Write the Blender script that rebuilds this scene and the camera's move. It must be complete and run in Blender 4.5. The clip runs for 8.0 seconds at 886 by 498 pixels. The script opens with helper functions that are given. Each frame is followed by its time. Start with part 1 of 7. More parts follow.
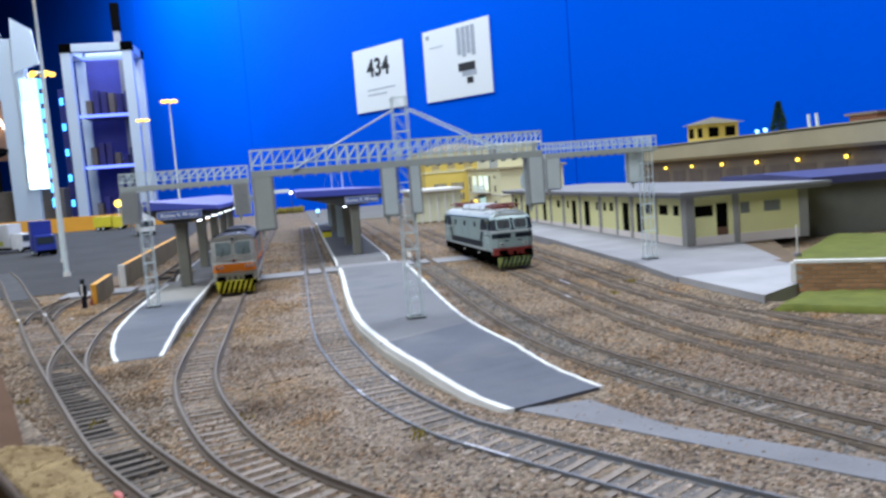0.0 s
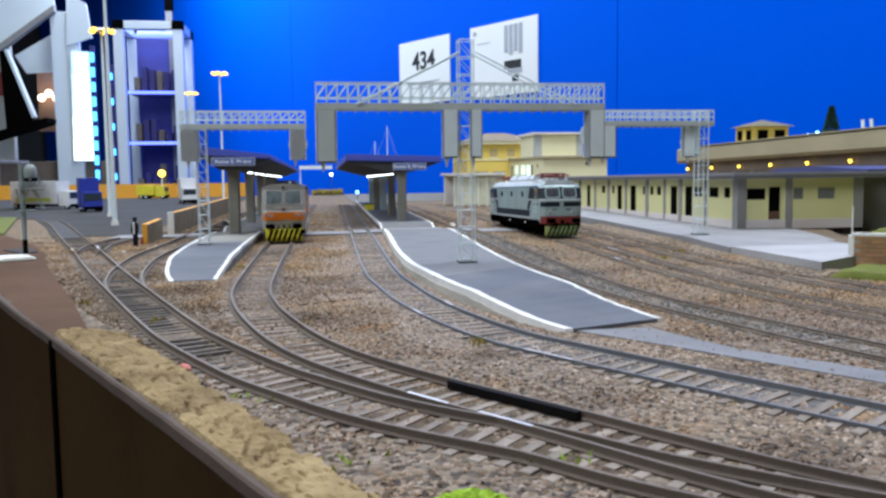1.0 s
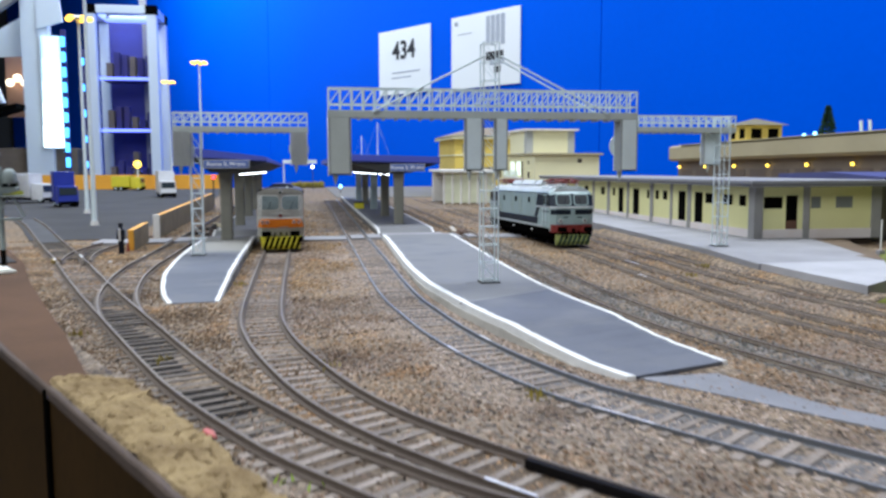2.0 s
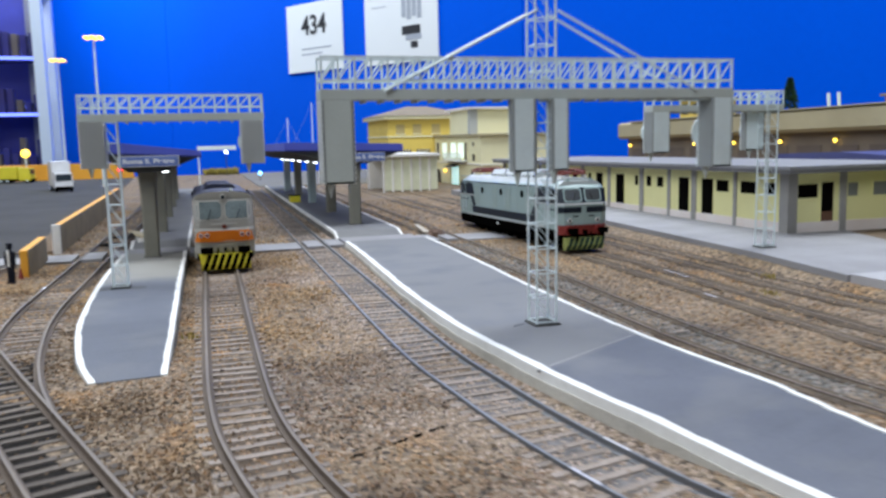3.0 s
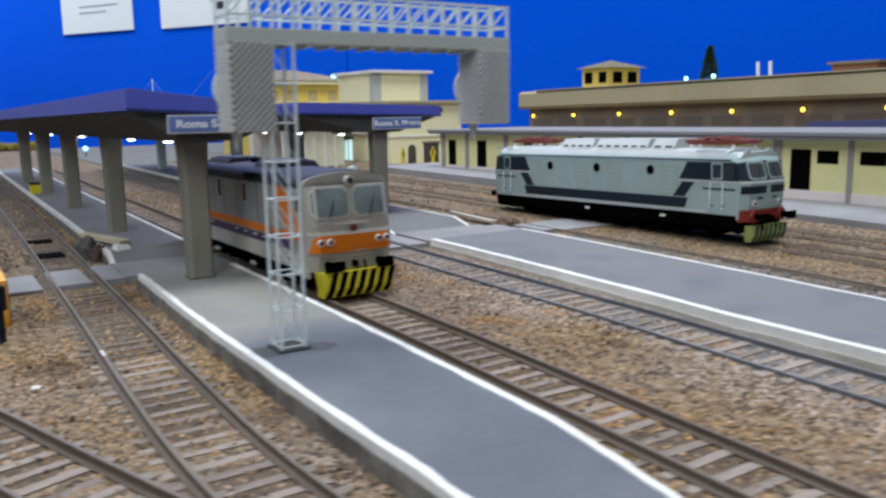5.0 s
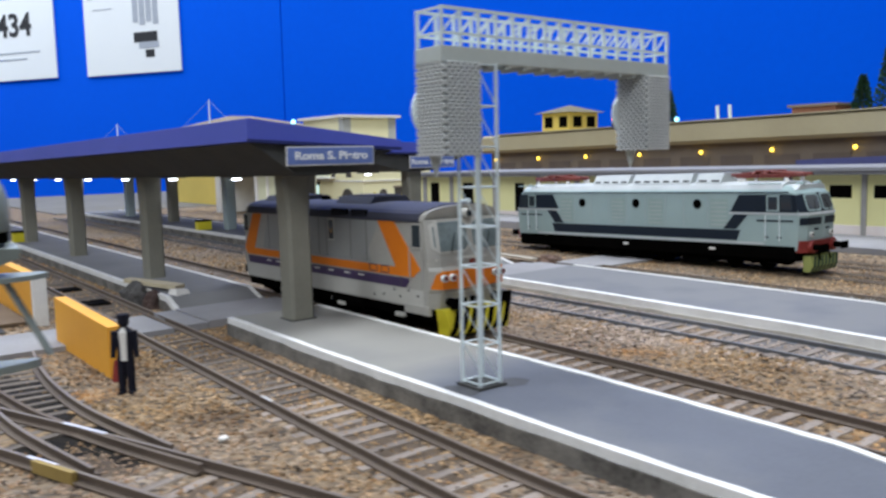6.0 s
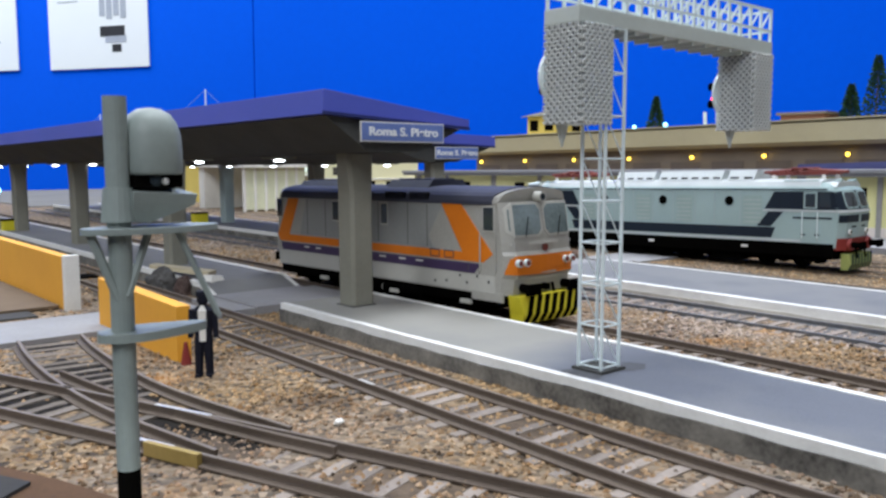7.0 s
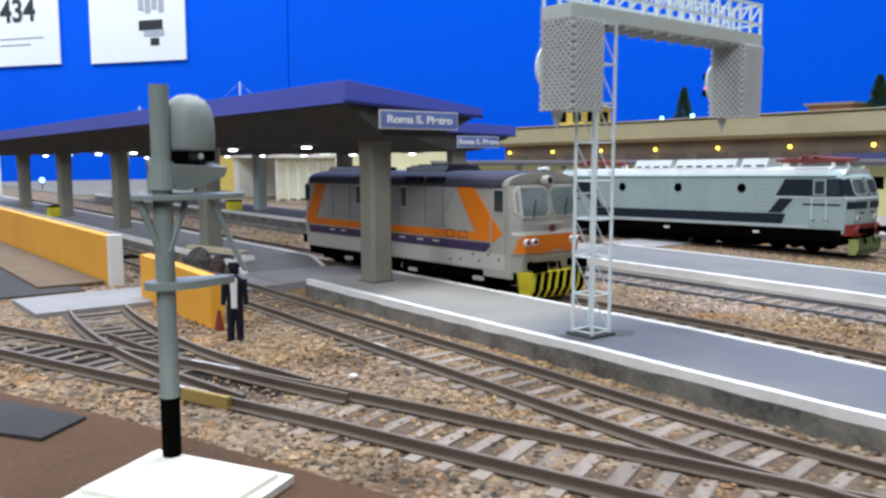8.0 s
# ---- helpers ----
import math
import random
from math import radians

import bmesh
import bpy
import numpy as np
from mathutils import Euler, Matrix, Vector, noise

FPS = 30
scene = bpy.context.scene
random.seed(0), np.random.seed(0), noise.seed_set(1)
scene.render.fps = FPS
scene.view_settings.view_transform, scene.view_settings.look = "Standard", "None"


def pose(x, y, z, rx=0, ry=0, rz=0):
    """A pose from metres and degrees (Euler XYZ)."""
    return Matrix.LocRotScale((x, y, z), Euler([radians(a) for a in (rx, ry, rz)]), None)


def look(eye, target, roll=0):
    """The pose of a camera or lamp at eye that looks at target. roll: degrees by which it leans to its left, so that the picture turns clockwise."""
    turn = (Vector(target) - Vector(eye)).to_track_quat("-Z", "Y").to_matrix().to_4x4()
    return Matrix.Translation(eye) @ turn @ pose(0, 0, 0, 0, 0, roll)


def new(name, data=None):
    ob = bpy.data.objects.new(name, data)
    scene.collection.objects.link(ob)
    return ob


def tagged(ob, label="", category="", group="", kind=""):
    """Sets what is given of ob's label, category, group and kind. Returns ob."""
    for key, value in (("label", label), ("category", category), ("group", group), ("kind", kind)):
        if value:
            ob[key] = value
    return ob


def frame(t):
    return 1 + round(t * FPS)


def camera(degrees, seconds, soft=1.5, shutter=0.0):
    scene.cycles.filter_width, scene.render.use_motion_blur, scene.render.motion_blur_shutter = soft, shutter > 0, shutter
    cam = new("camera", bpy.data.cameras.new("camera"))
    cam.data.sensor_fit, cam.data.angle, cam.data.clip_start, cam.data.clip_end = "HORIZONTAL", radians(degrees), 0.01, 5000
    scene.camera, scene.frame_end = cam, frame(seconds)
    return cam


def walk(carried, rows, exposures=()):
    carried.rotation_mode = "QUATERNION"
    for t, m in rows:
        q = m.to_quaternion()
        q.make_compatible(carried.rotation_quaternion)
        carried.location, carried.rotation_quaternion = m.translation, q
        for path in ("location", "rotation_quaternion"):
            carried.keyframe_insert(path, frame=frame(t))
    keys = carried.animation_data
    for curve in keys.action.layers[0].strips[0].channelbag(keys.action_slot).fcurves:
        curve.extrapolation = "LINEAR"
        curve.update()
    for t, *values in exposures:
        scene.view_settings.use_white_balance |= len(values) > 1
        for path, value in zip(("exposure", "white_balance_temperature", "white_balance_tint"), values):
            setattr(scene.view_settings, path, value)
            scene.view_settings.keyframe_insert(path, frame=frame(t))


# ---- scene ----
cam = camera(56.77, 8.0, soft=2.6, shutter=0.5)
PATH = [
    (0, (0.01119, -0.01149, 0.08419), (0.3666, 1.9472, -0.1084), -4.40),
    (0.5, (-0.00047, -0.01331, 0.06692), (0.3023, 1.9559, -0.1076), -2.36),
    (1, (-0.00389, -0.01329, 0.05295), (0.2804, 1.9580, -0.1292), -0.63),
    (1.5, (-0.01231, -0.00161, 0.05166), (0.2674, 1.9695, -0.1395), -1.01),
    (1.7, (-0.01684, 0.00434, 0.05655), (0.2815, 1.9718, -0.1436), -0.60),
    (2.8, (-0.04027, 0.12420, 0.07555), (0.4738, 2.0412, -0.1709), -0.89),
    (3, (-0.04734, 0.15232, 0.07376), (0.5137, 2.0535, -0.1922), -1.24),
    (3.5, (-0.06673, 0.20527, 0.07091), (0.6327, 2.0549, -0.2286), -0.39),
    (4, (-0.09953, 0.24624, 0.07306), (0.7170, 2.0432, -0.2500), 0.76),
    (4.5, (-0.12680, 0.31298, 0.08129), (0.8388, 2.0346, -0.2404), -1.63),
    (5, (-0.16499, 0.36922, 0.06818), (0.8969, 2.0307, -0.2665), -0.84),
    (5.2, (-0.17656, 0.37963, 0.06549), (0.9262, 2.0195, -0.2424), -0.55),
    (6.3, (-0.23160, 0.43122, 0.06073), (1.0391, 1.9619, -0.1449), -0.66),
    (6.5, (-0.23812, 0.43940, 0.05640), (1.0527, 1.9533, -0.1481), 0.21),
    (7, (-0.23966, 0.45048, 0.05471), (1.0731, 1.9450, -0.1527), 0.01),
    (7.5, (-0.24327, 0.44924, 0.04744), (1.0468, 1.9630, -0.1627), 0.09),
    (8, (-0.24781, 0.43071, 0.05237), (1.0024, 1.9754, -0.1731), 0.05),
]
walk(cam, [(t, look(eye, target, roll)) for t, eye, target, roll in PATH], [(0.0, -0.12, 5900, 11), (1.0, -0.10, 6000, 11), (1.7, -0.04, 6000, 11), (3.0, -0.12, 6100, 11), (3.5, -0.20, 6150, 12), (4.5, -0.33, 6150, 12), (5.2, -0.25, 6200, 12), (6.5, -0.02, 6150, 12), (7.2, 0.06, 6200, 12), (8.0, 0.17, 6200, 12)])

# ---- light ----
MM = 0.001
world = bpy.data.worlds.new("hall_air")
scene.world = world
world.use_nodes = True
world.node_tree.nodes["Background"].inputs["Color"].default_value = (0.75, 0.85, 1.0, 1)
world.node_tree.nodes["Background"].inputs["Strength"].default_value = 0.25
scene.view_settings.exposure = 0.0


def unseen_lamp(x, y, z, sx, sy, watts, tint, aim=None):
    data = bpy.data.lights.new("unseen_hall_light", "AREA")
    data.shape, data.size, data.size_y, data.energy, data.color = "RECTANGLE", sx, sy, watts, tint
    ob = new("unseen_hall_light", data)
    ob.location = (x, y, z)
    if aim:
        ob.rotation_euler = (Vector(aim) - Vector((x, y, z))).to_track_quat("-Z", "Y").to_euler()
    return ob


# front and low left fill, unseen, added to brighten fronts and side walls
unseen_lamp(-1.5, -1.1, 1.75, 0.8, 1.6, 46, (0.96, 0.99, 1.0), (0.15, 0.7, 0.0))
unseen_lamp(-1.1, 1.0, 1.15, 0.35, 1.2, 7, (0.96, 0.99, 1.0), (0.5, 0.9, 0.1))
unseen_lamp(0.36, 0.75, 1.75, 0.5, 1.8, 47, (0.94, 0.98, 1.0), (0.05, 0.62, 0.0))
# two more unseen lamps, added to brighten the blue wall and the stand
unseen_lamp(0.08, 2.95, 2.0, 0.8, 1.2, 40, (0.88, 0.96, 1.0))
unseen_lamp(-0.9, 4.6, 1.95, 0.6, 1.4, 82, (0.88, 0.96, 1.0))

# ---- materials ----


def mat(name, a, b=None, rough=0.7, metal=0.0, scale=60.0, bump=0.15, fine=900.0, spread=1.0, spec=0.5):
    """A surface that varies between two colours at two sizes, with fine relief."""
    m = bpy.data.materials.new(name)
    m.use_nodes = True
    nt = m.node_tree
    p = nt.nodes["Principled BSDF"]
    b = b or tuple(c * 0.8 for c in a)
    tc = nt.nodes.new("ShaderNodeTexCoord")
    n1 = nt.nodes.new("ShaderNodeTexNoise")
    n1.inputs["Scale"].default_value, n1.inputs["Detail"].default_value, n1.inputs["Roughness"].default_value = scale, 6, 0.6
    n2 = nt.nodes.new("ShaderNodeTexNoise")
    n2.inputs["Scale"].default_value, n2.inputs["Detail"].default_value = fine, 3
    add = nt.nodes.new("ShaderNodeMath")
    add.operation = "MULTIPLY_ADD"
    add.inputs[1].default_value = 0.35
    mr = nt.nodes.new("ShaderNodeMapRange")
    mr.inputs["From Min"].default_value, mr.inputs["From Max"].default_value = 0.675 - 0.28 / spread, 0.675 + 0.28 / spread
    mix = nt.nodes.new("ShaderNodeMix")
    mix.data_type = "RGBA"
    mix.inputs[6].default_value, mix.inputs[7].default_value = (*a, 1), (*b, 1)
    nt.links.new(tc.outputs["Object"], n1.inputs["Vector"])
    nt.links.new(tc.outputs["Object"], n2.inputs["Vector"])
    nt.links.new(n2.outputs["Fac"], add.inputs[0])
    nt.links.new(n1.outputs["Fac"], add.inputs[2])
    nt.links.new(add.outputs[0], mr.inputs["Value"])
    nt.links.new(mr.outputs["Result"], mix.inputs["Factor"])
    nt.links.new(mix.outputs[2], p.inputs["Base Color"])
    if bump:
        bp = nt.nodes.new("ShaderNodeBump")
        bp.inputs["Strength"].default_value, bp.inputs["Distance"].default_value = bump, 0.0006
        nt.links.new(add.outputs[0], bp.inputs["Height"])
        nt.links.new(bp.outputs["Normal"], p.inputs["Normal"])
    p.inputs["Roughness"].default_value, p.inputs["Metallic"].default_value = rough, metal
    p.inputs["Specular IOR Level"].default_value = spec
    return m


def glow(name, colour, strength):
    m = bpy.data.materials.new(name)
    m.use_nodes = True
    p = m.node_tree.nodes["Principled BSDF"]
    p.inputs["Base Color"].default_value = (*colour, 1)
    p.inputs["Emission Color"].default_value = (*colour, 1)
    p.inputs["Emission Strength"].default_value = strength
    return m


def speckle(name, colours, island=True, cell=700.0, rough=0.9, patch=None):
    """Gravel: each stone (or each cell) takes one of some colours; broad patches shift the mixture."""
    m = bpy.data.materials.new(name)
    m.use_nodes = True
    nt = m.node_tree
    p = nt.nodes["Principled BSDF"]
    p.inputs["Roughness"].default_value = rough
    tc = nt.nodes.new("ShaderNodeTexCoord")
    ramp = nt.nodes.new("ShaderNodeValToRGB")
    ramp.color_ramp.interpolation = "LINEAR"
    els = ramp.color_ramp.elements
    for i, c in enumerate(colours):
        e = els[i] if i < 2 else els.new(i / (len(colours) - 1))
        e.position, e.color = i / (len(colours) - 1), (*c, 1)
    if island:
        src = nt.nodes.new("ShaderNodeNewGeometry").outputs["Random Per Island"]
    else:
        vo = nt.nodes.new("ShaderNodeTexVoronoi")
        vo.inputs["Scale"].default_value = cell
        nt.links.new(tc.outputs["Object"], vo.inputs["Vector"])
        sep = nt.nodes.new("ShaderNodeSeparateColor")
        nt.links.new(vo.outputs["Color"], sep.inputs[0])
        src = sep.outputs[0]
        bp = nt.nodes.new("ShaderNodeBump")
        bp.inputs["Strength"].default_value, bp.inputs["Distance"].default_value, bp.invert = 0.6, 0.0008, True
        nt.links.new(vo.outputs["Distance"], bp.inputs["Height"])
        nt.links.new(bp.outputs["Normal"], p.inputs["Normal"])
    nt.links.new(src, ramp.inputs["Fac"])
    out = ramp.outputs["Color"]
    if patch:
        n = nt.nodes.new("ShaderNodeTexNoise")
        n.inputs["Scale"].default_value, n.inputs["Detail"].default_value = 14, 5
        nt.links.new(tc.outputs["Object"], n.inputs["Vector"])
        sepx = nt.nodes.new("ShaderNodeSeparateXYZ")
        nt.links.new(tc.outputs["Object"], sepx.inputs[0])
        # greyer stone towards the low end of the line, browner towards the station
        rng = nt.nodes.new("ShaderNodeMapRange")
        rng.inputs["From Min"].default_value, rng.inputs["From Max"].default_value = 0.20, 0.62
        rng.inputs["To Min"].default_value, rng.inputs["To Max"].default_value = -0.42, 0.12
        nt.links.new(sepx.outputs["Y"], rng.inputs["Value"])
        sm = nt.nodes.new("ShaderNodeMath")
        sm.operation = "ADD"
        sm.use_clamp = True
        con = nt.nodes.new("ShaderNodeMath")
        con.operation = "MULTIPLY_ADD"
        con.inputs[1].default_value, con.inputs[2].default_value = 2.4, -0.7
        nt.links.new(n.outputs["Fac"], con.inputs[0])
        nt.links.new(con.outputs[0], sm.inputs[0])
        nt.links.new(rng.outputs["Result"], sm.inputs[1])
        mx = nt.nodes.new("ShaderNodeMix")
        mx.data_type, mx.blend_type = "RGBA", "MULTIPLY"
        mx.inputs[0].default_value = 1.0
        tint = nt.nodes.new("ShaderNodeMix")
        tint.data_type = "RGBA"
        tint.inputs[6].default_value, tint.inputs[7].default_value = (*patch[0], 1), (*patch[1], 1)
        nt.links.new(sm.outputs[0], tint.inputs[0])
        nt.links.new(out, mx.inputs[6])
        nt.links.new(tint.outputs[2], mx.inputs[7])
        # ochre and dark oily stains
        n3 = nt.nodes.new("ShaderNodeTexNoise")
        n3.inputs["Scale"].default_value, n3.inputs["Detail"].default_value = 27, 6
        nt.links.new(tc.outputs["Object"], n3.inputs["Vector"])
        st_ = nt.nodes.new("ShaderNodeValToRGB")
        e3 = st_.color_ramp.elements
        e3[0].position, e3[0].color = 0.30, (0.55, 0.50, 0.45, 1)
        e3[1].position, e3[1].color = 0.72, (1.25, 0.95, 0.55, 1)
        mid = e3.new(0.42)
        mid.color = (1, 1, 1, 1)
        mid = e3.new(0.60)
        mid.color = (1, 1, 1, 1)
        nt.links.new(n3.outputs["Fac"], st_.inputs["Fac"])
        m3 = nt.nodes.new("ShaderNodeMix")
        m3.data_type, m3.blend_type = "RGBA", "MULTIPLY"
        m3.inputs[0].default_value = 1.0
        nt.links.new(mx.outputs[2], m3.inputs[6])
        nt.links.new(st_.outputs["Color"], m3.inputs[7])
        out = m3.outputs[2]
    nt.links.new(out, p.inputs["Base Color"])
    return m


def tinted(m, lo, hi):
    """Each copy of a piece a little lighter or darker."""
    nt = m.node_tree
    p = nt.nodes["Principled BSDF"]
    src = p.inputs["Base Color"].links[0].from_socket
    info = nt.nodes.new("ShaderNodeObjectInfo")
    rng = nt.nodes.new("ShaderNodeMapRange")
    rng.inputs["To Min"].default_value, rng.inputs["To Max"].default_value = lo, hi
    nt.links.new(info.outputs["Random"], rng.inputs["Value"])
    mx = nt.nodes.new("ShaderNodeMix")
    mx.data_type, mx.blend_type = "RGBA", "MULTIPLY"
    mx.inputs[0].default_value = 1.0
    nt.links.new(src, mx.inputs[6])
    nt.links.new(rng.outputs["Result"], mx.inputs[7])
    nt.links.new(mx.outputs[2], p.inputs["Base Color"])
    return m


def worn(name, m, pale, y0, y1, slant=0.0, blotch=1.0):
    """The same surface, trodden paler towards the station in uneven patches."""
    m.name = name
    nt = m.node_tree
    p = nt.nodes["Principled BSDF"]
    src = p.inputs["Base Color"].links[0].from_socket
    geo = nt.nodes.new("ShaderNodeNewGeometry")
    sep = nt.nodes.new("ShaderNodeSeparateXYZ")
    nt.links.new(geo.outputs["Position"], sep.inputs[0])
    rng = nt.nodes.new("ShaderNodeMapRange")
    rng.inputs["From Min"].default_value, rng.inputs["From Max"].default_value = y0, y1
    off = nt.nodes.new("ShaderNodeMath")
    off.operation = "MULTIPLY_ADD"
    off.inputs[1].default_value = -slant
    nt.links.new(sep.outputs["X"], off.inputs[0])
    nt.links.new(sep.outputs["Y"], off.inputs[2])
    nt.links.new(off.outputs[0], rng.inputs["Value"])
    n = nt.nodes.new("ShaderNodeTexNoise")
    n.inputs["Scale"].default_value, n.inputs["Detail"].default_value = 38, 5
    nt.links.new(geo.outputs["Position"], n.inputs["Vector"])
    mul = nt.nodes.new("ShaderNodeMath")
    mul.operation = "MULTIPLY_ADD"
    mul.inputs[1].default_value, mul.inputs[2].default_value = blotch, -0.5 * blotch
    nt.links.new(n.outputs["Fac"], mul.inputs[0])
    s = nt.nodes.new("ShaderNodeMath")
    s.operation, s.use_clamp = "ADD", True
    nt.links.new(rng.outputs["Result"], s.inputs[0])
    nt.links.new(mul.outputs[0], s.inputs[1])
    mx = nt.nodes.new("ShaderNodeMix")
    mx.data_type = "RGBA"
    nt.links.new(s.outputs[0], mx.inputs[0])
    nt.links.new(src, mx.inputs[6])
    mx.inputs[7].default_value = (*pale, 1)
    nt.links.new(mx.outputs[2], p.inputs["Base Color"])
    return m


STONES = [(0.045, 0.037, 0.029), (0.205, 0.164, 0.112), (0.285, 0.238, 0.172), (0.030, 0.023, 0.017), (0.365, 0.318, 0.248), (0.190, 0.130, 0.070), (0.245, 0.194, 0.132), (0.43, 0.375, 0.30)]
M_ballast = speckle("ballast_bed", STONES[:6], island=False, cell=650, patch=((0.86, 0.80, 0.80), (0.92, 0.74, 0.52)))
M_stone = speckle("ballast_stones", STONES, island=True, patch=((1.08, 0.93, 0.93), (1.50, 1.16, 0.74)))
# the same ballast colours multiplied darker, for the left tracks
M_darkstone = speckle("darkened_ballast_stones", [tuple(c * k for c, k in zip(q, (0.55, 0.48, 0.42))) for q in STONES], island=True, patch=((1.18, 1.08, 1.0), (1.18, 1.08, 1.0)))
M_greystone = speckle("grey_dirty_stones", [(0.05, 0.05, 0.047), (0.20, 0.192, 0.18), (0.105, 0.102, 0.095), (0.31, 0.30, 0.29), (0.15, 0.14, 0.125)], island=True)
M_palestone = speckle("pale_ballast_stones", STONES[1:3] + STONES[4:5] + STONES[6:] + STONES[:1], island=True, patch=((1.40, 1.31, 1.42), (1.42, 1.32, 1.40)))
M_sleeper = tinted(mat("weathered_sleeper", (0.35, 0.300, 0.262), (0.205, 0.168, 0.142), 0.95, scale=180, bump=0.6, spec=0.2), 0.7, 1.15)
# a darker copy of the sleeper colours, for the left tracks
M_darksleeper = tinted(mat("darkened_sleeper", (0.215, 0.185, 0.160), (0.110, 0.092, 0.078), 0.95, scale=180, bump=0.6, spec=0.2), 0.7, 1.15)
M_rail = mat("rusty_rail_side", (0.090, 0.068, 0.055), (0.150, 0.118, 0.092), 0.8, 0.0, scale=14, spec=0.25)
M_railtop = mat("worn_rail_head", (0.125, 0.100, 0.082), (0.225, 0.185, 0.145), 0.6, 0.1, scale=14, spec=0.35)
M_railblue = mat("blue_grey_rail_paint", (0.105, 0.110, 0.122), (0.165, 0.168, 0.176), 0.6, 0.1, scale=40)
M_railblue_top = mat("blue_grey_rail_head", (0.150, 0.158, 0.17), (0.25, 0.255, 0.265), 0.5, 0.3, scale=18)
M_silver = mat("bright_nickel", (0.80, 0.79, 0.76), (0.62, 0.60, 0.56), 0.42, 0.6, scale=60)
M_blackrail = mat("blackened_rail", (0.006, 0.005, 0.005), None, 0.7, spec=0.08)
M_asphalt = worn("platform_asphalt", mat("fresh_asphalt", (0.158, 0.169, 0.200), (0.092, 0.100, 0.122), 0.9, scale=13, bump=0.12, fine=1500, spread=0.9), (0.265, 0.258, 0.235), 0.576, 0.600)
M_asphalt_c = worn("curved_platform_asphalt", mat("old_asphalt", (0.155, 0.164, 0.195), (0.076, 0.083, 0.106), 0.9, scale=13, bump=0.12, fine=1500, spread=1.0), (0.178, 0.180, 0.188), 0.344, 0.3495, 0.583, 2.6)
M_asphalt_b = mat("worn_platform_asphalt", (0.215, 0.215, 0.215), (0.135, 0.135, 0.14), 0.9, scale=18, bump=0.1, fine=1500)
M_kerb = mat("white_platform_edge", (0.90, 0.90, 0.88), (0.64, 0.63, 0.60), 0.8, scale=85, spread=0.85, bump=0.25)
M_concrete = mat("grey_concrete", (0.26, 0.245, 0.215), (0.048, 0.044, 0.040), 0.9, scale=75, spread=1.3)
M_pale = mat("pale_concrete", (0.33, 0.325, 0.335), (0.215, 0.21, 0.215), 0.9, scale=22)
M_column = mat("column_concrete", (0.25, 0.245, 0.20), (0.19, 0.185, 0.15), 0.8, scale=50)
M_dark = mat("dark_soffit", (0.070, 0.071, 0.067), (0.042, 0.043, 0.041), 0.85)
M_purple = mat("blue_violet_fascia", (0.075, 0.105, 0.50), (0.10, 0.12, 0.56), 0.5, scale=20)
M_roofblue = mat("grey_blue_canopy_roof", (0.15, 0.15, 0.42), (0.12, 0.12, 0.36), 0.6, scale=20)
M_steel = mat("pale_grey_painted_steel", (0.80, 0.90, 0.91), (0.66, 0.74, 0.75), 0.45, scale=60, bump=0.05)
M_deck = mat("grey_gantry_deck", (0.56, 0.61, 0.58), (0.46, 0.50, 0.47), 0.6, scale=50, bump=0.05)
M_yellow = mat("pale_yellow_plaster", (0.84, 0.81, 0.40), (0.74, 0.70, 0.34), 0.9, scale=18)
M_cream = mat("cream_plaster", (0.88, 0.85, 0.56), (0.80, 0.76, 0.48), 0.9, scale=18)
M_ochre = mat("yellow_ochre_plaster", (0.78, 0.60, 0.13), (0.66, 0.50, 0.11), 0.85, scale=18)
M_white = mat("white_plaster", (0.82, 0.81, 0.77), (0.64, 0.62, 0.58), 0.85, scale=40)
M_pilaster = mat("grey_pilaster", (0.36, 0.35, 0.33), (0.27, 0.26, 0.25), 0.85)
M_roofgrey = mat("grey_roof_felt", (0.198, 0.192, 0.198), (0.150, 0.150, 0.156), 0.85, scale=25)
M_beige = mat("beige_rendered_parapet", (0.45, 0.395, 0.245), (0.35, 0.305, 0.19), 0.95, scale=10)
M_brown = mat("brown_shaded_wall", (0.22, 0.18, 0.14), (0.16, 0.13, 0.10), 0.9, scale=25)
M_black = mat("dark_opening", (0.003, 0.0027, 0.0024), None, 0.9, spec=0.02)
M_wooddoor = mat("brown_door_leaf", (0.16, 0.08, 0.05), None, 0.6)
M_orange = mat("orange_yellow_paint", (0.86, 0.42, 0.035), (0.74, 0.34, 0.03), 0.7, scale=30)
M_sand = mat("sand_ramp", (0.17, 0.12, 0.075), (0.11, 0.075, 0.045), 0.95, scale=60)
M_grass = mat("short_green_scatter", (0.175, 0.190, 0.028), (0.085, 0.105, 0.016), 0.95, scale=80, bump=0.8, fine=1600)
M_brick = tinted(mat("orange_brick", (0.52, 0.29, 0.14), (0.36, 0.19, 0.09), 0.95, scale=160), 0.7, 1.15)
M_board = mat("brown_stained_wood", (0.052, 0.027, 0.008), (0.016, 0.010, 0.004), 0.7, scale=6, bump=0.15, fine=240, spec=0.06)
M_boardtop = mat("brown_hardboard_top", (0.140, 0.078, 0.044), (0.062, 0.038, 0.024), 0.9, scale=12, bump=0.3, spec=0.12)
M_plaster = mat("crumbly_sandy_filler", (0.43, 0.325, 0.17), (0.12, 0.076, 0.038), 0.97, scale=40, bump=1.0, fine=300, spread=0.9, spec=0.1)
M_bluewall = mat("blue_painted_partition", (0.0015, 0.092, 0.74), (0.002, 0.112, 0.84), 0.9, scale=0.8, bump=0.02, fine=60)
M_bluewall.node_tree.nodes["Principled BSDF"].inputs["Specular IOR Level"].default_value = 0.1
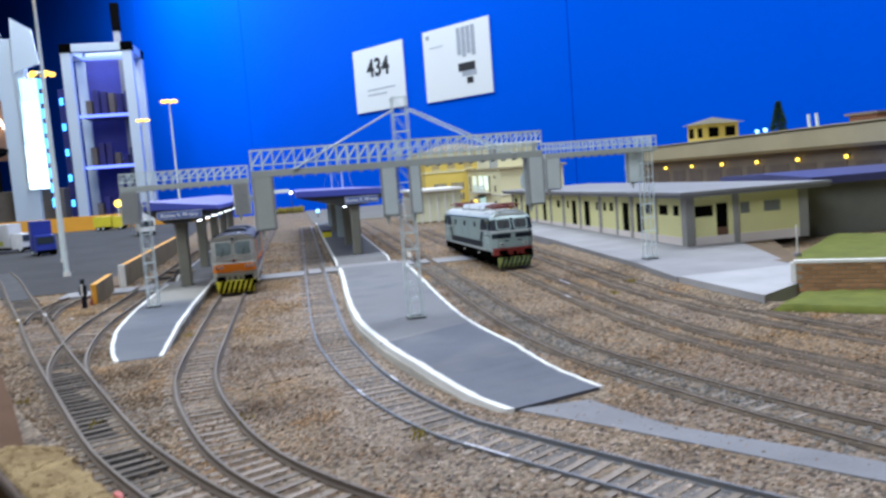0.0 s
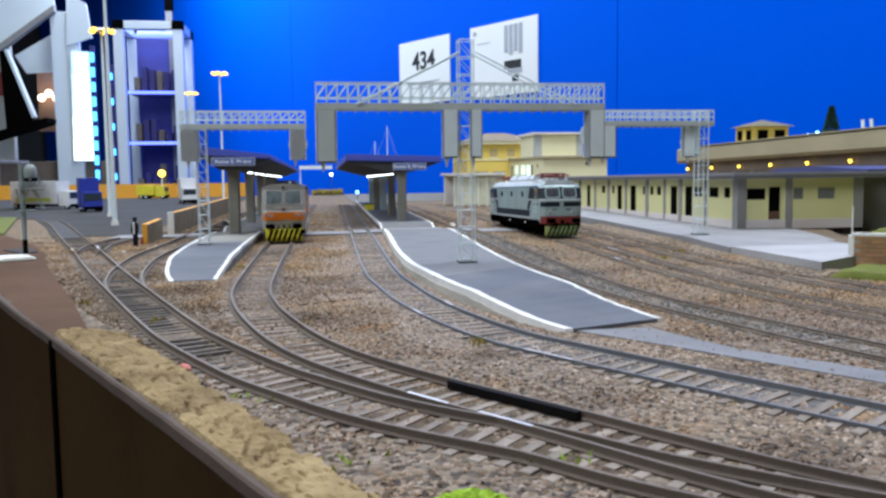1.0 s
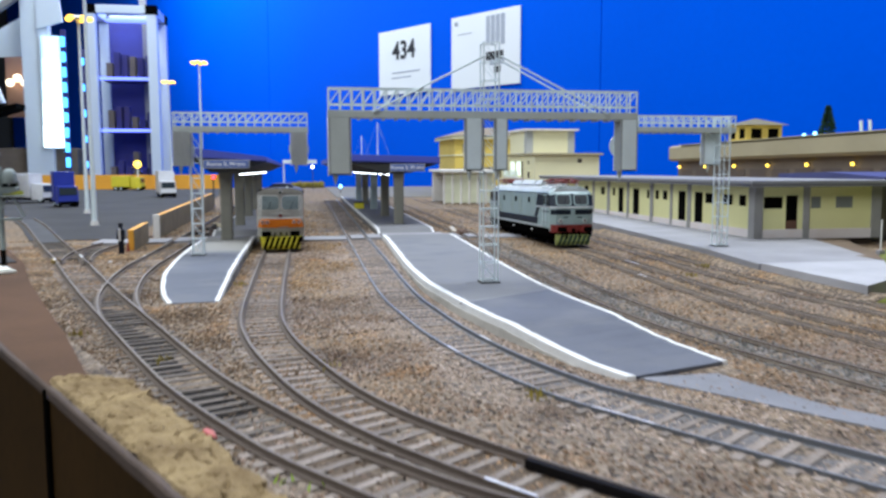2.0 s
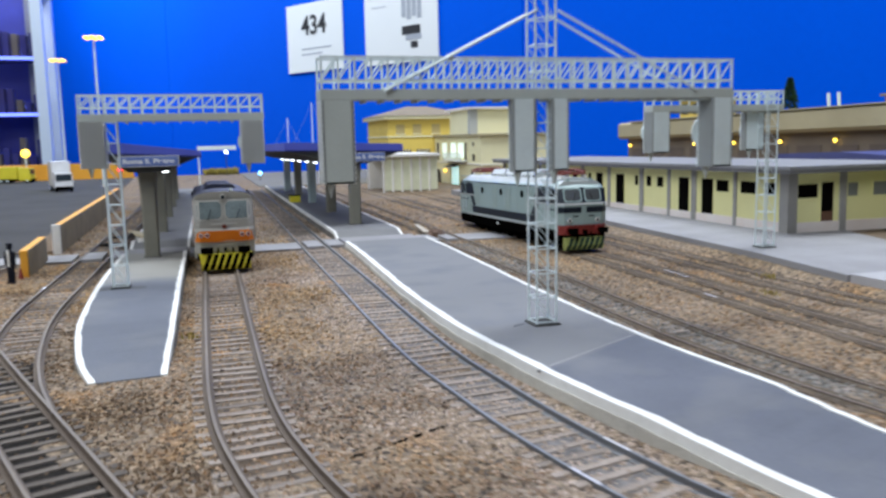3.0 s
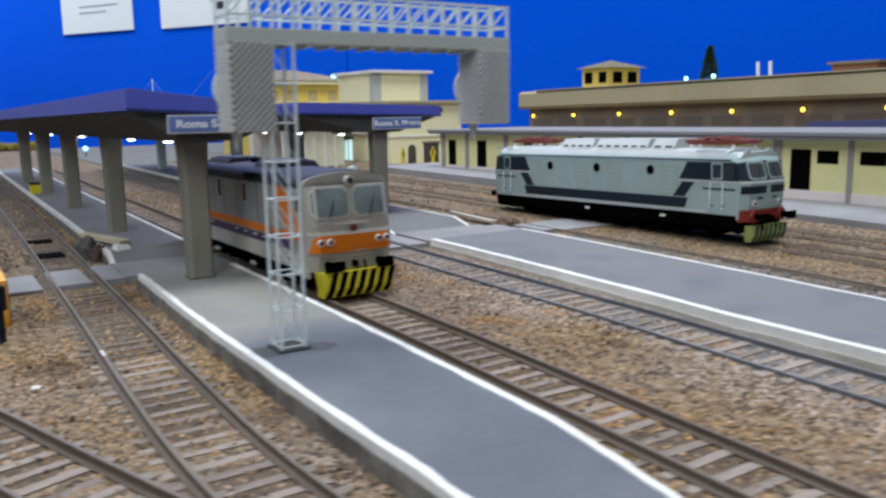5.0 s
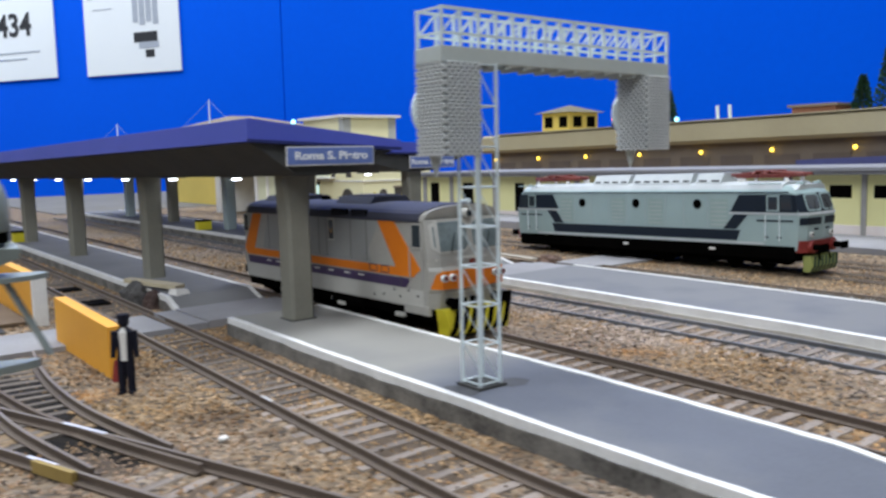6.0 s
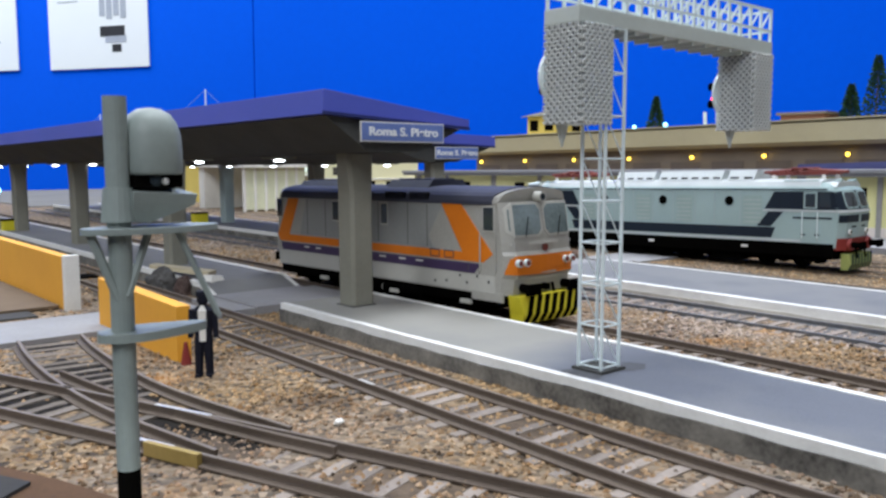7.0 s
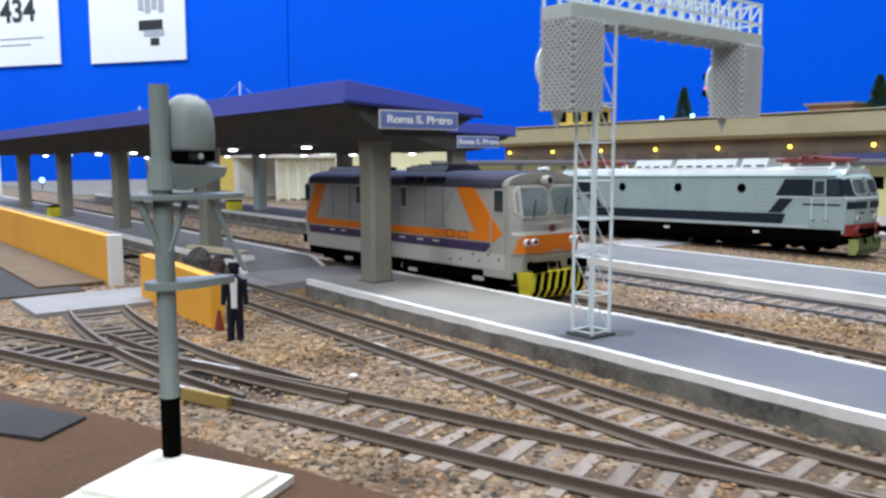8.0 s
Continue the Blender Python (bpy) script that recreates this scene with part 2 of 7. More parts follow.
M_paper = mat("white_card", (0.90, 0.92, 0.93), (0.86, 0.88, 0.90), 0.6, scale=3, bump=0.0)
M_ink = mat("black_print", (0.02, 0.02, 0.025), None, 0.7, bump=0.0)
M_inkgrey = mat("grey_print", (0.45, 0.48, 0.55), None, 0.7, bump=0.0)
M_road = mat("grey_road", (0.052, 0.050, 0.049), (0.022, 0.021, 0.021), 0.95, scale=12)
M_leaf = mat("dark_green_needles", (0.010, 0.045, 0.020), (0.022, 0.075, 0.030), 0.95, scale=200)
M_bark = mat("bark", (0.10, 0.07, 0.045), None, 0.9)
M_glass = bpy.data.materials.new("window_glass")
M_glass.use_nodes = True
M_glass.node_tree.nodes["Principled BSDF"].inputs["Base Color"].default_value = (0.03, 0.04, 0.05, 1)
M_glass.node_tree.nodes["Principled BSDF"].inputs["Roughness"].default_value = 0.06
M_lamp = glow("white_lamp", (0.92, 0.97, 1.0), 9)
M_warm = glow("amber_lamp", (1.0, 0.66, 0.06), 5)
M_flood = glow("floodlight", (1.0, 0.60, 0.06), 3.2)
M_globe = glow("cyan_white_globe", (0.35, 0.90, 1.0), 3.0)
M_red = glow("red_lamp", (1.0, 0.04, 0.05), 7)
M_led = glow("blue_white_led", (0.25, 0.62, 1.0), 4.0)

# ---- mesh helpers: all in millimetres ----
BASE = {}


def gz(y):
    """The ground falls very gently towards the near end of the layout."""
    return -0.0138 * max(0.0, 560.0 - y)


def thing(name, at, label, category, group="", turn=0.0):
    """An Empty at the base of a thing."""
    ob = new(name)
    ob.empty_display_size = 0.01
    ob.location = Vector(at) * MM
    ob.rotation_euler = (0, 0, radians(turn))
    BASE[ob.name] = Vector(at)
    return tagged(ob, label, category, group)


def mesh_of(bm, name, material, origin=(0, 0, 0), smooth=False):
    o = Vector(origin)
    for v in bm.verts:
        v.co = (v.co - o) * MM
    me = bpy.data.meshes.new(name)
    bmesh.ops.recalc_face_normals(bm, faces=bm.faces)
    bm.to_mesh(me)
    bm.free()
    me.materials.append(material)
    if smooth:
        for p in me.polygons:
            p.use_smooth = True
    return me


def part(name, bm, material, parent=None, label="", smooth=False):
    """One mesh under a thing, or under a part of a thing. Coordinates are those of the place."""
    root = parent
    while root is not None and root.parent is not None:
        root = root.parent
    base = BASE.get(root.name, Vector()) if root else Vector()
    ob = new(name, mesh_of(bm, name, material, base, smooth))
    if parent is not None:
        ob.parent = parent
    return tagged(ob, label) if label else ob


def solo(name, bm, material, label, category="", kind="", group="", smooth=False):
    """A thing of one mesh, with its origin at its base."""
    lo = Vector((min(v.co.x for v in bm.verts), min(v.co.y for v in bm.verts), min(v.co.z for v in bm.verts)))
    hi = Vector((max(v.co.x for v in bm.verts), max(v.co.y for v in bm.verts), 0))
    base = Vector(((lo.x + hi.x) / 2, (lo.y + hi.y) / 2, lo.z))
    if kind in ("structure", "stuff"):
        base = Vector()
    ob = new(name, mesh_of(bm, name, material, base, smooth))
    ob.location = base * MM
    return tagged(ob, label, category, group, kind)


def B():
    return bmesh.new()


def box(bm, x0, x1, y0, y1, z0, z1, bev=0.0):
    r = bmesh.ops.create_cube(bm, size=1.0)
    vs = r["verts"]
    for v in vs:
        v.co = Vector(((x0 + x1) / 2 + v.co.x * (x1 - x0), (y0 + y1) / 2 + v.co.y * (y1 - y0), (z0 + z1) / 2 + v.co.z * (z1 - z0)))
    if bev:
        es = list({e for v in vs for e in v.link_edges})
        bmesh.ops.bevel(bm, geom=es, offset=bev, segments=2, affect="EDGES", profile=0.7)
    return bm


def cyl(bm, a, b, r0, r1=None, seg=10, caps=True):
    a, b = Vector(a), Vector(b)
    r1 = r0 if r1 is None else r1
    q = (b - a).to_track_quat("Z", "Y").to_matrix()
    ra, rb = [], []
    for i in range(seg):
        t = 2 * math.pi * (i + 0.5) / seg
        d = q @ Vector((math.cos(t), math.sin(t), 0))
        ra.append(bm.verts.new(a + d * r0))
        rb.append(bm.verts.new(b + d * r1))
    for i in range(seg):
        j = (i + 1) % seg
        bm.faces.new((ra[i], ra[j], rb[j], rb[i]))
    if caps:
        bm.faces.new(ra[::-1])
        bm.faces.new(rb)
    return bm


def prism(bm, pts, axis, lo, hi):
    """A polygon (list of pairs) pushed along an axis: 'x' takes (y, z), 'y' takes (x, z), 'z' takes (x, y)."""
    def put(p, d):
        u, v = p
        return {"x": (d, u, v), "y": (u, d, v), "z": (u, v, d)}[axis]
    a = [bm.verts.new(put(p, lo)) for p in pts]
    b = [bm.verts.new(put(p, hi)) for p in pts]
    n = len(pts)
    for i in range(n):
        bm.faces.new((a[i], a[(i + 1) % n], b[(i + 1) % n], b[i]))
    bm.faces.new(a[::-1])
    bm.faces.new(b)
    return bm


def ball(bm, c, r, seg=10, squash=1.0):
    res = bmesh.ops.create_uvsphere(bm, u_segments=seg, v_segments=max(5, seg // 2), radius=r)
    for v in res["verts"]:
        v.co = Vector((v.co.x, v.co.y, v.co.z * squash)) + Vector(c)
    return bm


def spline(pts, step=4.0):
    """A smooth line through plan points, at even steps: list of (x, y, dx, dy)."""
    P = [Vector((*p, 0)) for p in pts]
    P = [P[0] * 2 - P[1]] + P + [P[-1] * 2 - P[-2]]
    fine = []
    for i in range(1, len(P) - 2):
        n = max(4, int((P[i + 1] - P[i]).length / 1.5))
        for k in range(n):
            t = k / n
            a, b, c, d = P[i - 1], P[i], P[i + 1], P[i + 2]
            fine.append(0.5 * ((2 * b) + (c - a) * t + (2 * a - 5 * b + 4 * c - d) * t * t + (3 * b - a - 3 * c + d) * t ** 3))
    fine.append(P[-2])
    out, walked, last = [], 0.0, fine[0]
    for k in range(1, len(fine)):
        seg = (fine[k] - fine[k - 1]).length
        while walked <= seg and seg > 0:
            q = fine[k - 1].lerp(fine[k], walked / seg)
            d = (fine[k] - fine[k - 1]).normalized()
            out.append((q.x, q.y, d.x, d.y))
            walked += step
        walked -= seg
    return out


def sweep(bm, line, section, zf=lambda x, y: 0.0, closed=True):
    """Push a section of (across, up) pairs along a plan line; across is to the right of the way."""
    rings = []
    for x, y, dx, dy in line:
        z0 = zf(x, y)
        rings.append([bm.verts.new((x + dy * u, y - dx * u, z0 + w)) for u, w in section])
    n = len(section)
    for a, b in zip(rings, rings[1:]):
        for i in range(n if closed else n - 1):
            j = (i + 1) % n
            bm.faces.new((a[i], a[j], b[j], b[i]))
    if closed:
        bm.faces.new(rings[0][::-1])
        bm.faces.new(rings[-1])
    return bm


def slab(bm, pts, z0, z1, zf=None):
    """A plan polygon with a thickness, on the sloping ground if zf is given."""
    f = zf or (lambda y: 0.0)
    a = [bm.verts.new((x, y, z0 + f(y))) for x, y in pts]
    b = [bm.verts.new((x, y, z1 + f(y))) for x, y in pts]
    n = len(pts)
    for i in range(n):
        bm.faces.new((a[i], a[(i + 1) % n], b[(i + 1) % n], b[i]))
    bm.faces.new(a[::-1])
    bm.faces.new(b)
    return bm


def ribbon(bm, left, right, z0, z1l, z1r=None, zf=gz):
    """A strip between two plan lines with the same number of points, with sides."""
    z1r = z1l if z1r is None else z1r
    n = len(left)
    hl = z1l if isinstance(z1l, (list, tuple)) else [z1l] * n
    hr = z1r if isinstance(z1r, (list, tuple)) else [z1r] * n
    rows = []
    for i in range(n):
        (xl, yl), (xr, yr) = left[i], right[i]
        rows.append([bm.verts.new((xl, yl, z0 + zf(yl))), bm.verts.new((xl, yl, hl[i] + zf(yl))),
                     bm.verts.new((xr, yr, hr[i] + zf(yr))), bm.verts.new((xr, yr, z0 + zf(yr)))])
    for a, b in zip(rows, rows[1:]):
        for i in range(4):
            j = (i + 1) % 4
            bm.faces.new((a[i], a[j], b[j], b[i]))
    bm.faces.new(rows[0][::-1])
    bm.faces.new(rows[-1])
    return bm


def words(text, size, at, rot, material, parent, name="lettering", extrude=0.05, stretch=1.0):
    """Raised lettering as a mesh under a thing."""
    cu = bpy.data.curves.new(name, "FONT")
    cu.body, cu.size, cu.align_x, cu.align_y, cu.extrude = text, size * MM, "CENTER", "CENTER", extrude * MM
    cu.offset = size * (0.022 if stretch == 1.0 else 0.035) * MM
    tmp = bpy.data.objects.new(name, cu)
    scene.collection.objects.link(tmp)
    me = bpy.data.meshes.new_from_object(tmp.evaluated_get(bpy.context.evaluated_depsgraph_get()))
    bpy.data.objects.remove(tmp)
    for v in me.vertices:
        v.co.x *= stretch
    me.materials.clear()
    me.materials.append(material)
    ob = new(name, me)
    root = parent
    while root.parent is not None:
        root = root.parent
    ob.parent = parent
    ob.matrix_basis = pose(*((Vector(at) - BASE.get(root.name, Vector())) * MM), *rot)
    return ob

# ---- hall ----
WA, WD = Vector((359, 3829, 0)), Vector((0.5135, -0.8581, 0))  # a point of the blue partition, and its direction
WN = Vector((-0.8581, -0.5135, 0))


def on_wall(u, z, out=0.0):
    p = WA + WD * u + WN * out
    return (p.x, p.y, z)


wb = tagged(thing("wall_blue", tuple(WA), "tall bright blue painted exhibition partition with panel seams", "wall"), kind="structure")
for u0, u1 in ((-6400, -4004), (-4000, -2450), (-2446, -1020), (-1016, 1262), (1266, 3900)):
    a, b = WA + WD * u0, WA + WD * u1
    c, d = b - WN * 40, a - WN * 40
    part("panel", prism(B(), [(q.x, q.y) for q in (a, b, c, d)], "z", -1000, 2300), M_bluewall, wb)
M_hall = mat("grey_hall_wall", (0.07, 0.075, 0.085), None, 0.9, scale=2)
bm = box(B(), -4200, 4200, -2600, 9600, -1040, -1000)
solo("floor", bm, mat("hall_floor", (0.09, 0.088, 0.085), None, 0.6, scale=3), "dull grey hall floor below the layout", kind="structure")
bm = box(B(), -4200, 4200, -2600, 9600, 2300, 2340)
solo("ceiling", bm, mat("hall_ceiling", (0.10, 0.10, 0.105), None, 0.9, scale=2), "plain grey hall ceiling", kind="structure")
for nm, b6 in (("wall_south", (-4200, 4200, -2640, -2600)), ("wall_north", (-4200, 4200, 9600, 9640)), ("wall_west", (-4240, -4200, -2600, 9600)), ("wall_east", (4200, 4240, -2600, 9600))):
    solo(nm, box(B(), *b6, -1000, 2300), M_hall, "plain grey hall wall", kind="structure")


def sign(u0, u1, z0, z1, label, number=None):
    c = WA + WD * ((u0 + u1) / 2)
    ob = thing("exhibition_sign", (c.x, c.y, z0), label, "sign")
    ang = math.degrees(math.atan2(WD.y, WD.x))
    bm = B()
    prism(bm, [(on_wall(u0, 0, 1)[0], on_wall(u0, 0, 1)[1]), (on_wall(u1, 0, 1)[0], on_wall(u1, 0, 1)[1]), (on_wall(u1, 0, 6)[0], on_wall(u1, 0, 6)[1]), (on_wall(u0, 0, 6)[0], on_wall(u0, 0, 6)[1])], "z", z0, z1)
    card = part("card", bm, M_paper, ob)

    def bar(n, a, b, lo, hi, m):
        q = B()
        pts = [on_wall(a, 0, 6), on_wall(b, 0, 6), on_wall(b, 0, 7), on_wall(a, 0, 7)]
        prism(q, [(p[0], p[1]) for p in pts], "z", lo, hi)
        part(n, q, m, card)
    if number:
        words(number, 108, on_wall((u0 + u1) / 2, z0 + 186, 7), (90, 0, ang), M_ink, card, extrude=0.5)
        for k in range(2):
            bar("print_line", u0 + 95, u1 - 70 - 60 * k, z0 + 92 - 22 * k, z0 + 97 - 22 * k, M_inkgrey)
    else:
        for k in range(4):
            bar("print_block", u0 + 205 + 27 * k, u0 + 226 + 27 * k, z0 + 165 - 10 * (k % 2), z0 + 270, M_inkgrey)
        bar("print_block", u0 + 205, u0 + 300, z0 + 100, z0 + 132, M_ink)
        bar("print_block", u0 + 225, u0 + 305, z0 + 80, z0 + 100, M_inkgrey)
        bar("print_block", u0 + 250, u0 + 285, z0 + 50, z0 + 74, M_ink)
        bar("print_line", u0 + 20, u0 + 40, z0 + 252, z0 + 268, M_inkgrey)
        bar("print_line", u0 + 40, u0 + 120, z0 + 215, z0 + 218, M_inkgrey)
    return ob


sign(4, 366, 368, 649, "white card sign with a black stand number on the blue wall", "434")
sign(501, 889, 363, 650, "white card sign with a grey drawing on the blue wall")

# ---- layout board and ground ----
EDGE = [(-1000, 2250), (-720, 1700), (-560, 1200), (-450, 980), (-330, 770), (-262, 642), (-215, 535), (-162, 405), (-100, 290), (-73, 241), (-52, 203), (-32, 167), (-15, 135), (10, 94), (50, 56), (100, 20), (170, -14), (270, -40), (420, -55), (720, -60)]


def edge_x(y):
    for (xa, ya), (xb, yb) in zip(EDGE, EDGE[1:]):
        if yb <= y <= ya:
            return xb + (xa - xb) * (y - yb) / (ya - yb)
    return EDGE[0][0] if y > EDGE[0][1] else EDGE[-1][0]


YS = [-55, -40, -14, 5] + list(range(20, 300, 14)) + list(range(300, 800, 25)) + list(range(800, 1701, 60)) + [1800, 1950, 2100, 2250]
bm = B()
rows = []
for y in YS:
    xa = edge_x(y)
    rows.append([bm.verts.new((xa + (900 - xa) * k / 24, y, gz(y) + 0.25 * math.sin(y * 0.13 + k * 1.7))) for k in range(25)])
for a, b in zip(rows, rows[1:]):
    for i in range(24):
        bm.faces.new((a[i], a[i + 1], b[i + 1], b[i]))
solo("ground", bm, M_ballast, "gravelly brown and grey ballast ground of a model railway layout", kind="structure")

line = spline(EDGE, 6)
bm = sweep(B(), line, [(-10, -170), (0, -170), (0, -3.2), (-10, -3.2)], lambda x, y: gz(y))
solo("layout_fascia", bm, M_board, "dark brown painted board along the layout's edge", "fascia", kind="structure")
bm = slab(B(), [(x + 15, y + 8) for x, y in EDGE[4:]] + [(880, -40), (880, 2240), (-970, 2240), (-690, 1690), (-540, 1200), (-430, 985)], -60, -12)
solo("layout_base", bm, M_boardtop, "plain wooden baseboard under the layout", kind="structure")
for x, y in ((60, 260), (820, 40), (820, 2180), (-880, 2180), (-120, 700)):
    solo("table_leg", box(B(), x - 30, x + 30, y - 30, y + 30, -1000, -60), M_boardtop, "square wooden leg under the layout board", "leg", group="layout legs")
bm = sweep(B(), line, [(-10, -3.0), (0.5, -3.0), (0.9, -2.4), (0.9, 0.3), (0.3, 0.9), (-10, 0.6)], lambda x, y: gz(y) + 0.35 * noise.noise((x * 0.06, y * 0.06, 0)))
solo("fascia_rim", bm, mat("worn_plywood_rim", (0.105, 0.070, 0.050), (0.05, 0.033, 0.024), 0.8, scale=40, bump=0.5), "worn plywood rim on top of the fascia", "trim", kind="structure")
# a joint in the fascia
bm = B()
cyl(bm, (-100.2, 289, -165), (-100.2, 289, -4), 1.2, seg=6)
solo("trim", bm, M_black, "dark open joint between two fascia boards", kind="structure")
# flat brown margin, then a rough filler bank
inner = [(-300, 800), (-240, 690), (-199, 594), (-178, 530), (-144, 440), (-114, 364), (-92, 303), (-84, 289)]
outer = [(edge_x(y), y) for _, y in inner]
solo("margin", ribbon(B(), outer, inner, -3, 0.9), M_boardtop, "smooth brown board margin beside the ballast", kind="structure")
BANK_IN = [(-86, 300), (-78, 294), (-52, 246), (-27, 193), (-5, 147), (3, 133), (28, 96), (62, 62), (112, 30)]


def bank_x(y):
    for (xa, ya), (xb, yb) in zip(BANK_IN, BANK_IN[1:]):
        if yb <= y <= ya:
            return xb + (xa - xb) * (y - yb) / (ya - yb)
    return BANK_IN[0][0] if y > 300 else BANK_IN[-1][0]


bm = B()
rows = []
for k in range(250):
    y = 292 - k * 1.02
    xa, xb = edge_x(y) + 1.0, bank_x(y) + 2.2 * noise.noise((1, y * 0.11, 0)) + 1.2 * noise.noise((5, y * 0.4, 0))
    row = []
    for i in range(27):
        f = i / 26
        px, py = xa + (xb - xa) * f, y + 0.4 * noise.noise((i * 1.3, y * 0.7, 2))
        lump = noise.noise((px * 0.07, py * 0.07, 3))
        crack = abs(noise.noise((px * 0.05 + py * 0.08, px * 0.13 - py * 0.03, 8)))
        h = 1.7 + 0.7 * math.sin(math.pi * min(1, f * 0.9 + 0.12)) + 1.3 * lump + 0.7 * noise.noise((px * 0.35, py * 0.35, 7)) + 0.45 * noise.noise((px * 1.1, py * 1.1, 5)) - 1.5 * max(0.0, 1 - crack / 0.045)
        row.append(bm.verts.new((px, py, gz(y) + max(h, 0.1) - (3.4 if i == 26 else 1.2 if i == 0 else 0))))
    rows.append(row)
for a, b in zip(rows, rows[1:]):
    for i in range(26):
        bm.faces.new((a[i], b[i], b[i + 1], a[i + 1]))
solo("filler_bank", bm, M_plaster, "rough crumbly yellow plaster bank along the layout edge", kind="structure")

# ---- tracks ----
TRACKS = {
    "siding": [(-331, 1035), (-290, 930), (-229, 757), (-191, 650), (-177, 612), (-161, 566), (-149, 531), (-123, 459), (-98, 393), (-65, 307), (-48.5, 269), (-25, 225), (-9, 202), (5, 184), (20, 169), (40, 152), (56, 134), (74, 117.5), (97, 98), (121, 77), (160, 40)],
    "branch": [(-168, 712), (-171, 690), (-173, 660), (-172, 628), (-166, 588)],
    "outer": [(-103, 1480), (-107, 1100), (-112, 820), (-116, 660), (-119, 540), (-115, 475), (-108, 430), (-98.6, 394)],
    "first": [(-30, 1480), (-35, 1000), (-38, 640), (-39.5, 470), (-39, 385), (-34, 340), (-25, 300), (-13.5, 262), (1, 231), (22, 199), (48, 165), (71, 134), (90, 112), (122, 78), (165, 35), (220, -20)],
    "second": [(36, 1480), (31, 1000), (26.5, 600), (26.5, 440), (31, 378), (36, 338), (45, 296), (58, 258), (72, 234), (86, 212), (107, 180), (124, 155), (160, 106), (215, 45), (280, -15)],
    "third": [(133, 1480), (130, 900), (126, 560), (126, 470), (127, 410), (131, 360), (139, 315), (152, 270), (172, 212), (205, 145), (255, 70), (320, 0)],
    "fourth": [(190, 1480), (187, 800), (185, 560), (186, 430), (190, 364), (202, 300), (226, 225), (270, 140), (330, 60), (400, 0)],
    "fifth": [(245, 1480), (238, 900), (229, 640), (226, 500), (231, 430), (242, 360), (262, 290), (300, 210), (360, 130), (450, 60)],
}
RAILSEC = [(-1.7, 0), (1.7, 0), (1.7, 0.3), (0.3, 0.55), (0.3, 1.35), (0.5, 1.5), (0.5, 2.0), (-0.5, 2.0), (-0.5, 1.5), (-0.3, 1.35), (-0.3, 0.55), (-1.7, 0.3)]
HEADSEC = [(-0.42, 2.0), (0.42, 2.0), (0.42, 2.05), (-0.42, 2.05)]


def sleeper_mesh(k, m):
    r = random.Random(k)
    bm = box(B(), -12.4 - r.uniform(0, 1.6), 12.4 + r.uniform(0, 1.6), -1.45 + r.uniform(-0.1, 0.2), 1.45 + r.uniform(-0.2, 0.15), -0.8, 0.85, 0.25)
    for v in bm.verts:
        v.co += Vector((0, r.uniform(-0.12, 0.12), r.uniform(-0.16, 0.1) - (0.35 if abs(v.co.x) > 11 else 0)))
    return mesh_of(bm, "sleeper", m)


SLEEPERS = [sleeper_mesh(k, M_sleeper) for k in range(9)]
DARKENED = [sleeper_mesh(k, M_darksleeper) for k in range(9)]
LINES = {n: spline(p, 2.0) for n, p in TRACKS.items()}


def near_line(x, y, n, d):
    return any(abs(q[0] - x) < d and abs(q[1] - y) < d and math.hypot(q[0] - x, q[1] - y) < d for q in LINES[n][::3])


SUNK = {"fourth": -1.92, "fifth": -2.02, "third": -1.5, "second": -0.5}
RISE = {"second": 0.5, "third": 0.85}


def track(n, shine=()):
    ln = LINES[n]
    x0, y0 = ln[len(ln) // 2][:2]
    ob = thing("railway_track", (x0, y0, gz(y0)), "curved model railway track with rusty rails on grey sleepers", "track", "tracks of the station")
    for s in (-8.7, 8.7):
        off = [(x + dy * s, y - dx * s, dx, dy) for x, y, dx, dy in ln]
        zl = 0.45 + SUNK.get(n, 0.0) - (0.55 if n == "second" and s > 0 else 0.0)
        rail = part("rail", sweep(B(), off, RAILSEC, lambda x, y: gz(y) + zl), M_railblue if n == 'second' else M_rail, ob)
        part("rail_head", sweep(B(), off, HEADSEC, lambda x, y: gz(y) + zl), M_railblue_top if n == 'second' else M_railtop, rail, "worn rail head")
        for side, y0s, y1s in shine:
            if side * s > 0:
                bit = [q for q in off if y0s <= q[1] <= y1s]
                if len(bit) > 2:
                    part("bright_strip", sweep(B(), bit, [(-0.5, 2.04), (0.5, 2.04), (0.5, 2.1), (-0.5, 2.1)], lambda x, y: gz(y) + zl), M_silver, rail, "bright strip along the rail head")
    return ob


def lay_sleepers(n, ob, pitch=6.6):
    """Sleepers for a track; where two tracks run together only one of them carries sleepers."""
    if n in ("fourth", "fifth"):
        return
    avoid = {"outer": ("siding",), "branch": ("siding",), "siding": ("first",)}.get(n, ())
    ln = spline(TRACKS[n], pitch)
    r = random.Random(n)
    for x, y, dx, dy in ln:
        if any(near_line(x, y, a, 13) for a in avoid):
            continue
        if n in ("siding", "branch") and 585 < y < 618:
            continue  # buried in soil
        o = bpy.data.objects.new("sleeper", (DARKENED if n in ("siding", "outer", "branch") and (y > 604 or y < 470 + r.uniform(-30, 30)) and x < -30 else SLEEPERS)[r.randrange(9)])
        scene.collection.objects.link(o)
        o.parent = ob
        rel = Vector((x, y, gz(y) + r.uniform(-0.32, 0.08) + SUNK.get(n, 0.0) * 0.8 + RISE.get(n, 0.0))) - BASE[ob.name]
        o.matrix_basis = Matrix.Translation(rel * MM) @ pose(0, 0, 0, 0, 0, math.degrees(math.atan2(dy, dx)) - 90 + r.uniform(-3, 3))


